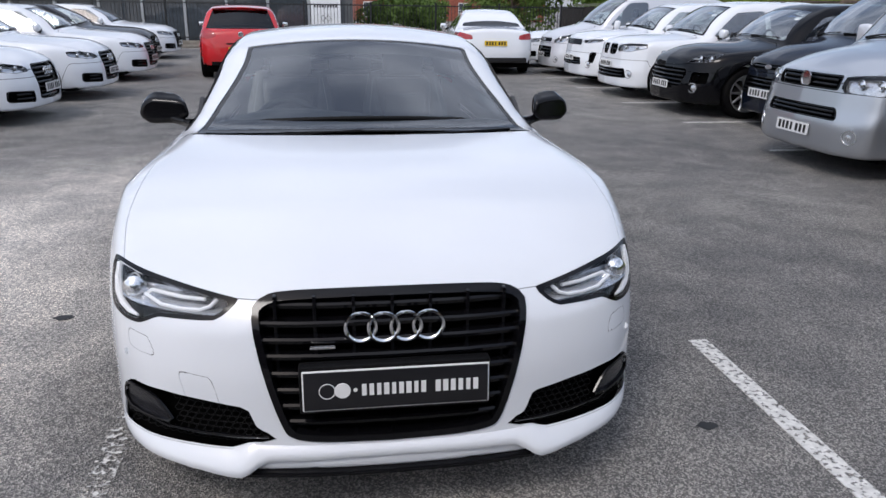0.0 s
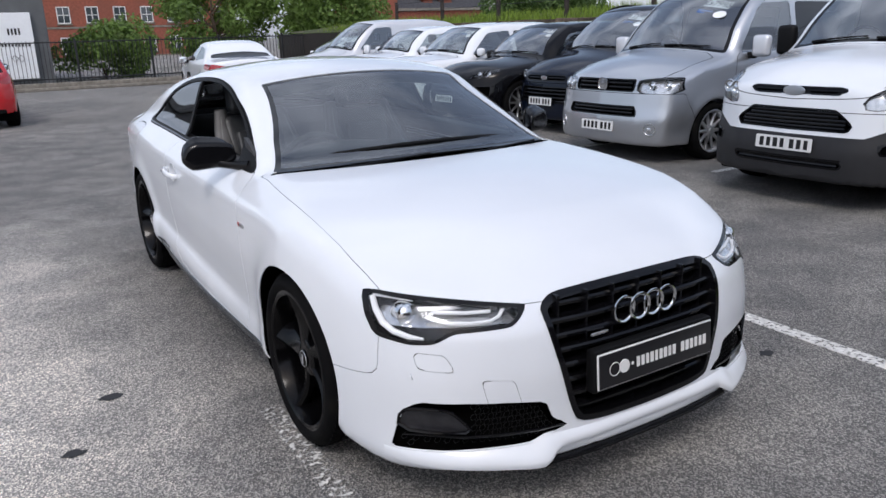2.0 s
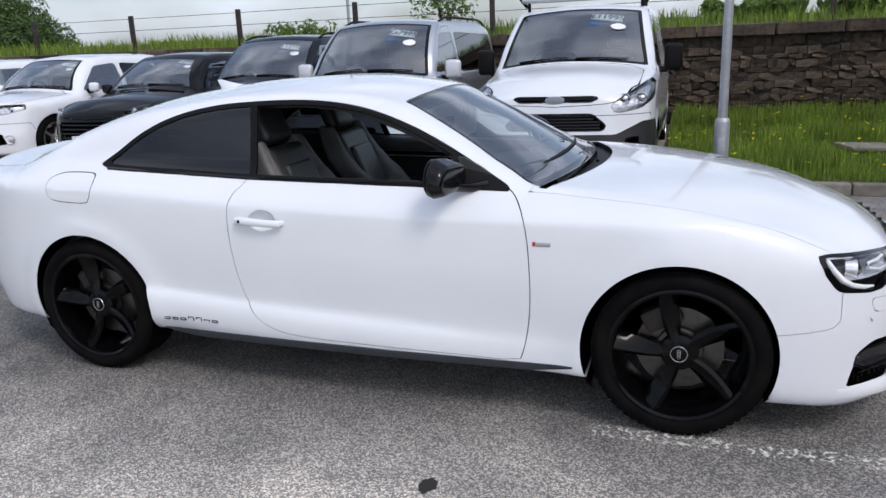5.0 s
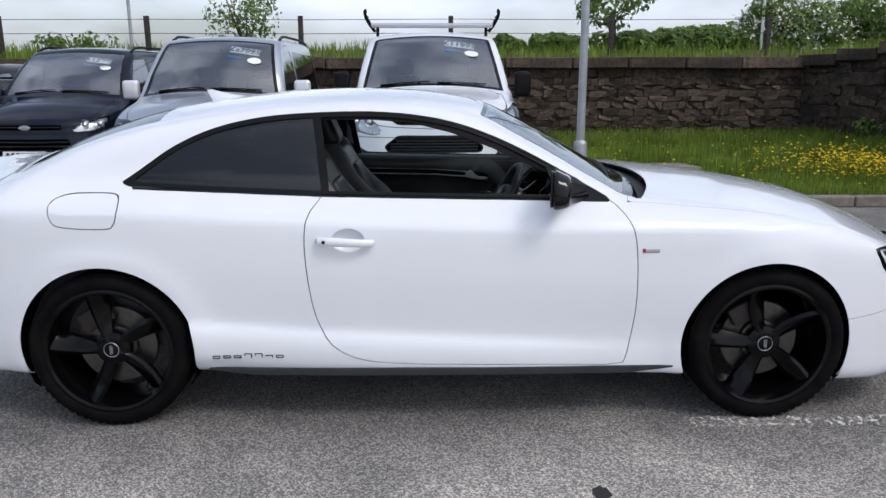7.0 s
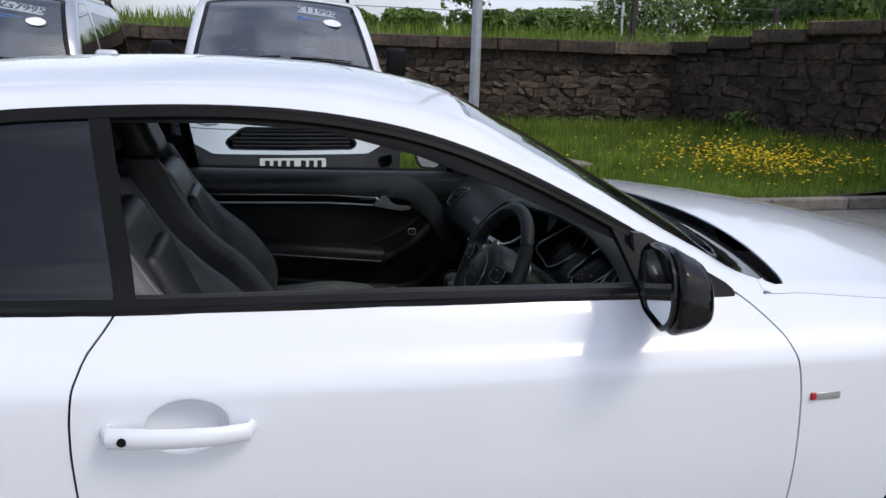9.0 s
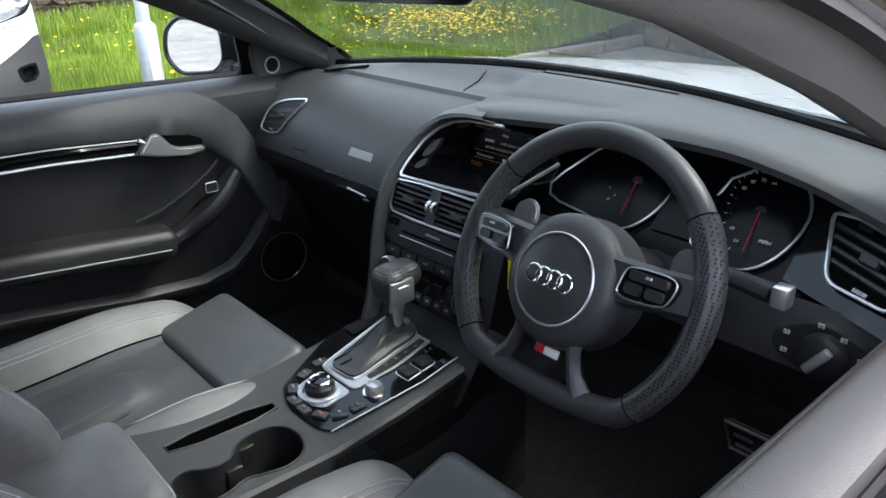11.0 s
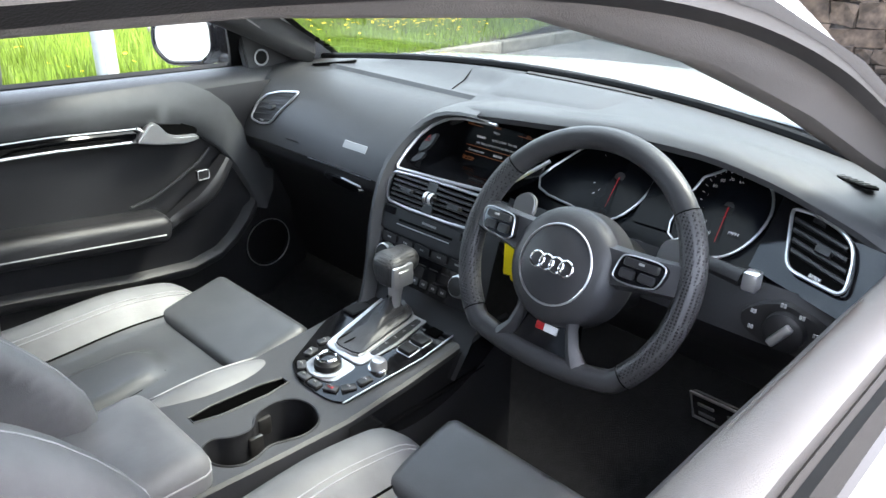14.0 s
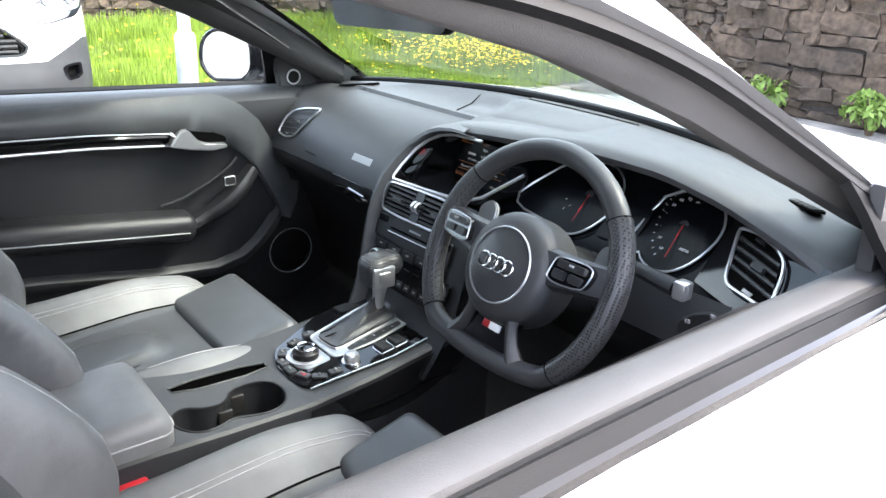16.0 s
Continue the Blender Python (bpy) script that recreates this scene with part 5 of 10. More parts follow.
# white lower lip: raised over the splitter, dropping and reaching forward under the corner intakes
lip_z = curve((0.0, 0.226), (0.35, 0.222), (0.40, 0.204), (0.445, 0.180), (0.60, 0.188), (0.75, 0.192), (0.84, 0.192))
lip_top = curve((0.0, 0.264), (0.35, 0.270), (0.41, 0.272), (0.47, 0.252), (0.60, 0.250), (0.74, 0.244), (0.84, 0.232))
lip_out = curve((0.0, 0.010), (0.37, 0.014), (0.44, 0.038), (0.60, 0.026), (0.75, 0.014), (0.84, 0.004))
bm = bmesh.new()
rows = []
for x in np.linspace(-0.84, 0.84, 69):
    a, zb, zt, o = abs(float(x)), float(lip_z(abs(x))), float(lip_top(abs(x))), float(lip_out(abs(x)))
    y0, y1 = on_body(a, zt), on_body(a, max(zb, 0.2))
    rows.append([(x, y0 + 0.006, zt + 0.002), (x, y0 - 0.003, zt - 0.003), (x, y1 - o, zb + 0.026), (x, y1 - o - 0.003, zb + 0.014), (x, y1 - o + 0.003, zb), (x, y1 + 0.06, zb - 0.004)])
sheet(bm, rows)
part("bumper_lip", bm, "white", coupe, "white lower bumper lip")
for sgn in (-1, 1):
    bm = bmesh.new()
    rows = []
    for y in np.linspace(0.40, 2.345, 48):
        e = max(0.03, min(1.0, (y - 0.39) * 5, (2.355 - y) * 5)) ** 0.6
        zu = 0.253 + 0.004 * (y - 1.2)
        zl = zu - 0.036 * e
        x = abs(on_side(float(y), 0.258))
        rows.append([(sgn * (x - 0.003), y, zu + 0.003), (sgn * (x + 0.004), y, zu), (sgn * (x + 0.005), y, zu - 0.008 * e), (sgn * (x + 0.001), y, zl + 0.004 * e), (sgn * (x - 0.006), y, zl), (sgn * (x - 0.07), y, zl - 0.006)])
    sheet(bm, rows)
    part("side_skirt", bm, "skirt", coupe, "dark side skirt blade")

# arch linings
for wy in (0.0, 2.751):
    for sgn in (-1, 1):
        bm = bmesh.new()
        rows = []
        for a in np.linspace(radians(-32), radians(212), 30):
            y, z = wy + (0.010 if wy == 0 else 0) + 0.363 * math.cos(a), 0.335 + 0.363 * math.sin(a)
            z = max(z, 0.17)
            xo = on_side(y, max(z, 0.27), sgn)
            rows.append([(xo - sgn * 0.004, y, z), (xo - sgn * 0.02, wy + (y - wy) * 1.03, z + 0.01), (sgn * 0.55, wy + (y - wy) * 1.03, z + 0.01), (sgn * 0.53, wy, 0.33)])
        sheet(bm, rows)
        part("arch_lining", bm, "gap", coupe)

# wheels
for wy in (0.0, 2.751):
    for sgn in (-1, 1):
        w = empty("wheel", pose(sgn * 0.80, wy, 0.333))
        w.parent = coupe
        w["label"] = "gloss black five-spoke alloy wheel"
        wheel_mesh_parts(0.333, 0.245, 0.262, 5, "blade", w, ("wheel_black", "wheel_black"), sgn, 56)


# ---- the coupe's outer fittings ----
# bolsters and armrest: the same black leather, lightened to carry the sky's sheen
M["leather"] = mat("sky_lit_leather", (0.132, 0.132, 0.134), 0.52, vary=0.25, scale=9, bump=0.14, bscale=520, spec=0.45)
M["leather2"] = mat("smooth_black_leather", (0.047, 0.049, 0.052), 0.40, vary=0.25, scale=9, bump=0.10, bscale=520, spec=0.6)
M["softdash"] = mat("soft_black_dash", (0.040, 0.040, 0.042), 0.5, vary=0.12, scale=6, bump=0.22, bscale=700)
M["liner"] = mat("grey_headliner", (0.045, 0.044, 0.045), 0.85, vary=0.12, bump=0.3, bscale=900)
M["carpet"] = mat("black_carpet", (0.009, 0.009, 0.010), 0.98, vary=0.4, scale=60, bump=0.6, bscale=500)
# lower trims: soft trim darkened, the shade low in the cabin put into colour
M["door_lower"] = mat("shaded_soft_trim", (0.014, 0.014, 0.016), 0.45, vary=0.12, scale=6, bump=0.2, bscale=700)
M["wheel_leather"] = mat("steering_leather", (0.030, 0.030, 0.032), 0.38, vary=0.15, scale=20, bump=0.15, bscale=600)
M["cabin_plastic"] = mat("dark_cabin_plastic", (0.014, 0.014, 0.015), 0.42, vary=0.12, scale=20, bump=0.15, bscale=900, spec=0.4)
M["piano"] = mat("piano_black", (0.006, 0.006, 0.007), 0.07, vary=0.1, spec=0.5)
M["satin"] = mat("satin_aluminium", (0.52, 0.52, 0.53), 0.3, metal=0.85, vary=0.04)
M["stitch"] = mat("grey_stitching", (0.34, 0.34, 0.34), 0.8)
M["screen"] = mat("dark_display", (0.0025, 0.003, 0.004), 0.25, vary=0.1, spec=0.12)
M["glyph"] = mat("white_glyph", (0.42, 0.42, 0.43), 0.5, emit=0.02)
M["amber"] = mat("amber_glyph", (0.26, 0.085, 0.025), 0.5, emit=0.02)
M["mark"] = mat("grey_print", (0.30, 0.30, 0.30), 0.5)
M["redmark"] = mat("red_mark", (0.40, 0.01, 0.015), 0.4)
M["yellow_tag"] = mat("yellow_plastic_tag", (0.80, 0.62, 0.0), 0.5, vary=0.04)
M["key_red"] = mat("red_plastic", (0.5, 0.02, 0.03), 0.4)


def smin(a, b, k):
    return -smax(-a, -b, k)


def rbox(c, half, r, rot=None):
    """Signed distance to a rounded box, turned by rot about its centre."""
    c, half = np.array(c, float), np.array(half, float)
    back = np.array(rot.to_3x3().transposed()) if rot else np.eye(3)

    def at(x, y, z):
        p = (np.stack([x, y, z], -1) - c) @ back.T
        q = np.abs(p) - half + r
        return np.linalg.norm(np.maximum(q, 0), axis=1) + np.minimum(q.max(1), 0) - r
    return at


def blob(name, fn, lo, hi, h, material, parent, label=""):
    return shell(name, skin(fn, lo, hi, h), fn, material, parent, label)


def text(words, size, m, material, parent, align='LEFT', name="lettering"):
    cu = bpy.data.curves.new(name, 'FONT')
    cu.body, cu.size, cu.align_x, cu.align_y = words, size, align, 'CENTER'
    tmp = bpy.data.objects.new(name, cu)
    scene.collection.objects.link(tmp)
    bpy.context.view_layer.update()
    me = bpy.data.meshes.new_from_object(tmp.evaluated_get(bpy.context.evaluated_depsgraph_get()))
    bpy.data.objects.remove(tmp)
    me.transform(m)
    return put(name, me, material, parent)


def plaque(name, outline, surf, depth, material, parent, label="", bev=0.0, d0=0.0):
    """A thin plate whose outline lies in (u, v) on surf(u, v, out), out metres proud."""
    bm = bmesh.new()
    lo = [bm.verts.new(surf(u, v, d0)) for u, v in outline]
    mid = [((u - sum(p[0] for p in outline) / len(outline)) * (1 - bev) + sum(p[0] for p in outline) / len(outline), (v - sum(p[1] for p in outline) / len(outline)) * (1 - bev) + sum(p[1] for p in outline) / len(outline)) for u, v in outline]
    hi = [bm.verts.new(surf(u, v, d0 + depth)) for u, v in mid]
    n = len(lo)
    for i in range(n):
        bm.faces.new((lo[i], lo[(i + 1) % n], hi[(i + 1) % n], hi[i]))
    f = bm.faces.new(hi)
    bmesh.ops.triangulate(bm, faces=[f])
    bmesh.ops.recalc_face_normals(bm, faces=bm.faces)
    return part(name, bm, material, parent, label, angle=30)


def ribbon(name, pts, surf, r, material, parent, closed=True, out=0.002, label=""):
    bm = bmesh.new()
    tube(bm, [surf(u, v, out) for u, v in pts], r, 6, closed=closed)
    return part(name, bm, material, parent, label)


def rect(u0, v0, u1, v1, r=0.003, k=3):
    pts = []
    for cu, cv, a0 in ((u1 - r, v1 - r, 0), (u0 + r, v1 - r, 90), (u0 + r, v0 + r, 180), (u1 - r, v0 + r, 270)):
        pts += [(cu + r * math.cos(radians(a0 + 90 * i / k)), cv + r * math.sin(radians(a0 + 90 * i / k))) for i in range(k + 1)]
    return pts


# door mirrors
HEAD = [(-0.105, -0.030), (-0.103, 0.052), (-0.070, 0.074), (0.034, 0.084), (0.080, 0.052), (0.094, 0.010), (0.094, -0.034), (0.052, -0.076), (-0.066, -0.067)]
for sgn in (-1, 1):
    mir = empty("door_mirror")
    mir.parent = coupe
    mir["label"] = "gloss black door mirror on a slim foot"
    cx, ang = sgn * 0.938, sgn * radians(10 if sgn < 0 else 28)
    face = Matrix.Translation((cx, 0.935, 1.005)) @ Matrix.Rotation(ang, 4, 'Z')
    head_f = inside(fillet(HEAD, 0.022))

    def cap(x, y, z):
        lx = ((x - cx) * math.cos(ang) + (y - 0.935) * math.sin(ang)) * sgn
        ly = -(x - cx) * math.sin(ang) + (y - 0.935) * math.cos(ang)
        back = np.clip(-ly - 0.012, 0, 0.3)
        lx = np.where(lx < 0, lx / (1 + 9.0 * np.minimum(back, 0.06)), lx)
        return smax(head_f(lx, (z - 1.003) * (1 + 4.2 * back)) + 1.6 * back ** 2 + 0.010 * back + 0.35 * back * np.clip((z - 1.0) / 0.1, -0.3, 1), smax(ly, -ly - 0.070, 0.02), 0.022)
    blob("mirror_shell", cap, (cx - 0.17, 0.76, 0.90), (cx + 0.17, 1.02, 1.12), 0.009, "gloss_black", mir)
    bm = bmesh.new()
    tube(bm, [(sgn * 0.775, 0.78, 0.945), (sgn * 0.815, 0.82, 0.948), (sgn * 0.85, 0.855, 0.952), (sgn * 0.895, 0.875, 0.962)], [0.035, 0.024, 0.020, 0.022], 10, flat=0.7)
    part("mirror_foot", bm, "gloss_black", mir)
    inner = fillet([(u * 0.84, v * 0.84) for u, v in HEAD], 0.018)
    bm = bmesh.new()
    f = bm.faces.new([bm.verts.new(face @ Vector((sgn * u, 0.003, v))) for u, v in inner])
    bmesh.ops.recalc_face_normals(bm, faces=[f])
    part("mirror_glass", bm, "mirror", mir, "clear mirror glass", smooth=False)
    bm = bmesh.new()
    tube(bm, [face @ Vector((sgn * u * 1.03, 0.004, v * 1.03)) for u, v in inner], 0.0055, 6, closed=True)
    part("mirror_frame", bm, "gloss_black", mir)

# door handles
for sgn in (-1, 1):
    y0, z0 = 1.760, 0.798
    x0 = on_side(y0, z0, sgn)
    hnd = empty("door_handle")
    hnd.parent = coupe
    bm = bmesh.new()
    pts = [(x0 - sgn * 0.002, y0 + 0.112, z0 + 0.004), (x0 + sgn * 0.020, y0 + 0.104, z0 + 0.004), (x0 + sgn * 0.030, y0 + 0.05, z0 + 0.002), (x0 + sgn * 0.033, y0, z0), (x0 + sgn * 0.030, y0 - 0.06, z0 - 0.003), (x0 + sgn * 0.018, y0 - 0.104, z0 - 0.006), (x0 - sgn * 0.004, y0 - 0.112, z0 - 0.006)]
    tube(bm, pts, [0.0105, 0.0125, 0.0125, 0.012, 0.0115, 0.011, 0.009], 12, flat=1.42, up=(0, 0, 1))
    part("grip", bm, "white", hnd)
    bm = bmesh.new()
    lathe(bm, [(0.0695, 0.0006), (0.066, 0.0), (0.060, -0.010), (0.045, -0.018), (0.02, -0.022), (0.0004, -0.023)], 40, m=Matrix.Translation((x0 - sgn * 0.0005, y0 - 0.010, z0 + 0.002)) @ Matrix.Rotation(radians(90 * sgn), 4, 'Y') @ Matrix.Diagonal((0.735, 1, 1, 1)))
    part("recess", bm, "white", hnd)
    bm = bmesh.new()
    lathe(bm, [(0.0072, -0.006), (0.0072, 0.0), (0.005, 0.001), (0.0003, 0.0)], 20, m=Matrix.Translation((x0 + sgn * 0.0375, y0 + 0.084, z0 + 0.003)) @ Matrix.Rotation(radians(90 * sgn), 4, 'Y'))
    part("keyhole", bm, "plastic", hnd)
    # wing badge and sill script
    y1, z1 = 0.525, 0.751
    x1 = on_side(y1, z1, sgn)
    bm = bmesh.new()
    box(bm, (x1 - sgn * 0.002, y1 - 0.038, z1 - 0.009), (x1 + sgn * 0.004, y1 + 0.022, z1 + 0.007), 0.002)
    part("wing_badge", bm, "satin", coupe, "small silver and red wing badge")
    bm = bmesh.new()
    box(bm, (x1 - sgn * 0.002, y1 + 0.020, z1 - 0.008), (x1 + sgn * 0.005, y1 + 0.032, z1 + 0.008), 0.002)
    part("badge_flash", bm, "redmark", coupe)
    rnd = random.Random(2)
    for k in range(7):
        y2 = 2.304 - k * 0.0432
        x2 = abs(on_side(y2, 0.316)) + 0.0015
        bm = bmesh.new()
        tall = 0.018 if k in (3, 4) else 0.010
        tube(bm, [(sgn * x2, y2 + 0.0165 * max(-0.85, min(0.85, 1.3 * math.cos(i * math.pi / 8))), 0.315 + (tall - 0.010) / 2 + 0.6 * tall * max(-0.8, min(0.8, 1.2 * math.sin(i * math.pi / 8)))) for i in range(16 if k not in (3, 4, 5) else 11)], 0.0024, 5, closed=k not in (3, 4, 5))
        part("sill_script", bm, "ink", coupe, "black sticker shape on the sill")

# wipers, cowl, roof fin
def on_top(x, y, z1=1.5):
    zs = np.linspace(z1, 0.5, 1200)
    return float(zs[np.argmax(car_fn(np.full(1200, x), np.full(1200, y), zs) < 0)])


for x0, x1 in ((-0.70, -0.02), (0.02, 0.66)):
    bm = bmesh.new()
    pts = []
    for u in np.linspace(0, 1, 8):
        x = x0 + (x1 - x0) * u
        y = 0.425 + 0.20 * x * x + 0.045 * u
        pts.append((x, y, on_top(x, y) - 0.026 + 0.026 * u))
    tube(bm, pts, [0.009, 0.008, 0.008, 0.007, 0.007, 0.006, 0.005, 0.004], 6)
    part("wiper", bm, "plastic", coupe)
fin = empty("roof_aerial")
fin.parent = coupe
bm = bmesh.new()
rows = []
for u in np.linspace(0, 1, 9):
    y = 2.33 + 0.17 * u
    h = 0.062 * (u ** 1.3) * (1 if u < 0.92 else 0.85) + 0.004
    w = 0.020 * math.sin(math.pi * min(1, 0.15 + u * 0.8)) + 0.003
    z = on_top(0, y) - 0.004
    rows.append([(-w, y, z), (-w * 0.5, y + 0.02 * u, z + h * 0.7), (0, y + 0.03 * u, z + h), (w * 0.5, y + 0.02 * u, z + h * 0.7), (w, y, z)])
sheet(bm, rows)
bm.faces.new([v for v in bm.verts][-5:])
part("fin", bm, "white", fin)
bm = bmesh.new()
p = Vector((0.60, 0.60, 0))
p.z = on_top(p.x, p.y) - 0.008
lathe(bm, [(0.042, 0.0), (0.041, 0.001), (0.0003, 0.0012)], 28, m=Matrix.Translation(p) @ Matrix.Rotation(radians(28), 4, 'X') @ Matrix.Rotation(radians(8), 4, 'Y') @ Matrix.Diagonal((1, 0.72, 1, 1)))
part("screen_sticker", bm, "ink", coupe, "small dark oval sticker")

# ---- the coupe's cabin ----
lin_fn = lambda x, y, z: car_fn(x, y, z) + 0.048
liner = skin(lin_fn, (-0.9, 0.45, 0.88), (0.9, 3.2, 1.42), 0.03)
_, liner = cut(liner, lambda x, y, z: screen_f(x, y, z) + 0.03)
_, liner = cut(liner, lambda x, y, z: rear_f(x, y, z) + 0.02)
_, liner = cut(liner, lambda x, y, z: np.maximum(dlo(y, z) + 0.012, 0.35 - np.abs(x)))
_, liner = cut(liner, lambda x, y, z: np.minimum(z - 0.93, y - 0.50))
_, liner = cut(liner, lambda x, y, z: np.maximum(0.62 - y, z - 0.99))
shell("headliner", liner, lin_fn, "liner", coupe, "dark grey roof lining and pillar trims", 0.0, 0.004)
edge = [p for p in rounded(DLO, 3)]
cen = np.mean(edge, axis=0)


def frame_x(y, z, sgn, off=0.0):
    return on_side(float(y), float(z), sgn) - sgn * off


for sgn in (-1, 1):
    bm = bmesh.new()
    rows = []
    for y, z in edge:
        d = np.array([cen[0] - y, cen[1] - z])
        d = d / np.linalg.norm(d)
        yi, zi = y + d[0] * 0.002, z + d[1] * 0.002
        yj, zj = y + d[0] * 0.010, z + d[1] * 0.010
        rows.append([(frame_x(yj, zj, sgn, -0.001), yj, zj), (frame_x(yj, zj, sgn, 0.016), yj, zj), (frame_x(yi, zi, sgn, 0.020), yi, zi), (frame_x(yi, zi, sgn, 0.034), yi + d[0] * 0.006, zi + d[1] * 0.006), (frame_x(yi, zi, sgn, 0.056), yi - d[0] * 0.004, zi - d[1] * 0.004)])
    sheet(bm, rows, closed_u=True)
    part("window_seal", bm, "plastic", coupe, "black rubber window seal")

    # door top: outer weather strip, slot, soft pad
    bm = bmesh.new()
    rows = []
    for y in np.linspace(0.80, 2.62, 40):
        zb = float(np.interp(y, [0.64, 1.34, 1.86, 2.26, 2.7], [0.935, 0.950, 0.962, 0.982, 1.003]))
        xo = abs(on_side(float(y), zb, sgn))
        row = [(xo + 0.002, zb - 0.004), (xo + 0.001, zb + 0.007), (xo - 0.011, zb + 0.012), (xo - 0.014, zb + 0.004), (xo - 0.018, zb + 0.004), (xo - 0.021, zb + 0.011), (xo - 0.029, zb + 0.013), (xo - 0.033, zb + 0.005), (xo - 0.037, zb + 0.012), (xo - 0.050, zb + 0.015), (xo - 0.074, zb + 0.011), (xo - 0.092, zb + 0.001), (xo - 0.103, zb - 0.016), (xo - 0.107, zb - 0.04), (xo - 0.105, zb - 0.085)]
        rows.append([(sgn * a, y, b) for a, b in row])
    sheet(bm, [r[:5] for r in rows])
    part("outer_sill_strip", bm, "gloss_black", coupe, "gloss black strip along the window foot")
    bm = bmesh.new()
    sheet(bm, [r[4:8] for r in rows])
    part("sill_seal", bm, "plastic", coupe)
    bm = bmesh.new()
    sheet(bm, [r[7:] for r in rows])
    part("door_top_pad", bm, "softdash", coupe, "soft dark pad along the top of the door")


# door panels
def door_x(y, z):
    return float(np.interp(z, [0.3, 0.5, 0.6, 0.72, 0.84, 0.875, 0.92, 0.96], [0.735, 0.715, 0.705, 0.700, 0.695, 0.680, 0.680, 0.69]))


def trim_z(y):
    return float(np.interp(y, [0.90, 0.93, 0.96, 1.00, 1.05, 1.10, 1.19, 1.37, 1.52, 1.9], [0.60, 0.67, 0.725, 0.785, 0.828, 0.852, 0.874, 0.888, 0.892, 0.90]))


for sgn in (-1, 1):
    dp = empty("door_panel")
    dp.parent = coupe
    dp["label"] = "black door lining with gloss strip, chrome pull and padded armrest"

    def ds(y, z, out=0.0):
        return (sgn * (door_x(y, z) - out + (0.034 if sgn < 0 else 0.0)), y, z)
    bm = bmesh.new()
    sheet(bm, [[ds(y, z, -0.012 if z < trim_z(y) - 0.035 else 0.0) for z in (0.30, 0.36, 0.42, 0.48, 0.52, 0.56, 0.60, 0.64, 0.68, 0.72, 0.76, 0.80, 0.83, 0.85, 0.87, 0.89, 0.91, 0.93)] for y in np.linspace(0.74, 1.95, 40)])
    part("lining", bm, "door_lower", dp)
    # raised shoulder above the trim line, running down at the front
    bm = bmesh.new()
    rows = []
    for y in np.linspace(0.88, 1.95, 46):
        zt = trim_z(y)
        rows.append([ds(y, zt - 0.004, -0.012), ds(y, zt, 0.010), ds(y, zt + 0.012, 0.016), ds(y - 0.02, min(zt + 0.05, 0.94), 0.014), ds(y - 0.03, min(zt + 0.10, 0.955), 0.004)])
    sheet(bm, rows)
    part("shoulder_pad", bm, "leather2", dp)
    ys = np.linspace(1.20, 1.93, 22)
    bm = bmesh.new()
    sheet(bm, [[ds(y, trim_z(y) - 0.003, 0.010), ds(y, trim_z(y) - 0.012, 0.018), ds(y, trim_z(y) - 0.026, 0.018), ds(y, trim_z(y) - 0.034, 0.008)] for y in ys])
    part("gloss_strip", bm, "gloss_black", dp, "piano black strip")
    for dz in (-0.003, -0.034):
        bm = bmesh.new()
        tube(bm, [ds(y, trim_z(y) + dz, 0.014) for y in np.linspace(1.19, 1.93, 22)], 0.0018 if dz > -0.01 else 0.0036, 6)
        part("chrome_line", bm, "satin", dp)
    bm = bmesh.new()
    tube(bm, [ds(1.20, trim_z(1.2) - 0.002, 0.016), ds(1.188, trim_z(1.2) - 0.010, 0.018), ds(1.204, trim_z(1.2) - 0.034, 0.016)], 0.005, 6)
    part("chrome_end", bm, "satin", dp)
    # pull: a satin lever over a near-black plate, the hollow's shade as colour
    def plain(outline, depth, x, name, material, label=""):
        bm = bmesh.new()
        slab(bm, [tuple(p) for p in outline], depth, bev=min(0.004, depth * 0.4))
        bmesh.ops.transform(bm, matrix=Matrix(((0, 0, -sgn, sgn * x), (1, 0, 0, 0), (0, 1, 0, 0), (0, 0, 0, 1))), verts=bm.verts)
        bmesh.ops.recalc_face_normals(bm, faces=bm.faces)
        return part(name, bm, material, dp, label)
    px = 0.674 + (0.034 if sgn < 0 else 0.0)
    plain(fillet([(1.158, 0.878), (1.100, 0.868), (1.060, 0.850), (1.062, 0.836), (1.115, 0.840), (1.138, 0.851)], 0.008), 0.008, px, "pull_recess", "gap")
    plain(fillet([(1.206, 0.842), (1.174, 0.880), (1.160, 0.880), (1.148, 0.868), (1.136, 0.851), (1.115, 0.842), (1.066, 0.838), (1.060, 0.826), (1.10, 0.821), (1.16, 0.830)], 0.008), 0.018, px, "door_pull", "satin", "satin chrome door pull")
    # armrest
    rotm = Matrix.Rotation(radians(6), 4, 'X')
    arm = rbox((sgn * 0.685, 1.50, 0.672), (0.048, 0.345, 0.034), 0.024, rotm)
    blob("armrest", arm, (sgn * 0.685 - 0.08, 1.1, 0.56), (sgn * 0.685 + 0.08, 1.92, 0.80), 0.014, "door_lower", dp, "black padded armrest")
    bm = bmesh.new()
    tube(bm, [(sgn * 0.6365, y, 0.664 + 0.105 * (y - 1.50)) for y in np.linspace(1.18, 1.82, 20)], 0.0018, 4)
    part("armrest_seam", bm, "stitch", dp)
    # slanting grab and the switch behind it
    bm = bmesh.new()
    rows = []
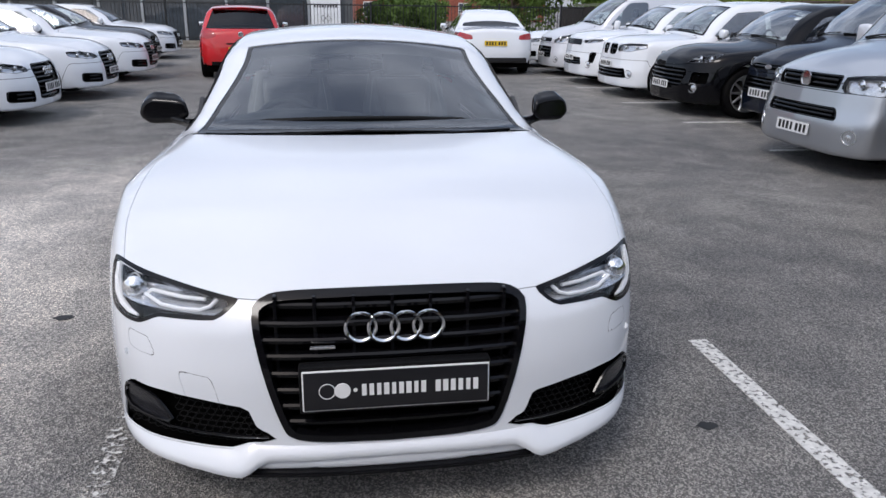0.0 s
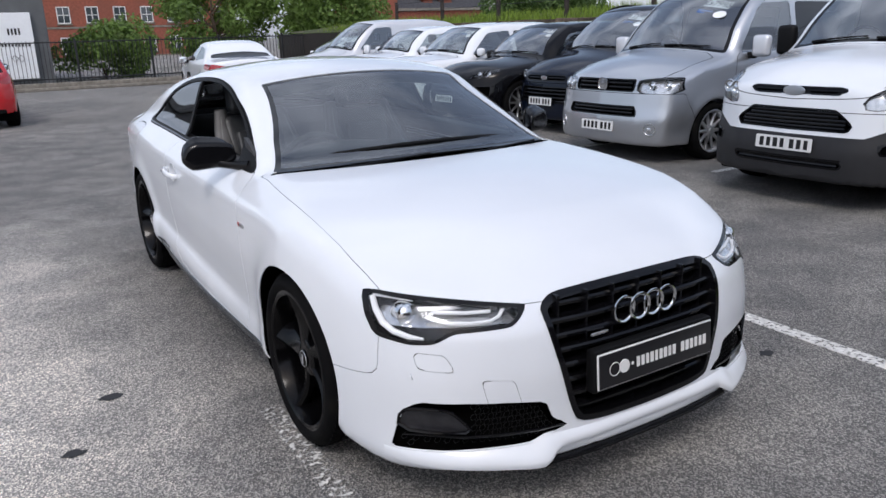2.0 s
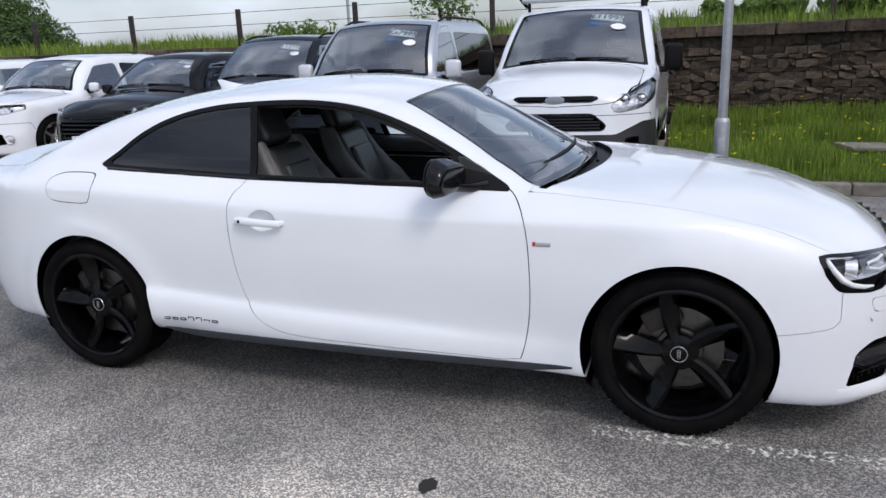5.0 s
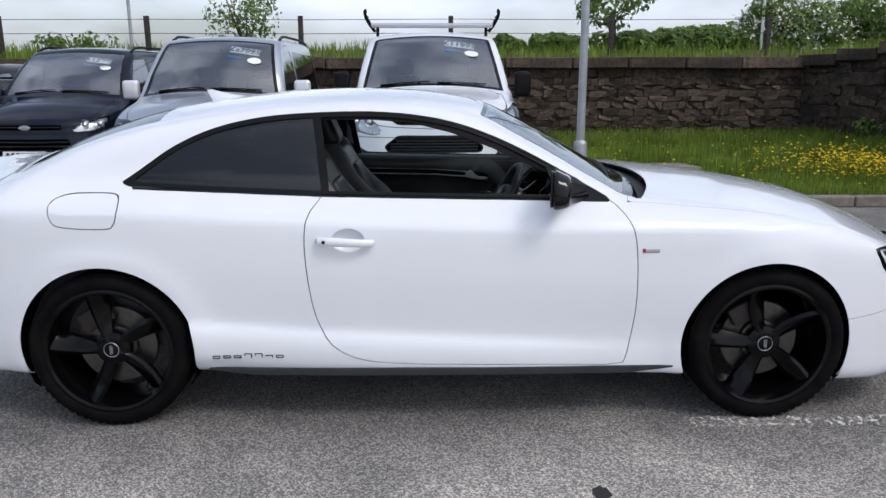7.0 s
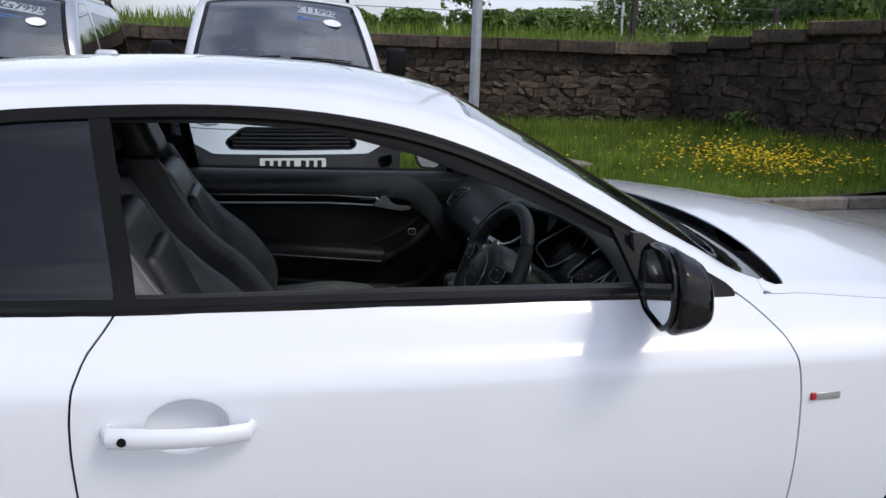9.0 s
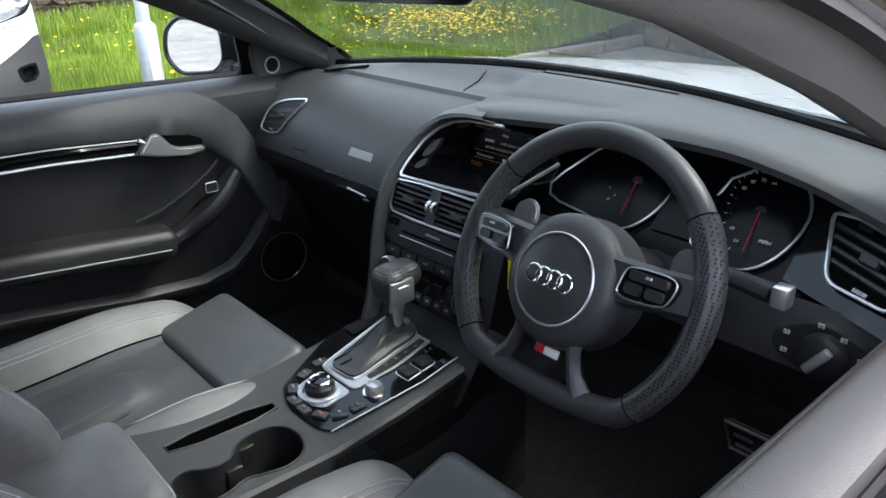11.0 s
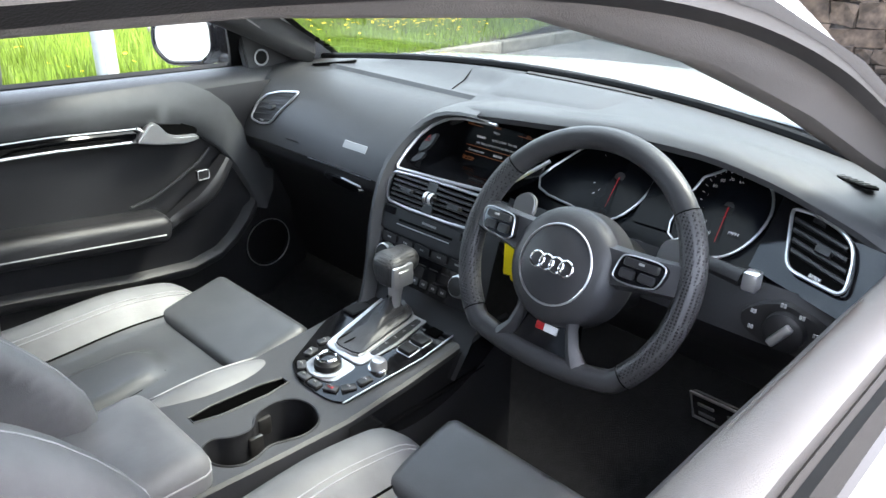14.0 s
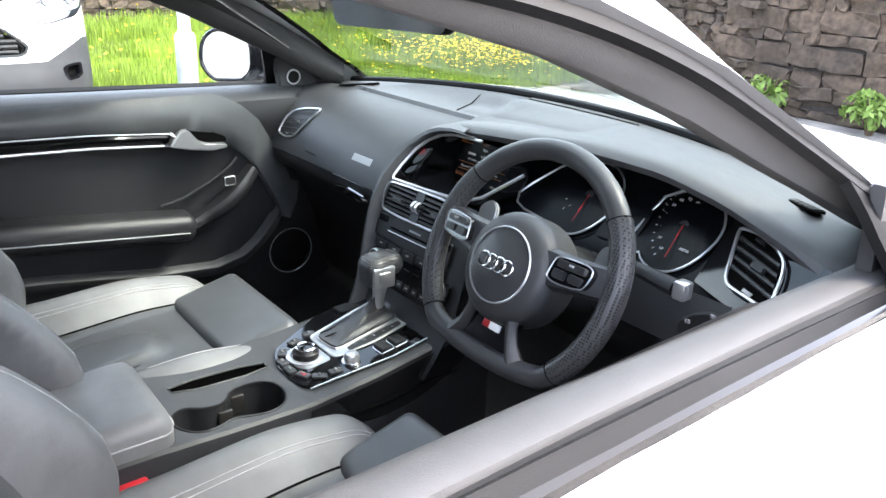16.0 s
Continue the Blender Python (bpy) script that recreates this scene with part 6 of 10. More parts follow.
    for u in np.linspace(0, 1, 14):
        y, z = 0.985 + 0.172 * u, 0.757 - 0.130 * u - 0.018 * math.sin(math.pi * u)
        o = 0.026 + 0.020 * math.sin(math.pi * min(1, u * 1.2 + 0.1))
        w = 0.010 + 0.004 * math.sin(math.pi * u)
        rows.append([ds(y - w * 1.4, z - w * 1.6, 0.0), ds(y - w * 0.9, z - w * 1.1, o - 0.008), ds(y - w * 0.4, z - w * 0.5, o), ds(y + w * 0.4, z + w * 0.5, o), ds(y + w * 0.8, z + w, o - 0.006), ds(y + w, z + w * 1.2, 0.0)])
    sheet(bm, rows)
    bmesh.ops.recalc_face_normals(bm, faces=bm.faces)
    part("grab", bm, "door_lower", dp, "slanting soft grab rail")
    bm = bmesh.new()
    tube(bm, [ds(y, z, 0.004) for y, z in ((1.225, 0.690), (1.17, 0.702), (1.10, 0.735), (1.05, 0.765), (1.025, 0.790))], 0.004, 6)
    part("bezel_edge", bm, "door_lower", dp)
    bm = bmesh.new()
    box(bm, (sgn * 0.676, 1.040, 0.724), (sgn * 0.690, 1.068, 0.746), 0.003)
    switch = part("window_switch", bm, "cabin_plastic", dp)
    ribbon("switch_rim", rect(1.040, 0.724, 1.068, 0.746, 0.004), lambda u, v, out=0.0: (sgn * (0.676 - out), u, v), 0.0013, "satin", switch, out=0.001)
    # speaker
    bm = bmesh.new()
    lathe(bm, [(0.066, 0.0), (0.066, 0.004), (0.060, 0.005), (0.058, 0.002), (0.0004, 0.006)], 36, m=Matrix.Translation((sgn * 0.722, 0.870, 0.495)) @ Matrix.Rotation(radians(-90 * sgn), 4, 'Y'))
    part("speaker_grille", bm, "plastic", dp)
    bm = bmesh.new()
    tube(bm, [(sgn * 0.716, 0.870 + 0.065 * math.cos(i * math.pi / 20), 0.495 + 0.065 * math.sin(i * math.pi / 20)) for i in range(40)], 0.0016, 5, closed=True)
    part("speaker_ring", bm, "satin", dp)
    # rounded lower lip of the door lining
    lip = [(0.935, 0.760), (0.912, 0.715), (0.905, 0.670), (0.915, 0.625), (0.940, 0.585), (0.975, 0.545), (1.015, 0.515), (1.09, 0.497), (1.25, 0.510), (1.47, 0.545), (1.92, 0.60)]
    bm = bmesh.new()
    rows = []
    for k, (y, z) in enumerate(lip):
        a, b = Vector(lip[max(k - 1, 0)]), Vector(lip[min(k + 1, len(lip) - 1)])
        nrm = Vector((-(b - a).y, (b - a).x)).normalized() * -1
        rows.append([ds(y - nrm.x * w, z - nrm.y * w, o) for w, o in ((0.012, -0.014), (0.006, 0.006), (0.0, 0.012), (-0.010, 0.010), (-0.022, 0.0), (-0.05, -0.03))])
    sheet(bm, rows)
    bmesh.ops.recalc_face_normals(bm, faces=bm.faces)
    part("pocket_edge", bm, "softdash", dp, "rounded lower lip of the door lining")
    # tweeter triangle
    bm = bmesh.new()
    slab(bm, [(0.70, 0.940), (0.875, 0.940), (0.897, 1.062), (0.872, 1.060), (0.80, 1.022), (0.72, 0.965)], 0.02, bev=0.004)
    bmesh.ops.transform(bm, matrix=Matrix(((0, 0, -sgn, sgn * 0.755), (1, 0, 0, 0), (0, 1, 0, 0), (0, 0, 0, 1))), verts=bm.verts)
    bmesh.ops.recalc_face_normals(bm, faces=bm.faces)
    part("mirror_cover", bm, "softdash", dp)
    bm = bmesh.new()
    tm = Matrix.Translation((sgn * 0.733, 0.838, 0.974)) @ Matrix.Rotation(radians(-90 * sgn), 4, 'Y')
    lathe(bm, [(0.020, 0.0), (0.020, 0.003), (0.017, 0.003), (0.016, 0.001)], 28, m=tm)
    part("tweeter_ring", bm, "satin", dp)
    bm = bmesh.new()
    lathe(bm, [(0.016, 0.001), (0.0003, 0.002)], 28, m=tm)
    part("tweeter", bm, "plastic", dp)

# dashboard
dash = empty("dashboard")
dash.parent = coupe
dash["label"] = "black soft-touch dashboard with chrome-rimmed vents, screen and dials"
ridge = curve((-0.735, 0.935), (-0.70, 0.943), (-0.66, 0.955), (-0.60, 0.972), (-0.52, 0.993), (-0.42, 1.008), (-0.30, 1.010), (-0.15, 0.998), (-0.02, 0.986), (0.06, 0.974), (0.10, 0.952), (0.125, 0.92))
ridge_y = curve((-0.735, 0.90), (-0.70, 0.885), (-0.64, 0.868), (-0.55, 0.862), (-0.40, 0.866), (-0.2, 0.872), (0.0, 0.872), (0.06, 0.878), (0.10, 0.90), (0.125, 0.94))
pface = curve((0.70, 0.78), (0.74, 0.88), (0.765, 0.918), (0.80, 0.928), (0.85, 0.914), (0.90, 0.882), (0.93, 0.850), (0.955, 0.80), (0.965, 0.72))


def pas(x, z, out=0.0):
    return (x, float(pface(z)) + out - 0.05 * max(0, x - 0.60) ** 1 * 0.3, z)


def foot(x):
    return 0.562 + 0.24 * x * x, 0.999 - 0.085 * x * x


bm = bmesh.new()
rows = []
for x in np.linspace(0.10, 0.735, 24):
    fy, fz = foot(x)
    end = 0.55 * max(0, x - 0.62)
    row = [(x, fy - 0.03, fz - 0.02), (x, fy + 0.03, fz + 0.004), (x, max(0.66, fy + 0.05), min(0.976, fz) - end * 0.1), (x, 0.74, min(0.970, fz) - end * 0.12)]
    row += [(x, float(pface(z)), z - end * 0.06) for z in (0.962, 0.955, 0.94, 0.92, 0.90, 0.88, 0.86, 0.84, 0.82, 0.808)]
    rows.append(row)
sheet(bm, rows)
part("passenger_dash", bm, "softdash", dash)
bm = bmesh.new()
rows = []
for x in np.linspace(0.12, 0.735, 20):
    rows.append([(x, float(pface(0.805)) - 0.004, 0.804), (x, float(pface(0.79)) - 0.002, 0.79), (x, float(pface(0.77)) - 0.004, 0.772), (x, 0.86, 0.73), (x, 0.80, 0.60), (x, 0.74, 0.42)])
sheet(bm, rows)
part("glovebox", bm, "cabin_plastic", dash, "black glovebox lid")
plaque("glovebox_catch", [tuple(p) for p in rounded([(0.245, 0.775), (0.30, 0.790), (0.385, 0.788), (0.37, 0.772), (0.27, 0.762)], 2)], pas, 0.008, "piano", dash, bev=0.1, d0=-0.002)
ribbon("catch_line", [(0.25, 0.787), (0.31, 0.792)], pas, 0.002, "satin", dash, closed=False, out=0.006)
plaque("airbag_label", [(0.255, 0.852), (0.328, 0.852), (0.326, 0.866), (0.253, 0.866)], pas, 0.0015, "mark", dash, "small bright label")
bars(dash, "dash_script", 0.05, 0.004, 6, pose(0.50, float(pface(0.83)) + 0.001, 0.83, 12), "cabin_plastic")
# driver side top, out to the ridge
bm = bmesh.new()
rows = []
for x in np.linspace(-0.735, 0.11, 34):
    fy, fz = foot(x)
    ry, rz = float(ridge_y(x)), float(ridge(x))
    rows.append([(x, fy - 0.03, fz - 0.02), (x, fy + 0.01, fz + 0.002), (x, fy + 0.07, fz - 0.001), (x, 0.74, min(0.972, fz) + 0.6 * max(0, rz - 0.975)), (x, ry - 0.08, rz + 0.0), (x, ry - 0.03, rz + 0.003), (x, ry - 0.008, rz - 0.001), (x, ry, rz - 0.010), (x, ry - 0.004, rz - 0.020), (x, ry - 0.05, rz - 0.030), (x, 0.760, rz - 0.034)])
sheet(bm, rows)
part("cockpit_hood", bm, "softdash", dash)
# left flank of the centre stack
bm = bmesh.new()
st = curve((0.56, 1.075), (0.60, 1.045), (0.64, 1.02), (0.70, 0.995), (0.76, 0.980), (0.80, 0.968), (0.85, 0.950), (0.90, 0.915), (0.955, 0.870))


def stk(x, z, out=0.0):
    return (x, float(st(z)) + out * 0.94, z + out * 0.33)


rows = []
for k, (x, z) in enumerate([(-0.03, 0.976), (0.01, 0.975), (0.045, 0.970), (0.075, 0.961), (0.100, 0.946), (0.118, 0.926), (0.130, 0.900), (0.137, 0.87), (0.140, 0.83), (0.140, 0.79), (0.136, 0.74), (0.128, 0.69), (0.118, 0.65), (0.108, 0.61)]):
    y = float(st(z)) + 0.022
    rows.append([(x + 0.035, y - 0.10, z + 0.004), (x + 0.020, y - 0.03, z + 0.006), (x + 0.008, y - 0.004, z + 0.004), (x - 0.002, y, z), (x - 0.010, y - 0.008, z - 0.004), (x - 0.014, y - 0.05, z - 0.006)])
sheet(bm, rows)
part("stack_rim", bm, "softdash", dash, "raised soft rim round the centre stack")
bm = bmesh.new()
sheet(bm, [[stk(x, 0.57 + (0.864 - 0.57) * u, -0.004) for x in np.linspace(-0.15, 0.13, 15)] for u in np.linspace(0, 1, 14)])
part("stack_face", bm, "cabin_plastic", dash)
# screen bay: gloss black with chrome edge
bay = [tuple(p) for p in rounded([(0.118, 0.868), (0.112, 0.905), (0.090, 0.936), (0.060, 0.955), (0.02, 0.962), (-0.10, 0.966), (-0.145, 0.962), (-0.150, 0.880), (-0.10, 0.868)], 2)]
def deep(x, z, out=0.0):
    """The recessed plane of the display."""
    return (x, 0.826 + 0.20 * (0.95 - z) * 0.9 + out * 0.98, z + out * 0.15)


bm = bmesh.new()
sheet(bm, [[stk(u, v, 0.003), stk(u * 0.985 - 0.0003, v - 0.002, -0.004), deep(u * 0.96 - 0.002, 0.905 + (v - 0.905) * 0.97, 0.0)] for u, v in bay], closed_u=True)
part("screen_bay", bm, "piano", dash, "deep gloss black bay round the display")
plaque("bay_back", [(u * 0.97, 0.905 + (v - 0.905) * 0.98) for u, v in bay], deep, 0.001, "piano", dash)
ribbon("chrome_edge", [(-0.06, 0.966), (0.02, 0.963), (0.058, 0.955), (0.084, 0.942), (0.104, 0.920), (0.116, 0.890), (0.121, 0.868), (0.116, 0.862), (0.0, 0.866), (-0.09, 0.870), (-0.13, 0.885), (-0.19, 0.935)], stk, 0.0032, "satin", dash, closed=False, out=0.006)
scr = plaque("display", rect(-0.118, 0.866, 0.058, 0.955, 0.003), deep, 0.004, "screen", dash, "dark colour display with a media menu")


def flat_on(surf, u, v, out, w=0.001):
    """Pose of flat lettering at (u, v) on a surface, reading along -x as the driver sees it."""
    p = Vector(surf(u, v, out))
    ux = (Vector(surf(u - w, v, out)) - p).normalized()
    uy = (Vector(surf(u, v + w, out)) - p).normalized()
    n = ux.cross(uy).normalized()
    m = Matrix((ux, n.cross(ux), n)).transposed().to_4x4()
    m.translation = p
    return m


for words, u, v, size, mk, al in (("Copy", 0.026, 0.942, 0.0062, "amber", 'LEFT'), ("Media", -0.036, 0.943, 0.0066, "amber", 'CENTER'), ("Source", -0.110, 0.942, 0.0062, "amber", 'RIGHT'), ("Note", -0.036, 0.934, 0.0060, "glyph", 'CENTER'), ("audio player has not", -0.054, 0.9225, 0.0062, "glyph", 'CENTER'), ("yet been connected to the system.", -0.042, 0.913, 0.0062, "glyph", 'CENTER'), ("Connect new", 0.016, 0.899, 0.0062, "glyph", 'LEFT'), ("audio", -0.062, 0.899, 0.0062, "glyph", 'LEFT'), ("Functions", 0.026, 0.886, 0.0062, "amber", 'LEFT'), ("10:48", -0.062, 0.8785, 0.0058, "glyph", 'LEFT')):
    text(words, size * 1.18, flat_on(deep, u * 1.18 + 0.018, 0.911 + (v - 0.911) * 1.15, 0.0055), mk, scr, al, "screen_text")
for u0, u1, v in ((0.026, -0.006, 0.9385), (-0.078, -0.110, 0.9385), (0.022, -0.110, 0.9055), (0.022, -0.110, 0.8935), (0.026, 0.004, 0.8822)):
    ribbon("screen_line", [(u0 * 1.18 + 0.018, 0.911 + (v - 0.911) * 1.15), (u1 * 1.18 + 0.018, 0.911 + (v - 0.911) * 1.15)], deep, 0.0005, "amber", scr, closed=False, out=0.0045)
bars(scr, "screen_word", 0.022, 0.004, 4, flat_on(deep, 0.011, 0.924, 0.0055) @ Matrix.Rotation(radians(90), 4, 'X'), "glyph")
bars(scr, "screen_word", 0.022, 0.004, 4, flat_on(deep, -0.035, 0.897, 0.0055) @ Matrix.Rotation(radians(90), 4, 'X'), "glyph")
plaque("hazard_switch", [tuple(p) for p in rounded([(0.062, 0.935), (0.090, 0.915), (0.092, 0.892), (0.066, 0.905)], 1)], stk, 0.006, "cabin_plastic", dash, bev=0.1)
ribbon("hazard_mark", [(0.078, 0.925), (0.072, 0.917), (0.084, 0.915)], stk, 0.0007, "redmark", dash, out=0.007)
plaque("stack_key", [tuple(p) for p in rounded([(0.070, 0.900), (0.094, 0.888), (0.096, 0.876), (0.072, 0.884)], 1)], stk, 0.006, "cabin_plastic", dash, bev=0.1)


def air_vent(outline, surf, slats, z0, z1, u0, u1, name="air_vent", lean=0.0):
    v = empty(name)
    v.parent = dash
    # flat near-black plate: the shade inside the vent put in as colour
    plaque("vent_well", outline, surf, 0.0005, "gap", v, d0=-0.002)
    ribbon("vent_rim", outline, surf, 0.0027, "satin", v, out=0.004)
    f = inside(outline)
    for z in np.linspace(z0, z1, slats):
        pts = [(u, z + lean * (u - u0)) for u in np.linspace(u0, u1, 24)]
        ok = f(np.array([p[0] for p in pts]), np.array([p[1] for p in pts])) < -0.003
        pts = [p for p, k in zip(pts, ok) if k]
        if len(pts) < 2:
            continue
        bm = bmesh.new()
        rows = [[surf(u, w + 0.0028, 0.0), surf(u, w + 0.001, 0.004), surf(u, w - 0.002, 0.004), surf(u, w - 0.003, 0.0)] for u, w in pts]
        sheet(bm, rows)
        part("slat", bm, "cabin_plastic", v)
    cu, cz = sum(p[0] for p in outline) / len(outline), sum(p[1] for p in outline) / len(outline)
    plaque("slider", rect(cu - 0.013, cz - 0.004, cu + 0.013, cz + 0.004, 0.002), surf, 0.008, "cabin_plastic", v, bev=0.15, d0=0.003)
    return v


stack_vent = [tuple(p) for p in rounded([(0.128, 0.850), (0.128, 0.812), (0.112, 0.800), (-0.085, 0.803), (-0.095, 0.815), (-0.095, 0.858), (-0.085, 0.862), (0.115, 0.858)], 1)]
v = air_vent(stack_vent, stk, 6, 0.809, 0.852, -0.095, 0.128)
plaque("vent_bridge", rect(0.006, 0.803, 0.030, 0.859, 0.002), stk, 0.006, "cabin_plastic", v, bev=0.02)
for u in (0.012, 0.024):
    bm = bmesh.new()
    p = Vector(stk(u, 0.831, 0.004))
    lathe(bm, [(0.010, -0.0035), (0.0115, -0.0025), (0.0115, 0.0025), (0.010, 0.0035)], 24, m=Matrix.Translation(p) @ Matrix.Rotation(radians(90), 4, 'Y'))
    part("thumb_wheel", bm, "satin", v)
for uu in (0.075, -0.045):
    plaque("slider", rect(uu - 0.016, 0.828, uu + 0.016, 0.836, 0.002), stk, 0.009, "cabin_plastic", v, bev=0.15, d0=0.003)
# player, key rows, climate panel
plaque("player_face", rect(-0.105, 0.752, 0.128, 0.796, 0.004), stk, 0.003, "cabin_plastic", dash, bev=0.01)
ribbon("player_slot", [(0.080, 0.776), (-0.055, 0.778)], stk, 0.0022, "gap", dash, closed=False, out=0.003)
ribbon("player_line", [(0.085, 0.768), (-0.050, 0.770)], stk, 0.0011, "satin", dash, closed=False, out=0.004)
bars(dash, "player_script", 0.036, 0.0035, 9, flat_on(stk, 0.005, 0.786, 0.004) @ Matrix.Rotation(radians(90), 4, 'X'), "mark")
for u0, u1 in ((0.094, 0.122), (-0.072, -0.100)):
    plaque("player_key", rect(min(u0, u1), 0.781, max(u0, u1), 0.794, 0.002), stk, 0.004, "piano", dash, bev=0.08, d0=0.002)
for k in range(5):
    u = 0.118 - k * 0.044
    plaque("row_key", rect(u - 0.040, 0.732, u, 0.747, 0.002), stk, 0.004, "cabin_plastic", dash, bev=0.06)
    bars(dash, "key_mark", 0.010, 0.003, 3, flat_on(stk, u - 0.020, 0.7395, 0.0045) @ Matrix.Rotation(radians(90), 4, 'X'), "mark")
plaque("climate_face", rect(-0.125, 0.668, 0.122, 0.727, 0.006), stk, 0.003, "piano", dash, bev=0.01)
for u in (0.095, -0.098):
    kn = empty("climate_knob")
    kn.parent = dash
    p = Vector(stk(u, 0.708, 0.004))
    m = Matrix.Translation(p) @ Matrix.Rotation(radians(-72), 4, 'X')
    for prof, mk, nm in (([(0.021, 0.0), (0.021, 0.006), (0.0195, 0.014), (0.017, 0.016)], "satin", "ring"), ([(0.017, 0.0155), (0.0004, 0.017)], "cabin_plastic", "cap")):
        bm = bmesh.new()
        lathe(bm, prof, 32, m=m)
        part(nm, bm, mk, kn)
for k in range(6):
    u = 0.060 - k * 0.024
    plaque("climate_key", rect(u - 0.010, 0.676, u + 0.010, 0.690, 0.002), stk, 0.005, "cabin_plastic", dash, bev=0.1)
    bars(dash, "key_mark", 0.008, 0.0035, 2, flat_on(stk, u, 0.683, 0.0055) @ Matrix.Rotation(radians(90), 4, 'X'), "mark")
for k in range(4):
    plaque("climate_key", rect(0.02 - k * 0.03, 0.700, 0.045 - k * 0.03, 0.716, 0.002), stk, 0.004, "cabin_plastic", dash, bev=0.1)
# near-black sheet below the stack, the footwell's shade put in as a surface
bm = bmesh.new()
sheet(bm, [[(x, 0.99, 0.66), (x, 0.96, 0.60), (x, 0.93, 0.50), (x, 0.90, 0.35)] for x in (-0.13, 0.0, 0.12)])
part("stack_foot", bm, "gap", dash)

# instrument cluster
gc = curve((0.82, 0.905), (0.84, 0.890), (0.87, 0.862), (0.92, 0.800), (0.965, 0.775), (1.0, 0.77))


def clu(x, z, out=0.0):
    return (x, float(gc(z)) + 0.8 * out, z + 0.6 * out)


bm = bmesh.new()
sheet(bm, [[clu(x, 0.80 + (min(0.965, float(ridge(x)) - 0.036) - 0.80) * u, -0.002) for x in np.linspace(-0.70, -0.10, 16)] for u in np.linspace(0, 1, 9)])
part("cluster_face", bm, "screen", dash)


def dial(cx, cz, r, drop, marks, labels, needle, start, sweep):
    g = empty("dial")
    g.parent = dash
    ring = [(cx + r * math.cos(a), cz + 0.95 * r * math.sin(a)) for a in np.linspace(radians(drop[0]), radians(drop[1]), 26)] + list(drop[2])
    plaque("dial_face", [tuple(p) for p in ring], clu, 0.002, "screen", g)
    ribbon("dial_ring", ring, clu, 0.0021, "satin", g, out=0.006)

    def polar(deg, k):
        a = radians(deg)
        return cx - k * r * math.cos(a) + 0.35 * k * r * math.sin(a), cz + k * r * math.sin(a)
    for k in range(marks):
        a = start - sweep * k / (marks - 1)
        ribbon("tick", [polar(a, 0.74), polar(a, 0.80)], clu, 0.0005, "glyph", g, closed=False, out=0.010)
    for i, w in enumerate(labels):
        text(w, 0.0068, flat_on(clu, *polar(start - sweep * i / (len(labels) - 1), 0.60), 0.010), "glyph", g, 'CENTER', "numeral")
    bm = bmesh.new()
    tube(bm, [clu(cx, cz, 0.013), clu(*polar(needle, 0.66), 0.012)], [0.0010, 0.0005], 5)
    part("needle", bm, "redmark", g)
    bm = bmesh.new()
    p = Vector(clu(cx, cz, 0.006))
    lathe(bm, [(0.0095, 0.0), (0.0095, 0.006), (0.008, 0.007), (0.0003, 0.007)], 20, m=Matrix.Translation(p) @ Matrix.Rotation(radians(-52), 4, 'X'))
    part("hub", bm, "cabin_plastic", g)
    return g


dial(-0.280, 0.908, 0.056, (80, 285, ((-0.225, 0.862), (-0.176, 0.866), (-0.152, 0.872), (-0.141, 0.884), (-0.150, 0.900), (-0.185, 0.934), (-0.222, 0.957))), 10, ["1", "2", "3", "4"], 262, 215, 155)
gr = dial(-0.466, 0.908, 0.058, (48, 312, ((-0.415, 0.860), (-0.402, 0.866), (-0.396, 0.879), (-0.398, 0.908), (-0.408, 0.938))), 15, ["10", "20", "30", "40", "50", "60", "70", "80"], 262, 238, 168)
text("MPH", 0.008, flat_on(clu, -0.492, 0.884, 0.010), "glyph", gr, 'CENTER', "numeral")
plaque("driver_display", rect(-0.405, 0.868, -0.335, 0.945, 0.004), clu, 0.002, "screen", dash)
vent_r = [tuple(p) for p in fillet([(-0.553, 0.936), (-0.591, 0.940), (-0.630, 0.936), (-0.652, 0.928), (-0.662, 0.912), (-0.668, 0.886), (-0.660, 0.880), (-0.592, 0.878), (-0.580, 0.884)], 0.008)]


def rv(x, z, out=0.0):
    return (x, 0.864 + (0.90 - z) * 1.0 - 0.50 * (x + 0.58) + out * 0.65, z + out * 0.65)


bm = bmesh.new()
sheet(bm, [[rv(x, z, -0.004) for x in np.linspace(-0.715, -0.53, 8)] for z in np.linspace(0.862, 0.945, 8)])
part("end_panel", bm, "piano", dash)
air_vent(vent_r, rv, 5, 0.893, 0.932, -0.668, -0.553, lean=0.05)
bars(dash, "vent_mark", 0.020, 0.005, 5, flat_on(rv, -0.625, 0.8835, 0.004) @ Matrix.Rotation(radians(90), 4, 'X'), "mark")
vent_l = [tuple(p) for p in fillet([(0.672, 0.848), (0.668, 0.885), (0.650, 0.904), (0.610, 0.915), (0.545, 0.924), (0.548, 0.912), (0.572, 0.880), (0.590, 0.852), (0.630, 0.844)], 0.010)]
air_vent(vent_l, pas, 5, 0.862, 0.912, 0.545, 0.672, lean=-0.12)
bars(dash, "vent_mark", 0.014, 0.004, 3, pose(0.625, float(pface(0.852)) + 0.003, 0.853, 0, 0, 180), "mark")
# lower driver trim, light switch, stalks, pedals
bm = bmesh.new()
sheet(bm, [[(x, 0.915, 0.862), (x, 0.935, 0.83), (x, 0.945, 0.79), (x, 0.92, 0.75), (x, 0.85, 0.70), (x, 0.78, 0.62)] for x in np.linspace(-0.73, -0.13, 12)])
part("knee_panel", bm, "door_lower", dash)


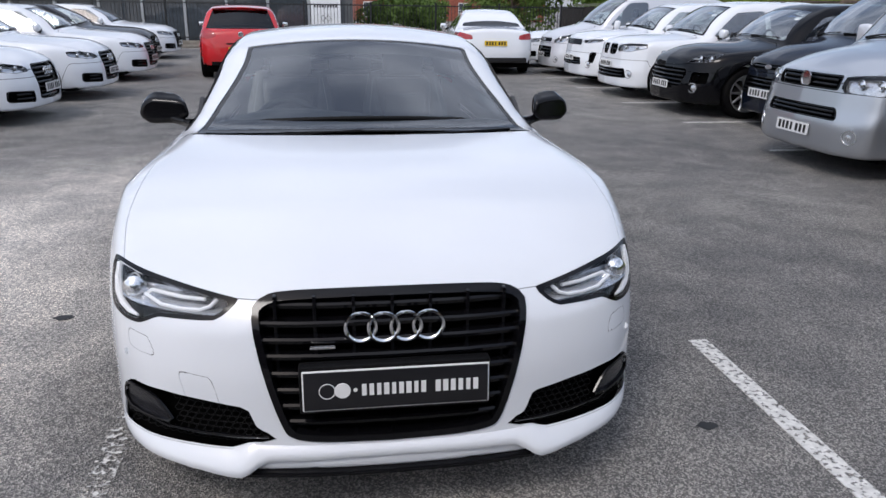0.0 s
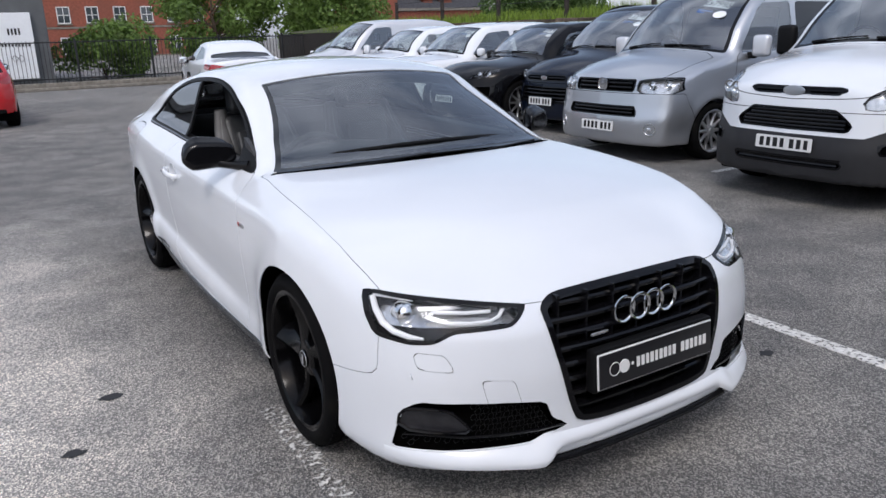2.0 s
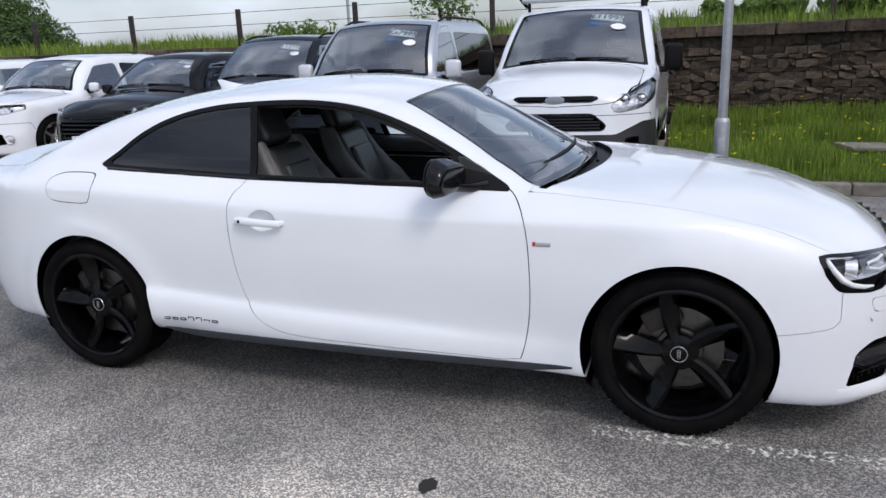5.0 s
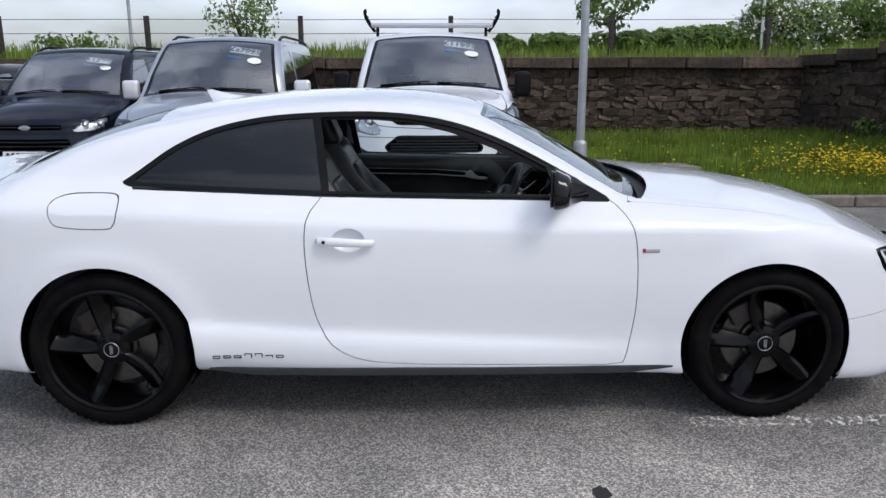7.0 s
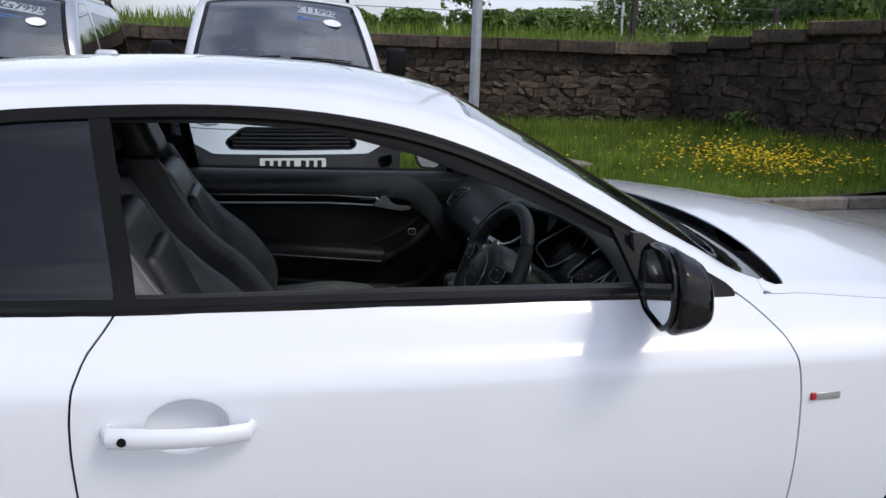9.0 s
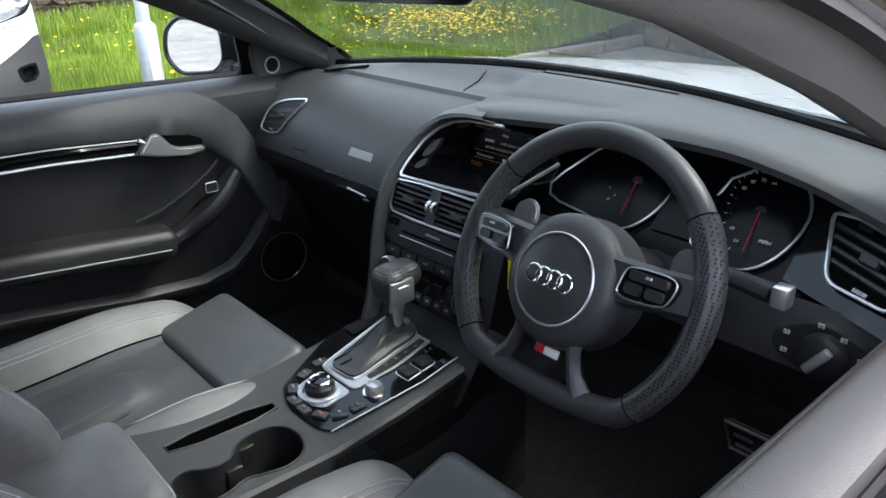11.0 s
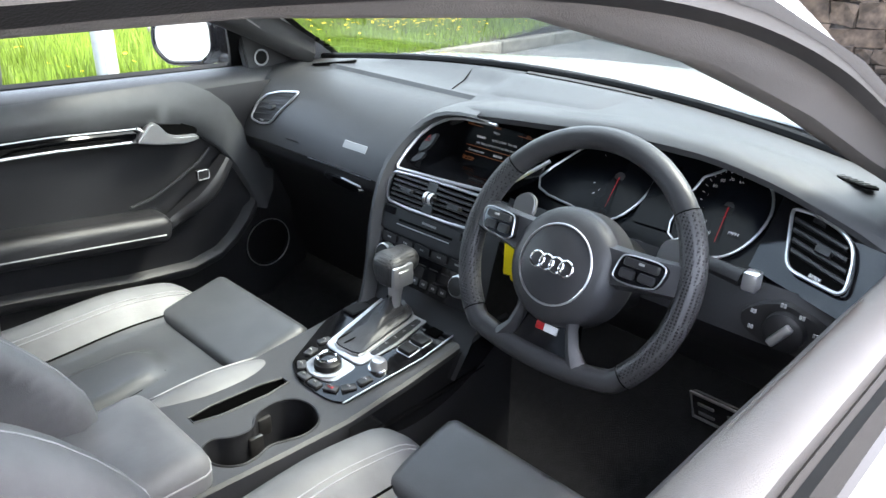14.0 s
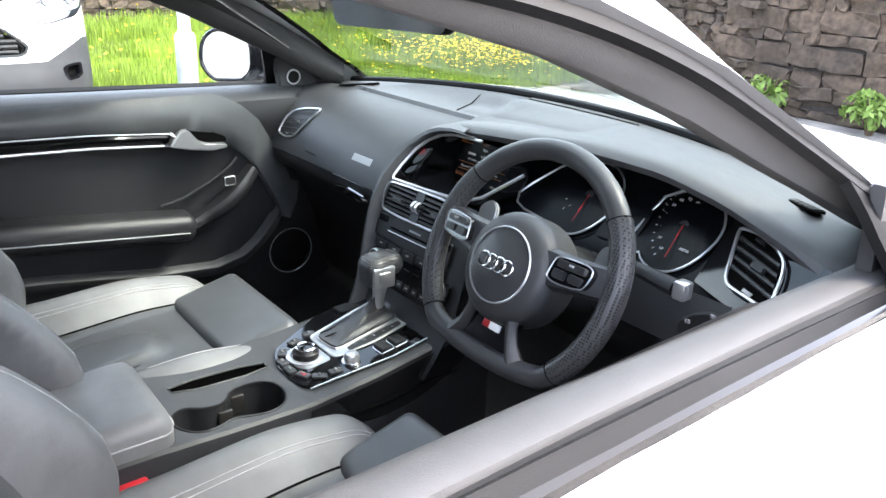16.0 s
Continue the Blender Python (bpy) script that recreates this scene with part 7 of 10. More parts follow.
def kn(x, z, out=0.0):
    return (x, 0.938 + out, z)


plaque("light_switch_plate", [tuple(p) for p in rounded([(-0.555, 0.828), (-0.580, 0.848), (-0.610, 0.860), (-0.645, 0.850), (-0.672, 0.838), (-0.665, 0.810), (-0.625, 0.785), (-0.585, 0.795), (-0.560, 0.806)], 2)], kn, 0.010, "cabin_plastic", dash, bev=0.05)
bm = bmesh.new()
lathe(bm, [(0.027, 0.0), (0.026, 0.014), (0.021, 0.018), (0.0004, 0.019)], 28, m=Matrix.Translation((-0.618, 0.946, 0.822)) @ Matrix.Rotation(radians(-90), 4, 'X'))
part("light_switch", bm, "cabin_plastic", dash)
bm = bmesh.new()
box(bm, (-0.624, 0.962, 0.803), (-0.612, 0.972, 0.841), 0.003, m=Matrix.Translation((-0.618, 0.966, 0.822)) @ Matrix.Rotation(radians(-35), 4, 'Y') @ Matrix.Translation((0.618, -0.966, -0.822)))
part("switch_bar", bm, "satin", dash)
for x, z in ((-0.575, 0.835), (-0.575, 0.812), (-0.655, 0.830), (-0.635, 0.848), (-0.61, 0.856)):
    bars(dash, "switch_mark", 0.008, 0.005, 2, pose(x, 0.949, z, 0, 0, 180), "mark")
for x0, x1, zz in ((-0.46, -0.560, 0.885), (-0.25, -0.235, 0.835)):
    bm = bmesh.new()
    tube(bm, [(x0, 0.96, zz), ((x0 + x1) / 2, 0.968, zz + 0.002), (x1, 0.972, zz)], [0.010, 0.011, 0.013], 8, flat=0.7)
    part("stalk", bm, "cabin_plastic", dash)
bm = bmesh.new()
box(bm, (-0.582, 0.96, 0.872), (-0.562, 0.982, 0.898), 0.004)
part("stalk_end", bm, "satin", dash)
for x0, x1, z0, z1, y in ((-0.545, -0.435, 0.478, 0.552, 0.72), (-0.66, -0.60, 0.45, 0.58, 0.70)):
    ped = empty("pedal")
    ped.parent = coupe
    bm = bmesh.new()
    box(bm, (x0, y - 0.006, z0), (x1, y + 0.006, z1), 0.006, m=Matrix.Translation((0, y, z0)) @ Matrix.Rotation(radians(-25), 4, 'X') @ Matrix.Translation((0, -y, -z0)))
    part("plate", bm, "cabin_plastic", ped)
    m = Matrix.Translation((0, y, z0)) @ Matrix.Rotation(radians(-25), 4, 'X') @ Matrix.Translation((0, -y, -z0))
    bm = bmesh.new()
    tube(bm, [m @ Vector(p) for p in ((x0, y + 0.006, z0), (x1, y + 0.006, z0), (x1, y + 0.006, z1), (x0, y + 0.006, z1))], 0.003, 6, closed=True)
    part("edge", bm, "satin", ped)
    for k in range(2):
        for j in range(2):
            bm = bmesh.new()
            w = (x1 - x0) / 2
            box(bm, (x0 + 0.012 + j * w, y + 0.004, z0 + 0.016 + k * 0.028), (x0 + w - 0.012 + j * w, y + 0.009, z0 + 0.024 + k * 0.028), 0.002, m=m)
            part("stud", bm, "satin", ped)
# top lid, defrost slots
def dash_top(x, y):
    fy, fz = foot(x)
    if x > 0.105:
        return float(np.interp(y, [fy + 0.03, max(0.66, fy + 0.05), 0.74, 0.80], [fz + 0.004, min(0.976, fz), min(0.970, fz), 0.955]))
    ry, rz = float(ridge_y(x)), float(ridge(x))
    return float(np.interp(y, [fy + 0.01, fy + 0.07, 0.74, ry - 0.08, ry - 0.03], [fz + 0.002, fz - 0.001, min(0.972, fz) + 0.6 * max(0, rz - 0.975), rz, rz + 0.003]))


bm = bmesh.new()
rows = []
for u in np.linspace(0, 1, 9):
    xa, xb = 0.185 + u * 0.055, -0.165 - u * 0.03
    y = 0.73 - u * 0.13
    rows.append([(x, y, dash_top(x, y) + 0.0025 - (0.004 if x in (xa, xb) or u in (0.0, 1.0) else 0.0)) for x in np.linspace(xa, xb, 14)])
sheet(bm, rows)
part("top_lid", bm, "softdash", dash)
bm = bmesh.new()
tube(bm, [(x, y, dash_top(x, y) + 0.0005) for x, y in [(0.188, 0.73), (0.215, 0.665), (0.243, 0.598), (0.1, 0.597), (0.0, 0.597), (-0.1, 0.597), (-0.198, 0.597)]], 0.0016, 5)
part("lid_seam", bm, "gap", dash)
for x, y, a in ((0.585, 0.728, -59), (-0.585, 0.728, 59)):
    z = dash_top(x, y) - 0.002
    tx = math.degrees(math.atan2(dash_top(x, y + 0.05) - dash_top(x, y - 0.05), 0.1))
    ty = math.degrees(math.atan2(dash_top(x - 0.05, y) - dash_top(x + 0.05, y), 0.1))
    d = empty("defrost_vent", pose(x, y, z, tx, ty, a))
    d.parent = dash
    # thin near-black plate gives the slot's inner shade as colour
    bm = bmesh.new()
    slab(bm, rect(-0.014, -0.056, 0.014, 0.056, 0.012), 0.003)
    part("well", bm, "gap", d)
    for k in range(9):
        bm = bmesh.new()
        box(bm, (-0.012, -0.050 + k * 0.0115, 0.002), (0.012, -0.046 + k * 0.0115, 0.005), 0.001)
        part("slat", bm, "cabin_plastic", d)
# dark seal where the dash meets the windscreen
bm = bmesh.new()
tube(bm, [(x, foot(x)[0] - 0.004, foot(x)[1] + 0.004) for x in np.linspace(-0.70, 0.70, 40)], 0.010, 8)
part("screen_seal", bm, "plastic", coupe, "black rubber seal at the foot of the windscreen")
# windscreen pillar trims
for sgn in (-1, 1):
    bm = bmesh.new()
    rows = []
    for y, z in ((0.72, 0.965), (0.80, 1.005), (0.90, 1.055), (1.00, 1.102), (1.15, 1.168), (1.32, 1.224), (1.50, 1.264), (1.68, 1.281), (1.90, 1.282), (2.10, 1.270)):
        x = abs(on_side(float(y), float(z) - 0.004, sgn))
        k = 0.005 + 0.014 * max(0.0, min(1.0, (1.5 - y) / 0.5))
        up = float(np.interp(y, [0.72, 0.80, 0.95, 1.15, 1.32, 1.50, 1.68, 1.90, 2.10], [0.003, 0.007, 0.016, 0.024, 0.026, 0.019, 0.013, 0.007, 0.004]))
        fat = float(np.interp(y, [0.72, 0.90, 1.00, 1.15, 1.32, 1.50, 1.68, 1.90, 2.10], [0.0, 0.006, 0.010, 0.014, 0.012, 0.012, 0.017, 0.017, 0.014]))
        rows.append([(sgn * (x - a), y, z + b) for a, b in ((0.010, up + 0.003), (0.013, up - 0.003), (0.016, up * 0.7 - 0.001), (0.022, up * 0.5), (0.030, up * 0.1 - 0.003 - 0.3 * fat), (0.042, -k - 0.8 * fat), (0.060, -k - fat), (0.072, -k - 0.9 * fat), (0.092, -k + 0.012 - 0.4 * fat), (0.106, 0.012), (0.106, 0.05))])
    sheet(bm, rows)
    part("pillar_trim", bm, "liner", coupe, "dark grey fabric pillar trim")

# steering wheel
SW = Matrix.Translation((-0.362, 1.068, 0.872)) @ Matrix(((-1, 0, 0, 0), (0, -0.41, 0.912, 0), (0, 0.912, 0.41, 0), (0, 0, 0, 1)))
sw = empty("steering_wheel", SW)
sw.parent = coupe
sw["label"] = "flat-bottomed black leather steering wheel with perforated grips"


def rim_at(a, r=0.172):
    x, y = r * math.cos(a), r * math.sin(a)
    if y < -0.128:
        k = (-0.128 - y) / (r - 0.128)
        y = -0.128 - 0.014 * k
        x *= 1.0 + 0.03 * k
    return Vector((x, y, 0))


def arc(a0, a1, n, r, rad, name, material):
    bm = bmesh.new()
    tube(bm, [rim_at(radians(a0 + (a1 - a0) * i / n), r) for i in range(n + 1)], rad, 14, up=(0, 0, 1))
    part(name, bm, material, sw)


M["perf"] = mat("perforated_leather", (0.014, 0.014, 0.015), 0.44, vary=0.2, scale=30, bump=0.2, bscale=500, spec=0.4)
nt = M["perf"].node_tree
vor = nt.nodes.new("ShaderNodeTexVoronoi")
vor.inputs["Scale"].default_value, vor.inputs["Randomness"].default_value = 230, 0.0
tcp = nt.nodes.new("ShaderNodeTexCoord")
nt.links.new(tcp.outputs["Object"], vor.inputs["Vector"])
rp = nt.nodes.new("ShaderNodeValToRGB")
rp.color_ramp.elements[0].position, rp.color_ramp.elements[1].position = 0.27, 0.40
nt.links.new(vor.outputs["Distance"], rp.inputs["Fac"])
bq = nt.nodes.new("ShaderNodeBump")
bq.inputs["Strength"].default_value, bq.inputs["Distance"].default_value = 1.0, 0.0025
nt.links.new(rp.outputs["Color"], bq.inputs["Height"])
nt.links.new(bq.outputs["Normal"], nt.nodes["Principled BSDF"].inputs["Normal"])
hole_mix = nt.nodes.new("ShaderNodeMix")
hole_mix.data_type = 'RGBA'
hole_mix.inputs["A"].default_value, hole_mix.inputs["B"].default_value = (0.0008, 0.0008, 0.0008, 1), (0.040, 0.040, 0.042, 1)
nt.links.new(rp.outputs["Color"], hole_mix.inputs["Factor"])
nt.links.new(hole_mix.outputs["Result"], nt.nodes["Principled BSDF"].inputs["Base Color"])
arc(38, 142, 24, 0.172, 0.0162, "rim_top", "wheel_leather")
arc(142, 222, 22, 0.172, 0.0172, "rim_grip", "perf")
arc(-42, 38, 22, 0.172, 0.0172, "rim_grip", "perf")
arc(222, 318, 26, 0.172, 0.0162, "rim_bottom", "wheel_leather")
for a in (38, 142, 222, 318):
    bm = bmesh.new()
    c, d = rim_at(radians(a)), (rim_at(radians(a + 2)) - rim_at(radians(a - 2))).normalized()
    n = Vector((0, 0, 1))
    s = d.cross(n)
    tube(bm, [c + (s * math.cos(i * math.pi / 10) + n * math.sin(i * math.pi / 10)) * 0.0170 for i in range(20)], 0.0009, 5, closed=True)
    part("rim_seam", bm, "gap", sw)
hub_n = lambda x, y, z: smax((np.hypot(x, y + 0.009) - 0.083), smax(z - 0.044 + 3.0 * (x * x + (y + 0.009) ** 2), -z - 0.05, 0.02), 0.018)
blob("hub_cover", hub_n, (-0.1, -0.1, -0.07), (0.1, 0.1, 0.06), 0.008, "wheel_leather", sw, "grained black airbag cover")
bm = bmesh.new()
tube(bm, [(0.055 * math.cos(i * math.pi / 24), 0.055 * math.sin(i * math.pi / 24) - 0.009, 0.0362) for i in range(48)], 0.0016, 6, closed=True)
part("hub_ring", bm, "satin", sw)
for k in range(4):
    bm = bmesh.new()
    tube(bm, [((k - 1.5) * 0.0155 + 0.0105 * math.cos(i * math.pi / 12), 0.0105 * math.sin(i * math.pi / 12) - 0.009, 0.0440 + 0.0006 * (k % 2)) for i in range(24)], 0.0016, 6, closed=True)
    part("ring", bm, "chrome", sw)
for s in (-1, 1):
    bm = bmesh.new()
    rows = []
    for u in np.linspace(0, 1, 7):
        x = s * (0.062 + 0.108 * u)
        w = 0.030 - 0.014 * u + 0.008 * u * u
        y = 0.012 + 0.012 * u
        z = 0.012 * (1 - u) + 0.004
        rows.append([(x, y + w, z - 0.006), (x, y + w * 0.8, z + 0.008), (x, y - w * 0.8, z + 0.008), (x, y - w, z - 0.006), (x, y, z - 0.018)])
    sheet(bm, rows, closed_v=True)
    bmesh.ops.recalc_face_normals(bm, faces=bm.faces)
    part("spoke", bm, "wheel_leather", sw)
    sp = lambda u, v, out=0.0: (s * u, v, 0.012 + 0.010 * (0.17 - u) / 0.1 + out)
    pad = [tuple(p) for p in rounded([(0.082, 0.004), (0.083, 0.012), (0.086, 0.030), (0.092, 0.036), (0.130, 0.038), (0.142, 0.036), (0.147, 0.030), (0.143, 0.012), (0.136, 0.003), (0.095, -0.001)], 1)]
    plaque("switch_pad", pad, sp, 0.012, "piano", sw, bev=0.05)
    ribbon("switch_rim", pad, sp, 0.0010, "satin", sw, out=0.012)
    for (u0, v0, u1, v1) in ((0.091, 0.022, 0.139, 0.033), (0.090, 0.006, 0.111, 0.019), (0.115, 0.007, 0.137, 0.019)):
        plaque("switch_key", rect(u0, v0, u1, v1, 0.003), sp, 0.004, "cabin_plastic", sw, bev=0.1, d0=0.012)
    bars(sw, "key_mark", 0.008, 0.003, 2, Matrix.Translation(sp(0.117, 0.029, 0.0165)) @ Matrix.Rotation(radians(90), 4, 'X') @ Matrix.Rotation(radians(180), 4, 'X'), "mark")
    bm = bmesh.new()
    slab(bm, [tuple(p) for p in fillet([(s * 0.100, 0.040), (s * 0.104, 0.066), (s * 0.122, 0.074), (s * 0.142, 0.060), (s * 0.140, 0.036)], 0.008)], 0.006, m=Matrix.Translation((0, 0, -0.035)), bev=0.002)
    bmesh.ops.recalc_face_normals(bm, faces=bm.faces)
    part("shift_paddle", bm, "satin", sw)
    bm = bmesh.new()
    tube(bm, [(s * 0.040, -0.060, 0.012), (s * 0.042, -0.085, 0.010), (s * 0.050, -0.110, 0.006), (s * 0.066, -0.134, 0.002)], [0.012, 0.009, 0.010, 0.015], 8, flat=0.8)
    part("lower_spoke", bm, "wheel_leather", sw)
bm = bmesh.new()
slab(bm, [(-0.045, -0.070), (0.045, -0.070), (0.052, -0.105), (0.060, -0.128), (-0.060, -0.128), (-0.052, -0.105)], 0.012, m=Matrix.Translation((0, 0, -0.008)), bev=0.002)
part("lower_insert", bm, "piano", sw)
bm = bmesh.new()
box(bm, (-0.002, -0.103, 0.003), (0.020, -0.092, 0.0065), 0.001)
part("badge_plate", bm, "plate_white", sw, "small white badge")
bm = bmesh.new()
box(bm, (-0.016, -0.103, 0.003), (-0.002, -0.092, 0.0065), 0.001)
part("badge_flash", bm, "redmark", sw, "small red badge")
bm = bmesh.new()
cyl(bm, (0, 0, -0.04), (0, 0.0, -0.20), 0.05, 0.055, 20)
part("column_shroud", bm, "cabin_plastic", sw)
tag = empty("key_tag", pose(-0.215, 1.0, 0.800, 0, 0, 12), "yellow plastic tag hanging from the ignition key", "key tag")
tag.location.x -= 0.02
bm = bmesh.new()
box(bm, (-0.020, -0.0015, -0.028), (0.020, 0.0015, 0.028), 0.001)
cyl(bm, (0, -0.0015, -0.030), (0, 0.0015, -0.030), 0.007, seg=12)
part("tag", bm, "yellow_tag", tag)
bm = bmesh.new()
tube(bm, [(0.0, 0.0, 0.024), (0.004, -0.012, 0.036), (0.0, -0.04, 0.040), (-0.02, -0.08, 0.035)], 0.002, 5)
part("cord", bm, "cabin_plastic", tag)

# centre console
con = empty("centre_console")
con.parent = coupe
con["label"] = "black centre console with gear selector, control knob and cup holders"


def cz(y):
    return float(np.interp(y, [0.95, 1.04, 1.15, 1.28, 1.40, 1.55], [0.632, 0.616, 0.600, 0.588, 0.592, 0.600]))


def top_at(x, y, out=0.0):
    return (x, y, cz(y) + out)


X0, X1 = -0.125, 0.122
holes = [inside(rounded([(-0.022, 1.305), (-0.012, 1.34), (-0.022, 1.378), (-0.050, 1.395), (-0.050, 1.43), (-0.030, 1.455), (-0.045, 1.485), (-0.085, 1.485), (-0.112, 1.46), (-0.112, 1.43), (-0.098, 1.40), (-0.108, 1.375), (-0.115, 1.34), (-0.10, 1.308), (-0.06, 1.292)], 2)), inside(rounded([(0.012, 1.285), (0.045, 1.285), (0.045, 1.455), (0.012, 1.455)], 1))]
g = np.linspace(0, 1, 36)
vx, vy = np.meshgrid(np.linspace(X0, X1, 40), np.linspace(0.93, 1.62, 92), indexing='ij')
pts = np.stack([vx.ravel(), vy.ravel(), np.array([cz(v) for v in vy.ravel()])], 1)
ii = np.arange(40 * 92).reshape(40, 92)
q = np.stack([ii[:-1, :-1], ii[1:, :-1], ii[1:, 1:], ii[:-1, 1:]], -1).reshape(-1, 4)
plate_mesh = (pts, np.concatenate([q[:, [0, 1, 2]], q[:, [0, 2, 3]]]))
flat_fn = lambda x, y, z: z - np.interp(y, [0.95, 1.04, 1.15, 1.28, 1.40, 1.55], [0.632, 0.616, 0.600, 0.588, 0.592, 0.600])
for k, hf in enumerate(holes):
    hole, plate_mesh = cut(plate_mesh, lambda x, y, z: hf(x, y))
    poly = [(-0.022, 1.305), (-0.012, 1.34), (-0.022, 1.378), (-0.050, 1.395), (-0.050, 1.43), (-0.030, 1.455), (-0.045, 1.485), (-0.085, 1.485), (-0.112, 1.46), (-0.112, 1.43), (-0.098, 1.40), (-0.108, 1.375), (-0.115, 1.34), (-0.10, 1.308), (-0.06, 1.292)] if k == 0 else [(0.012, 1.285), (0.045, 1.285), (0.045, 1.455), (0.012, 1.455)]
    poly = rounded(poly, 2 if k == 0 else 1)
    bm = bmesh.new()
    sheet(bm, [[(x, y, cz(y)), (x + 0.0 * x, y, cz(y) - 0.003), (x, y, 0.515), (float(np.mean(poly[:, 0])), float(np.mean(poly[:, 1])), 0.512)] for x, y in poly], closed_u=True)
    # the slot's well is near-black, its shade put into the colour
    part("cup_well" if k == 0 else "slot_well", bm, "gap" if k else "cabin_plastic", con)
    ribbon("well_edge", [tuple(p) for p in poly], top_at, 0.0022, "cabin_plastic", con, out=0.0)
shell("console_top", plate_mesh, flat_fn, "softdash", con)
for x, y in ((-0.052, 1.395), (-0.100, 1.405), (-0.020, 1.36), (-0.085, 1.47)):
    bm = bmesh.new()
    box(bm, (x - 0.004, y - 0.012, 0.545), (x + 0.004, y + 0.012, 0.578), 0.003)
    part("cup_clip", bm, "disc" if x > -0.06 else "cabin_plastic", con)
for sgn in (-1, 1):
    bm = bmesh.new()
    rows = []
    xe = X1 if sgn > 0 else X0
    for y in np.linspace(0.90, 1.95, 26):
        z = cz(y)
        rows.append([(xe, y, z), (xe + sgn * 0.006, y, z - 0.004), (xe + sgn * 0.012, y, z - 0.03), (xe + sgn * 0.020, y, z - 0.10), (xe + sgn * 0.026, y, 0.30)])
    sheet(bm, rows)
    part("console_side", bm, "door_lower", con)
    bm = bmesh.new()
    tube(bm, [(xe + sgn * 0.0205, y, cz(y) - 0.035 - 0.10 * max(0, 1.28 - y)) for y in np.linspace(0.98, 1.42, 20)], 0.0013, 5)
    part("console_seam", bm, "gap", con)
bm = bmesh.new()
sheet(bm, [[(X0 - 0.0135 - 0.06 * d, y, cz(y) - 0.006 - d) for d in np.linspace(0, 0.020 + 0.055 * math.sin(math.pi * min(1, max(0, (1.285 - y) / 0.36))) ** 0.7, 4)] for y in np.linspace(0.93, 1.285, 20)])
part("gloss_side", bm, "piano", con, "piano black side of the console")
# gloss panel with controls
panel = fillet([(0.058, 1.252), (0.008, 1.273), (-0.063, 1.272), (-0.092, 1.262), (-0.106, 1.100), (-0.104, 1.000), (0.039, 0.963), (0.119, 1.000), (0.119, 1.130)], 0.014)
plaque("gloss_panel", panel, top_at, 0.004, "piano", con, "piano black panel")
ribbon("panel_edge", [(-0.095, 1.262), (-0.108, 1.10), (-0.106, 1.0)], top_at, 0.0016, "satin", con, closed=False, out=0.005)
outer = fillet([(0.066, 0.985), (0.086, 1.010), (0.054, 1.182), (-0.040, 1.184), (-0.046, 1.100), (-0.036, 1.000)], 0.012)
plaque("gear_surround", outer, top_at, 0.007, "satin", con, "satin surround of the gear selector")
ribbon("gear_edge", outer, top_at, 0.0016, "satin", con, out=0.006)
boot_pts = fillet([(0.073, 1.014), (0.041, 1.176), (-0.024, 1.171), (-0.017, 1.100), (-0.013, 1.030), (0.020, 1.006)], 0.016)
bm = bmesh.new()
rows = []
for k, (near, dz, swell) in enumerate([(0.0, 0.007, 0.0), (0.02, 0.013, 0.003), (0.20, 0.016, 0.003), (0.30, 0.021, 0.004), (0.50, 0.023, 0.000), (0.60, 0.030, 0.003), (0.74, 0.033, -0.001), (0.84, 0.044, 0.001), (0.88, 0.056, 0.0)]):
    ring = []
    for n_, (x, y) in enumerate(boot_pts):
        sx, sy = 0.018, 1.052
        d = math.hypot(x - sx, y - sy)
        kk = near + swell * math.sin(n_ * 1.9 + k)
        ring.append((x + (sx - x) * kk, y + (sy - y) * kk, cz(y + (sy - y) * kk) + dz + 0.0022 * math.sin(n_ * 1.3 + 2 * k) * min(1, near * 4) + swell * (1 - min(1, d / 0.13))))
    rows.append(ring)
sheet(bm, rows, closed_v=True)
bmesh.ops.recalc_face_normals(bm, faces=bm.faces)
part("gear_gaiter", bm, "wheel_leather", con, "folded leather gaiter")
for u in (0.25, 0.55):
    bm = bmesh.new()
    tube(bm, [(0.055 - 0.062 * u - 0.02 * w, 1.165 - 0.085 * w, cz(1.165 - 0.085 * w) + 0.0150 + 0.010 * w) for w in np.linspace(0, 1, 8)], 0.0011, 4)
    part("gaiter_seam", bm, "gap", con)
ribbon("gear_ring", boot_pts, top_at, 0.0020, "satin", con, out=0.009)
plaque("gate_strip", fillet([(-0.020, 1.030), (-0.024, 1.100), (-0.028, 1.150), (-0.040, 1.150), (-0.042, 1.100), (-0.034, 1.030)], 0.004), top_at, 0.0085, "cabin_plastic", con)
for k, w in enumerate(("P", "R", "N", "D", "S")):
    m = Matrix.Translation(top_at(-0.031, 1.050 + 0.021 * k, 0.0092)) @ Matrix.Rotation(radians(180), 4, 'Z')
    text(w, 0.008, m, "glyph", con, 'CENTER', "gear_letter")
bm = bmesh.new()
tube(bm, [(0.018, 1.054, 0.625), (0.016, 1.050, 0.67), (0.015, 1.044, 0.715)], [0.010, 0.010, 0.014], 12, flat=1.2)
part("gear_stem", bm, "satin", con)
knob = lambda x, y, z: smin(rbox((0.017, 1.044, 0.735), (0.029, 0.040, 0.022), 0.0215)(x, y, z), rbox((0.009, 1.068, 0.724), (0.024, 0.020, 0.026), 0.016)(x, y, z), 0.02)
blob("gear_knob", knob, (-0.05, 0.97, 0.67), (0.10, 1.15, 0.80), 0.006, "perf", con, "leather gear knob")
bm = bmesh.new()
box(bm, (-0.020, 1.036, 0.700), (-0.010, 1.084, 0.742), 0.0045)
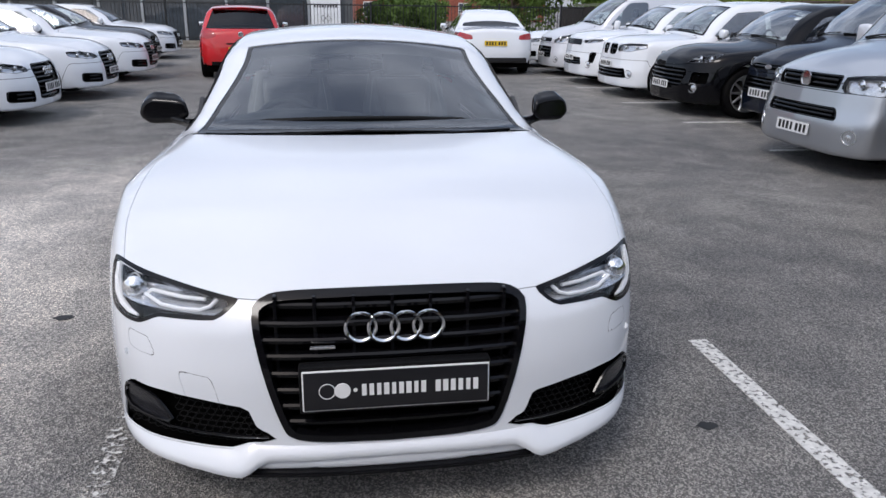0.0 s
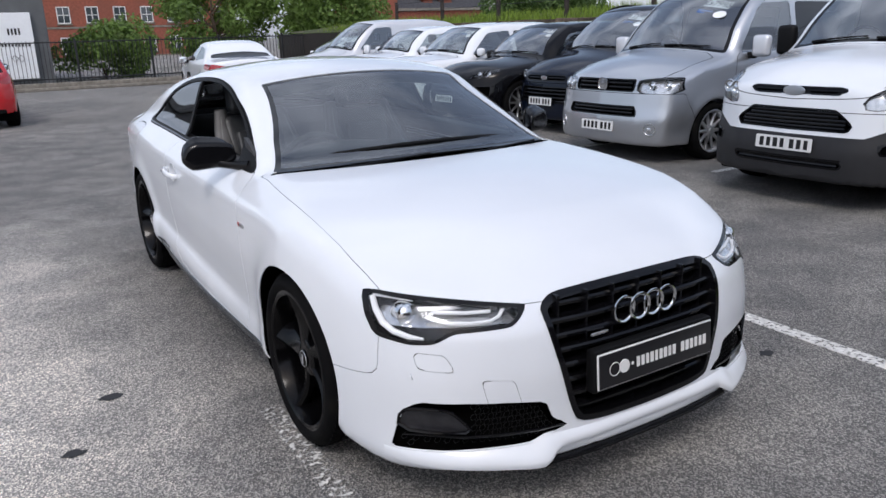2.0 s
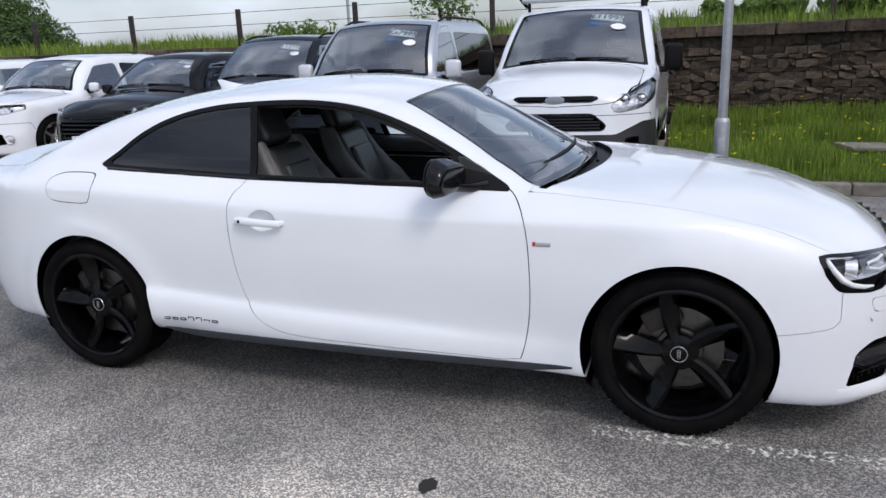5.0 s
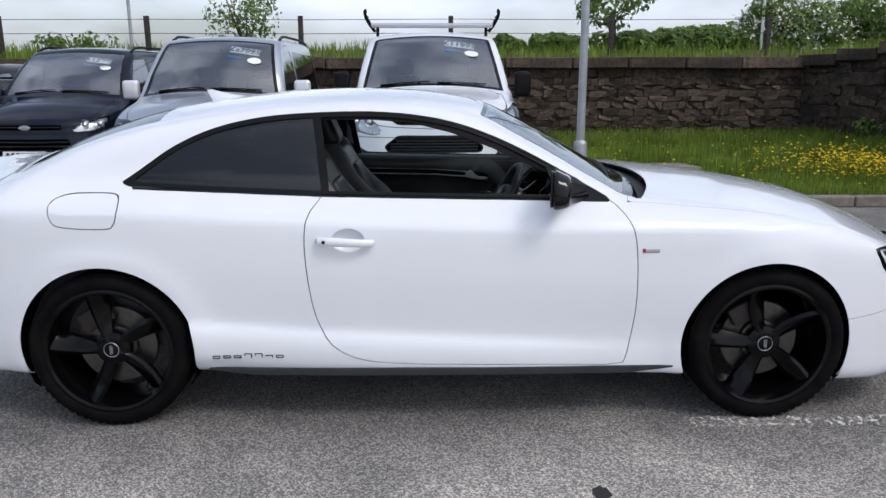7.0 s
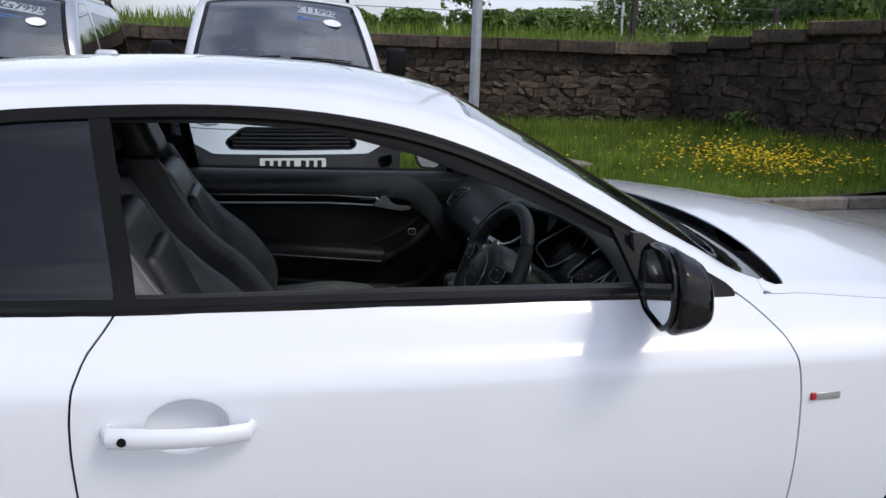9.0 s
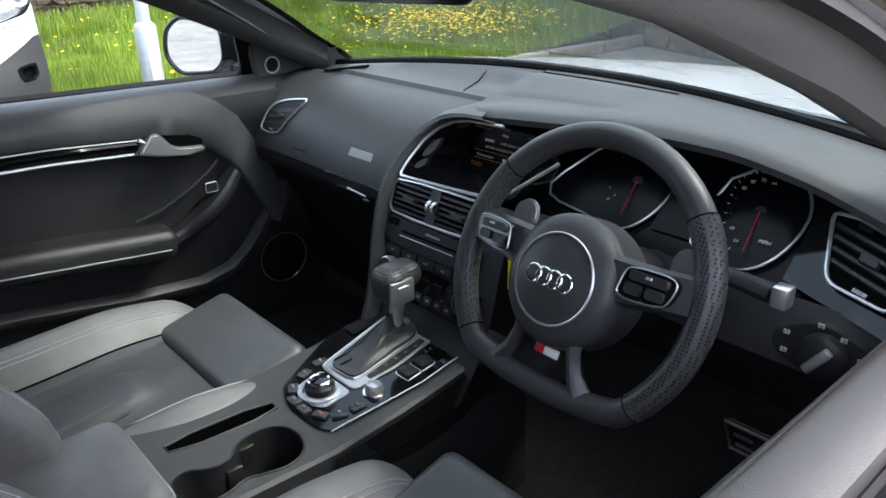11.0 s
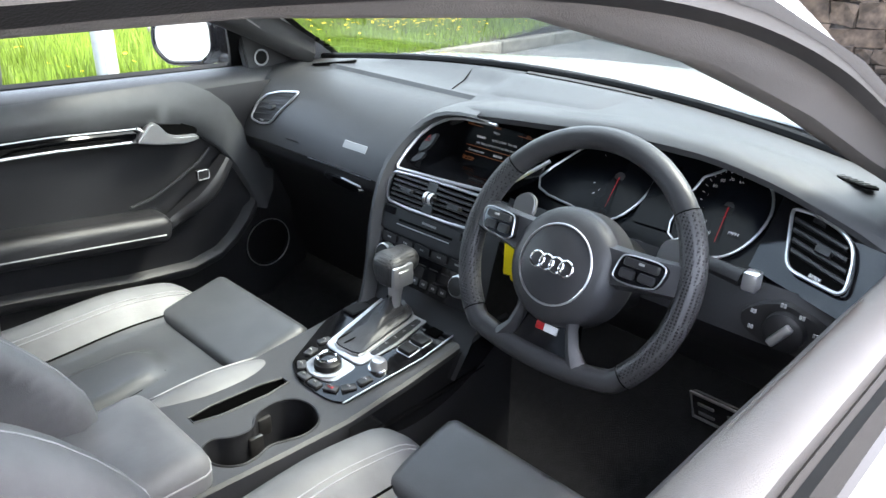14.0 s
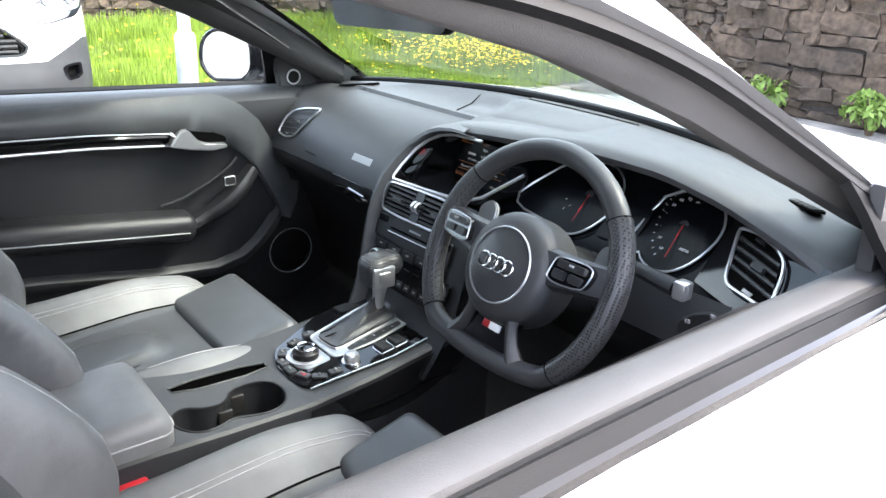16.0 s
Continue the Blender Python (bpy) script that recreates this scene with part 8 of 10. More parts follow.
part("knob_trim", bm, "satin", con)
bm = bmesh.new()
box(bm, (-0.0225, 1.048, 0.714), (-0.018, 1.073, 0.733), 0.002)
part("knob_button", bm, "satin", con)
for k in range(6):
    bm = bmesh.new()
    box(bm, (0.084, 1.015, cz(1.06) + 0.002), (0.0866, 1.095, cz(1.06) + 0.007), 0.001, m=Matrix.Translation((0.0050 * k, 0, 0)))
    part("ashtray_rib", bm, "cabin_plastic", con)
mm = Matrix.Translation(top_at(0.000, 1.218, 0.004))
for prof, mk, nm in (([(0.036, 0.0), (0.035, 0.003), (0.028, 0.004)], "satin", "knob_base"), ([(0.0235, 0.002), (0.0235, 0.012), (0.021, 0.014), (0.018, 0.020)], "cabin_plastic", "knob_side"), ([(0.0185, 0.014), (0.0185, 0.0215), (0.016, 0.0225), (0.0135, 0.0215)], "chrome", "knob_ring"), ([(0.0135, 0.021), (0.0004, 0.0225)], "piano", "knob_cap")):
    bm = bmesh.new()
    lathe(bm, prof, 32, m=mm)
    part(nm, bm, mk, con)
plaque("knob_plate", fillet([(0.044, 1.188), (0.036, 1.244), (-0.020, 1.250), (-0.042, 1.238), (-0.040, 1.188)], 0.008), top_at, 0.0055, "satin", con)
for u, v_, a in ((0.064, 1.176, -8), (0.056, 1.212, 18), (0.036, 1.246, 55), (0.008, 1.261, 90), (-0.022, 1.262, 90), (-0.052, 1.252, 115), (-0.073, 1.232, 150), (-0.079, 1.203, 172)):
    bm = bmesh.new()
    box(bm, (-0.008, -0.013, 0.003), (0.008, 0.013, 0.009), 0.003, m=Matrix.Translation(top_at(u, v_, 0)) @ Matrix.Rotation(radians(a), 4, 'Z'))
    part("control_key", bm, "wheel_leather", con)
    bars(con, "key_mark", 0.007, 0.002, 2, Matrix.Translation(top_at(u, v_, 0.0095)) @ Matrix.Rotation(radians(90 - 180), 4, 'X'), "mark")
bm = bmesh.new()
box(bm, (-0.058, 1.249, cz(1.25) + 0.004), (-0.046, 1.255, cz(1.25) + 0.0094), 0.001)
part("red_key_mark", bm, "redmark", con)
mm = Matrix.Translation(top_at(-0.067, 1.163, 0.004))
for prof, mk, nm in (([(0.015, 0.0), (0.0145, 0.010), (0.011, 0.016), (0.0004, 0.017)], "satin", "volume_knob"), ([(0.018, 0.0), (0.018, 0.002), (0.015, 0.002)], "chrome", "volume_ring")):
    bm = bmesh.new()
    lathe(bm, prof, 24, m=mm)
    part(nm, bm, mk, con)
for k in range(2):
    bm = bmesh.new()
    box(bm, (-0.086, 1.055 + 0.030 * k, cz(1.07 + 0.03 * k) + 0.003), (-0.056, 1.081 + 0.030 * k, cz(1.07 + 0.03 * k) + 0.011), 0.003)
    part("parking_key", bm, "cabin_plastic", con)
    ribbon("key_rim", rect(-0.087, 1.054 + 0.03 * k, -0.055, 1.082 + 0.03 * k, 0.003), top_at, 0.0012, "satin", con, out=0.004)
# raised near-black pad: the slot's shade put in as colour
bm = bmesh.new()
box(bm, (-0.086, 1.010, cz(1.03) + 0.002), (-0.058, 1.048, cz(1.03) + 0.006), 0.002)
part("start_recess", bm, "gap", con)
# armrest box
arm = rbox((-0.020, 1.690, 0.606), (0.106, 0.195, 0.038), 0.026, Matrix.Rotation(radians(-3), 4, 'X'))
blob("console_armrest", arm, (-0.2, 1.45, 0.52), (0.12, 1.95, 0.70), 0.014, "leather", con, "black leather centre armrest")
bm = bmesh.new()
tube(bm, [(-0.020 + 0.1065 * max(-1, min(1, u)), 1.4935 + 0.012 * max(0, abs(u) - 0.75) / 0.25 + (0.25 * max(0, abs(u) - 1)), 0.622) for u in np.linspace(-1.6, 1.6, 40)], 0.0014, 4)
part("armrest_stitch", bm, "stitch", con)
bm = bmesh.new()
box(bm, (-0.115, 1.52, 0.40), (0.080, 1.92, 0.575), 0.02)
part("armrest_base", bm, "door_lower", con)
bk = empty("seat_buckle", pose(-0.145, 1.575, 0.535, 0, 12, 0))
bk.parent = coupe
bm = bmesh.new()
box(bm, (-0.012, -0.028, -0.06), (0.012, 0.028, 0.03), 0.005)
part("buckle_body", bm, "cabin_plastic", bk)
bm = bmesh.new()
box(bm, (-0.013, -0.026, 0.026), (0.013, 0.026, 0.040), 0.004)
part("buckle_button", bm, "key_red", bk)


# seats
def seat(cx, label, dy=0.0):
    s = empty("front_seat", pose(cx, 0, 0))
    s.parent = coupe
    s["label"] = label
    prof = curve((0.0, 0.004), (0.07, 0.004), (0.112, 0.005), (0.132, 0.013), (0.165, 0.044), (0.195, 0.055), (0.225, 0.047), (0.248, 0.016), (0.266, -0.07))
    base_z = curve((1.17, 0.455), (1.20, 0.515), (1.26, 0.539), (1.35, 0.541), (1.55, 0.527), (1.82, 0.517))
    amp = curve((1.17, 0.3), (1.25, 0.8), (1.40, 1.15), (1.82, 1.3))
    u_line = [tuple(p) for p in rounded([(-0.078, 1.80), (-0.072, 1.48), (-0.054, 1.375), (0.054, 1.375), (0.072, 1.48), (0.078, 1.80)], 2)]
    u_f = inside(u_line)

    def top(x, y):
        p = float(prof(abs(x)))
        lift = 0.016 * float(np.clip(-u_f(np.array([x]), np.array([y]))[0] / 0.02, 0, 1))
        return float(base_z(y)) + (p if p < 0 else p * float(amp(y))) + lift
    ys = np.linspace(1.17, 1.82, 40)
    bm = bmesh.new()
    sheet(bm, [[(x, y, top(x, y)) for x in np.linspace(-0.130, 0.130, 34)] for y in ys])
    part("cushion", bm, "leather2", s)
    thigh = rbox((0, 1.222, 0.539), (0.158, 0.082, 0.038), 0.022, Matrix.Rotation(radians(-14), 4, 'X'))
    blob("thigh_support", thigh, (-0.22, 1.10, 0.44), (0.22, 1.36, 0.62), 0.012, "leather2", s, "extendable thigh support")
    bm = bmesh.new()
    tube(bm, [(x, y, top(x, y) - 0.001) for x, y in u_line if y < 1.76], 0.0022, 5)
    part("insert_seam", bm, "gap", s)
    for sg in (-1, 1):
        bm = bmesh.new()
        sheet(bm, [[(sg * x, y, top(x, y)) for x in np.linspace(0.130, 0.266, 18)] + [(sg * 0.262, y, 0.42)] for y in ys])
        bmesh.ops.recalc_face_normals(bm, faces=bm.faces)
        part("cushion_bolster", bm, "leather", s)
        bm = bmesh.new()
        tube(bm, [(sg * 0.131, y, top(0.131, y) + 0.0005) for y in ys[4:]], 0.0022, 5)
        part("bolster_seam", bm, "gap", s)
        for dx in (0.0, 0.008):
            bm = bmesh.new()
            tube(bm, [(sg * (0.162 + dx), y, top(0.162 + dx, y) + 0.0004) for y in ys[3:]], 0.0010, 4)
            part("bolster_stitch", bm, "stitch", s)
    lean = Matrix.Translation((0, 1.655 + dy, 0.52)) @ Matrix.Rotation(radians(-24), 4, 'X')
    inv = np.array(lean.inverted())

    def tilted(f):
        def at(x, y, z):
            p = np.stack([x, y, z, np.ones_like(x)], 1) @ inv.T
            return f(p[:, 0], p[:, 1], p[:, 2])
        return at
    back = tilted(lambda x, y, z: rbox((0, 0.055, 0.30), (0.185, 0.055, 0.31), 0.045)(x, y, z))
    blob("backrest", back, (-0.22, 1.58, 0.40), (0.22, 2.22, 1.15), 0.02, "leather2", s)
    for sg in (-1, 1):
        def wing(x, y, z):
            deep = 0.5 * np.interp(z, [0.45, 0.85, 1.02, 1.12], [0.17, 0.16, 0.12, 0.09])
            mid_y = dy + np.interp(z, [0.42, 0.55, 0.64, 0.68, 0.714, 0.755, 0.793, 0.821, 0.864, 0.93, 1.00, 1.08, 1.16], [1.640, 1.605, 1.597, 1.606, 1.625, 1.653, 1.684, 1.712, 1.765, 1.825, 1.870, 1.912, 1.96]) + deep
            wide = np.interp(z, [0.45, 0.9, 1.1], [0.052, 0.052, 0.036])
            qx = np.abs(x - sg * np.interp(z, [0.5, 0.9, 1.1], [0.205, 0.200, 0.170]) - sg * 0.25 * (mid_y - deep - y + 0.05)) - wide + 0.034
            qy = np.abs(y - mid_y) - deep + 0.034
            side = np.hypot(np.maximum(qx, 0), np.maximum(qy, 0)) + np.minimum(np.maximum(qx, qy), 0) - 0.034
            return np.maximum(side, np.maximum(0.47 - z, z - 1.10))
        front = []
        for z in np.linspace(0.55, 1.06, 36):
            run = np.linspace(1.45, 2.05, 600)
            xs = sg * float(np.interp(z, [0.5, 0.9, 1.1], [0.222, 0.216, 0.182]))
            hit = wing(np.full(600, xs), run, np.full(600, z))
            front.append(Vector((xs, float(run[np.argmax(hit < 0.0005)]), z)))
        blob("back_bolster", wing, (sg * 0.21 - 0.14, 1.5, 0.40), (sg * 0.21 + 0.14, 2.20, 1.15), 0.018, "leather", s)
        bm = bmesh.new()
        tube(bm, front, 0.0015, 4)
        part("back_stitch", bm, "stitch", s)
    mid = tilted(lambda x, y, z: rbox((0, -0.004, 0.27), (0.125, 0.020, 0.23), 0.018)(x, y, z))
    blob("back_insert", mid, (-0.16, 1.58, 0.5), (0.16, 2.12, 1.10), 0.016, "leather2", s)
    head = tilted(lambda x, y, z: rbox((0, 0.05, 0.73), (0.125, 0.045, 0.105), 0.04)(x, y, z))
    blob("headrest", head, (-0.16, 1.87, 0.98), (0.16, 2.28, 1.34), 0.02, "leather2", s)
    return s


seat(-0.385, "black leather driver's sports seat")
seat(0.30, "black leather passenger sports seat with thigh support", -0.028)
bm = bmesh.new()
box(bm, (-0.60, 2.35, 0.42), (0.60, 2.75, 0.60), 0.05)
box(bm, (-0.58, 2.62, 0.50), (0.58, 2.78, 1.02), 0.05, m=Matrix.Translation((0, 2.7, 0.5)) @ Matrix.Rotation(radians(-20), 4, 'X') @ Matrix.Translation((0, -2.7, -0.5)))
part("rear_bench", bm, "leather2", coupe, "dark rear bench")
bm = bmesh.new()
sheet(bm, [[(x, 0.62, 0.62), (x, 0.70, 0.42), (x, 0.86, 0.33), (x, 1.3, 0.31), (x, 2.0, 0.31), (x, 3.3, 0.33), (x, 3.3, 0.95)] for x in (-0.76, -0.4, 0, 0.4, 0.76)])
part("cabin_floor", bm, "carpet", coupe, "black carpet and bulkhead")
bm = bmesh.new()
sheet(bm, [[(x, 2.80, 0.98), (x, 3.05, 1.02), (x, 3.28, 1.0)] for x in (-0.62, 0, 0.62)])
part("parcel_shelf", bm, "carpet", coupe)
for sgn in (-1, 1):
    bm = bmesh.new()
    sheet(bm, [[(sgn * 0.76, y, 0.31), (sgn * 0.765, y, 0.6), (sgn * 0.74, y, 0.95)] for y in (1.92, 2.3, 2.8, 3.3)])
    part("rear_side_trim", bm, "softdash", coupe)
# inner mirror
rv_m = empty("inner_mirror", pose(-0.05, 1.075, 1.200, -14, 0, 20))
rv_m.parent = coupe
mf = rbox((0, 0, 0), (0.115, 0.018, 0.032), 0.017)
blob("mirror_shell", mf, (-0.14, -0.04, -0.05), (0.14, 0.04, 0.05), 0.01, "plastic", rv_m)
bm = bmesh.new()
slab(bm, rect(-0.106, -0.025, 0.106, 0.025, 0.012), 0.002, m=Matrix.Translation((0, 0.0185, 0)) @ Matrix.Rotation(radians(-90), 4, 'X'))
part("mirror_glass", bm, "chrome", rv_m)
bm = bmesh.new()
tube(bm, [(0, -0.012, 0.02), (0, -0.025, 0.036), (0, -0.035, 0.048)], [0.012, 0.014, 0.024], 10)
part("mirror_stalk", bm, "plastic", rv_m)


# ---- parked vehicles ----
def solid(fo, wb, ro, half, high, nose, cowl, cowl_z, crest, roof_end, tail_y, tail_z, belt, lean, tyre=0.33, edge=0.10, rear_z=None, floor=0.2, round_nose=0.35, stern_lean=0.1):
    """Curves of a parked vehicle: overhangs, wheelbase, half width, height, bonnet lip height, windscreen foot and head, roof end, tail."""
    end = wb + ro
    return dict(
        top=curve((-fo - 0.15, nose - 0.22), (-fo, nose - 0.06), (-fo + 0.15, nose + 0.02), (-fo + 0.45, nose + 0.6 * (cowl_z - nose)), (cowl - 0.05, cowl_z), (cowl + 0.03, cowl_z + 0.03), (cowl + 0.4 * (crest - cowl), cowl_z + 0.45 * (high - cowl_z)), (crest - 0.05, high - 0.09), (crest + 0.15, high - 0.025), (crest + 0.6, high), (roof_end - 0.5, high), (roof_end, high - 0.05), (tail_y, tail_z), (end + 0.1, tail_z - 0.05)),
        bow=curve((-fo, 0.22), (cowl, 0.25), (crest, 0.12), (crest + 0.8, 0.0), (end, -0.08)),
        crown=curve((-fo, 0.12), (cowl, 0.10), (crest + 0.5, 0.09), (end, 0.09)),
        plan=curve((-fo, half - 0.10), (-fo * 0.5, half - 0.02), (0, half), (wb, half), (end, half - 0.07)),
        inset=curve((0.1, 0.12), (0.25, 0.05), (0.4, 0.02), (0.6, 0.0), (belt - 0.2, 0.004), (belt - 0.05, 0.035), (belt, 0.06)),
        rise=curve((0, 0), (1, 0.0)), belt=curve((0, belt), (1, belt)), lean=lean, axles=(0.0, wb), tyre=tyre, arch=tyre + 0.06, flare=0.015,
        nose=curve((0.0, -fo), (half * 0.5, -fo + 0.05 * round_nose / 0.35), (half * 0.75, -fo + 0.17 * round_nose / 0.35), (half * 0.92, -fo + round_nose), (half * 1.05, -fo + 0.75)),
        face=curve((0.1, 0.10), (0.25, 0.01), (0.45, 0.0), (0.62, 0.03), (nose - 0.05, 0.09), (nose + 0.05, 0.2), (nose + 0.3, 0.7)),
        tail=curve((0.0, end), (half * 0.6, end - 0.04), (half * 0.9, end - 0.20), (half * 1.05, end - 0.6)),
        stern=curve((0.2, -0.06), (0.5, 0.0), (0.8, -0.02), (high, -stern_lean - 0.05), (high + 0.2, -stern_lean - 0.2)),
        floor=curve((-fo, floor), (0, floor), (end, floor + 0.08)), edge=edge, nose_k=0.05, tail_k=0.08)


def vehicle(name, m, s, paint, label, category, windows=(), lamps=(), grilles=(), lower=None, tails=(), glass_key="vanglass", back="privacy", screen=None, rear=None, plates=(("front", 0.45),), wheels=("alloy", 5, "arm"), pillars=(), mirrors=None, hood_line=True, lamp_in="lamp_in", h=0.045, group="parked vehicles", wheel_skip=()):
    """A parked vehicle: skin cut into body, glass, lamps, grilles and lower cladding, with wheels, plates and mirrors. Outlines of windows in (y, z), of lamps and grilles in (x, z)."""
    fn = body_field(s)
    fo, end, half = -float(s["nose"](0.0)), float(s["tail"](0.0)), float(s["plan"](0.0))
    high = float(np.max(s["top"](np.linspace(0, end, 60))))
    ob = empty(name, m, label, category, group)
    mesh = skin(fn, (-half - 0.1, -fo - 0.12, 0.08), (half + 0.1, end + 0.12, high + 0.1), h)
    r = s["arch"] - 0.025

    def arch(x, y, z):
        d = np.minimum(np.hypot(y - s["axles"][0], z - s["tyre"]), np.hypot(y - s["axles"][1], z - s["tyre"]))
        return np.maximum(d - r, half - 0.38 - np.abs(x))
    _, mesh = cut(mesh, arch)

    def ye(x, y):
        return y - s["bow"](y) * x * x
    if screen:
        y0, y1, x0, xl = screen

        def sf(x, y, z):
            return np.maximum(np.maximum(y0 - ye(x, y), ye(x, y) - y1), np.abs(x) - x0 + (z - s["belt"](0)) * xl)
        pane, mesh = cut(mesh, sf)
        inner, rim = cut(pane, sf, -0.04)
        shell("windscreen", inner, fn, glass_key, ob, "", -0.004)
        shell("windscreen_border", rim, fn, "gloss_black", ob, "", -0.002)
    if rear:
        y0, y1, x0, xl = rear

        def rf(x, y, z):
            return np.maximum(np.maximum(y0 - z, z - y1), np.maximum(np.abs(x) - x0 + (z - y0) * xl, s["axles"][1] - y))
        pane, mesh = cut(mesh, rf)
        shell("rear_window", pane, fn, back, ob, "", -0.003)
    for k, w in enumerate(windows):
        wf = inside(fillet(w, 0.05))
        pane, mesh = cut(mesh, lambda x, y, z: np.maximum(wf(y, z), 0.3 * half - np.abs(x)))
        for sgn in (-1, 1):
            one = cut(pane, lambda x, y, z: -sgn * x)[0]
            shell("side_window", one, fn, glass_key if k == 0 else back, ob, "", -0.003)
    for g, depth, slats in grilles:
        if min(p[0] for p in g) < 0.01:
            g = [(-0.5 if p[0] < 0.01 else p[0], p[1]) for p in g]
        gf = inside(fillet(g, 0.02))
        hole, mesh = cut(mesh, lambda x, y, z: np.maximum(gf(np.abs(x), z), y + fo * 0.4))
        rim, rest = cut(hole, lambda x, y, z: -gf(np.abs(x), z), 0.014)
        if min(p[0] for p in g) > 0:
            both("grille_frame", rim, fn, "gloss_black", ob, "", 0.003, 0.03)
            both("grille_back", rest, fn, "gap", ob, "", -depth)
        else:
            shell("grille_frame", rim, fn, "gloss_black", ob, "", 0.003, 0.03)
            shell("grille_back", rest, fn, "gap", ob, "", -depth)
        zs = [p[1] for p in g]
        xs = max(p[0] for p in g)
        for z in np.linspace(min(zs), max(zs), slats + 2)[1:-1]:
            bm = bmesh.new()
            rows = []
            for x in np.linspace(-xs, xs, 17):
                if gf(np.array([abs(x)]), np.array([z]))[0] > -0.006:
                    continue
                ys = np.linspace(-fo - 0.1, 0.2, 300)
                v = fn(np.full(300, x), ys, np.full(300, z))
                y = float(ys[np.argmax(v < 0)]) + 0.01
                rows.append([(x, y, z + 0.012), (x, y - 0.006, z), (x, y, z - 0.012), (x, y + 0.03, z)])
            if len(rows) > 1:
                sheet(bm, rows, closed_v=True)
                part("grille_slat", bm, "gloss_black", ob)
            else:
                bm.free()
    for lf_pts in lamps:
        lf = inside(fillet(lf_pts, 0.02))
        pane, mesh = cut(mesh, lambda x, y, z: np.maximum(lf(np.abs(x), z), y + 0.05))
        for sgn in (-1, 1):
            one = cut(pane, lambda x, y, z: -sgn * x)[0]
            lamp = shell("headlight", one, fn, "lens", ob, "clear headlight")
            if lamp is None:
                continue
            shell("housing", cut(one, lambda x, y, z: -lf(np.abs(x), z), 0.006)[0], fn, "gloss_black", lamp, "", -0.002)
            shell("reflector", one, fn, lamp_in, lamp, "", -0.05)
            cx, cz = np.mean([p[0] for p in lf_pts]), np.mean([p[1] for p in lf_pts])
            wx = (max(p[0] for p in lf_pts) - min(p[0] for p in lf_pts)) / 2
            hz = (max(p[1] for p in lf_pts) - min(p[1] for p in lf_pts)) / 2
            for dx in (-0.4, 0.35):
                ys = np.linspace(-fo - 0.1, 0.3, 300)
                x = cx + dx * wx
                v = fn(np.full(300, x), ys, np.full(300, cz))
                y = float(ys[np.argmax(v < 0)]) + 0.035
                rr = min(0.06, hz * 0.55)
                bm = bmesh.new()
                lathe(bm, [(rr, 0.0), (rr * 0.9, 0.012), (rr * 0.8, -0.01), (rr * 0.5, 0.01), (0.0004, 0.018)], 20, m=Matrix.Translation((sgn * x, y, cz)) @ Matrix.Rotation(radians(90), 4, 'X'))
                part("projector", bm, "chrome", lamp)
    for tf_pts in tails:
        tf = inside(fillet(tf_pts, 0.03))
        pane, mesh = cut(mesh, lambda x, y, z: np.maximum(tf(np.abs(x), z), s["axles"][1] + 0.3 - y))
        both("tail_light", pane, fn, "tail", ob, "red tail light")
    if lower:
        pane, mesh = cut(mesh, lower[0])
        shell("lower_bumper", pane, fn, lower[1], ob, "unpainted plastic lower bumper")
    if hood_line:
        y0 = screen[0] if screen else 0.3

        def hood(x, y, z):
            return np.maximum(np.abs(x) - (half - 0.17 - 0.3 * np.clip(-fo * 0.45 - y, 0, 1)), np.maximum(ye(x, y) - y0 + 0.03, s["top"](y) - 0.12 - z))
        bonnet, joint, mesh = tri_split(mesh, hood, 0.003)
        shell("bonnet", bonnet, fn, paint, ob)
        shell("panel_gap", joint, fn, "gap", ob, "", -0.006)
    zb = float(s["face_z"]) if "face_z" in s else high * 0.40
    bump, joint, mesh = tri_split(mesh, lambda x, y, z: np.maximum(np.maximum(z - zb, y + fo - 0.42 - 0.5 * (zb - z)), 0 * x - 1), 0.003)
    shell("front_bumper", bump, fn, paint, ob)
    shell("bumper_gap", joint, fn, "gap", ob, "", -0.006)
    for sgn in (-1, 1) if name not in ("panel_van", "saloon_car") else ():
        xf, zf = half * 0.74, s["tyre"] + 0.06
        ys = np.linspace(-fo - 0.1, 0.3, 300)
        yf = float(ys[np.argmax(fn(np.full(300, xf), ys, np.full(300, zf)) < 0)])
        bm = bmesh.new()
        lathe(bm, [(0.075, -0.02), (0.072, 0.006), (0.060, 0.006), (0.055, -0.008), (0.030, 0.0), (0.0004, 0.004)], 20, m=Matrix.Translation((sgn * xf, yf - 0.003, zf)) @ Matrix.Rotation(sgn * 0.45, 4, 'Z') @ Matrix.Rotation(radians(90), 4, 'X'))
        part("fog_lamp", bm, "lamp_in", ob, "round fog lamp")
    for pts in pillars:
        df = inside(rounded(pts, 1))
        door, joint, mesh = tri_split(mesh, side_only(df), 0.003)
        for sgn in (-1, 1):
            shell("door", cut(door, lambda x, y, z: -sgn * x)[0], fn, paint, ob)
        shell("door_gap", joint, fn, "gap", ob, "", -0.006)
        for sgn in (-1, 1):
            yy, zz = max(p[0] for p in pts) - 0.16, float(s["belt"](0)) - 0.10
            xs = np.linspace(half + 0.1, 0.4, 300)
            x = float(xs[np.argmax(fn(xs, np.full(300, yy), np.full(300, zz)) < 0)])
            bm = bmesh.new()
            tube(bm, [(sgn * (x - 0.01), yy - 0.11, zz), (sgn * (x + 0.028), yy - 0.08, zz), (sgn * (x + 0.030), yy + 0.05, zz), (sgn * (x - 0.01), yy + 0.09, zz)], 0.013, 6)
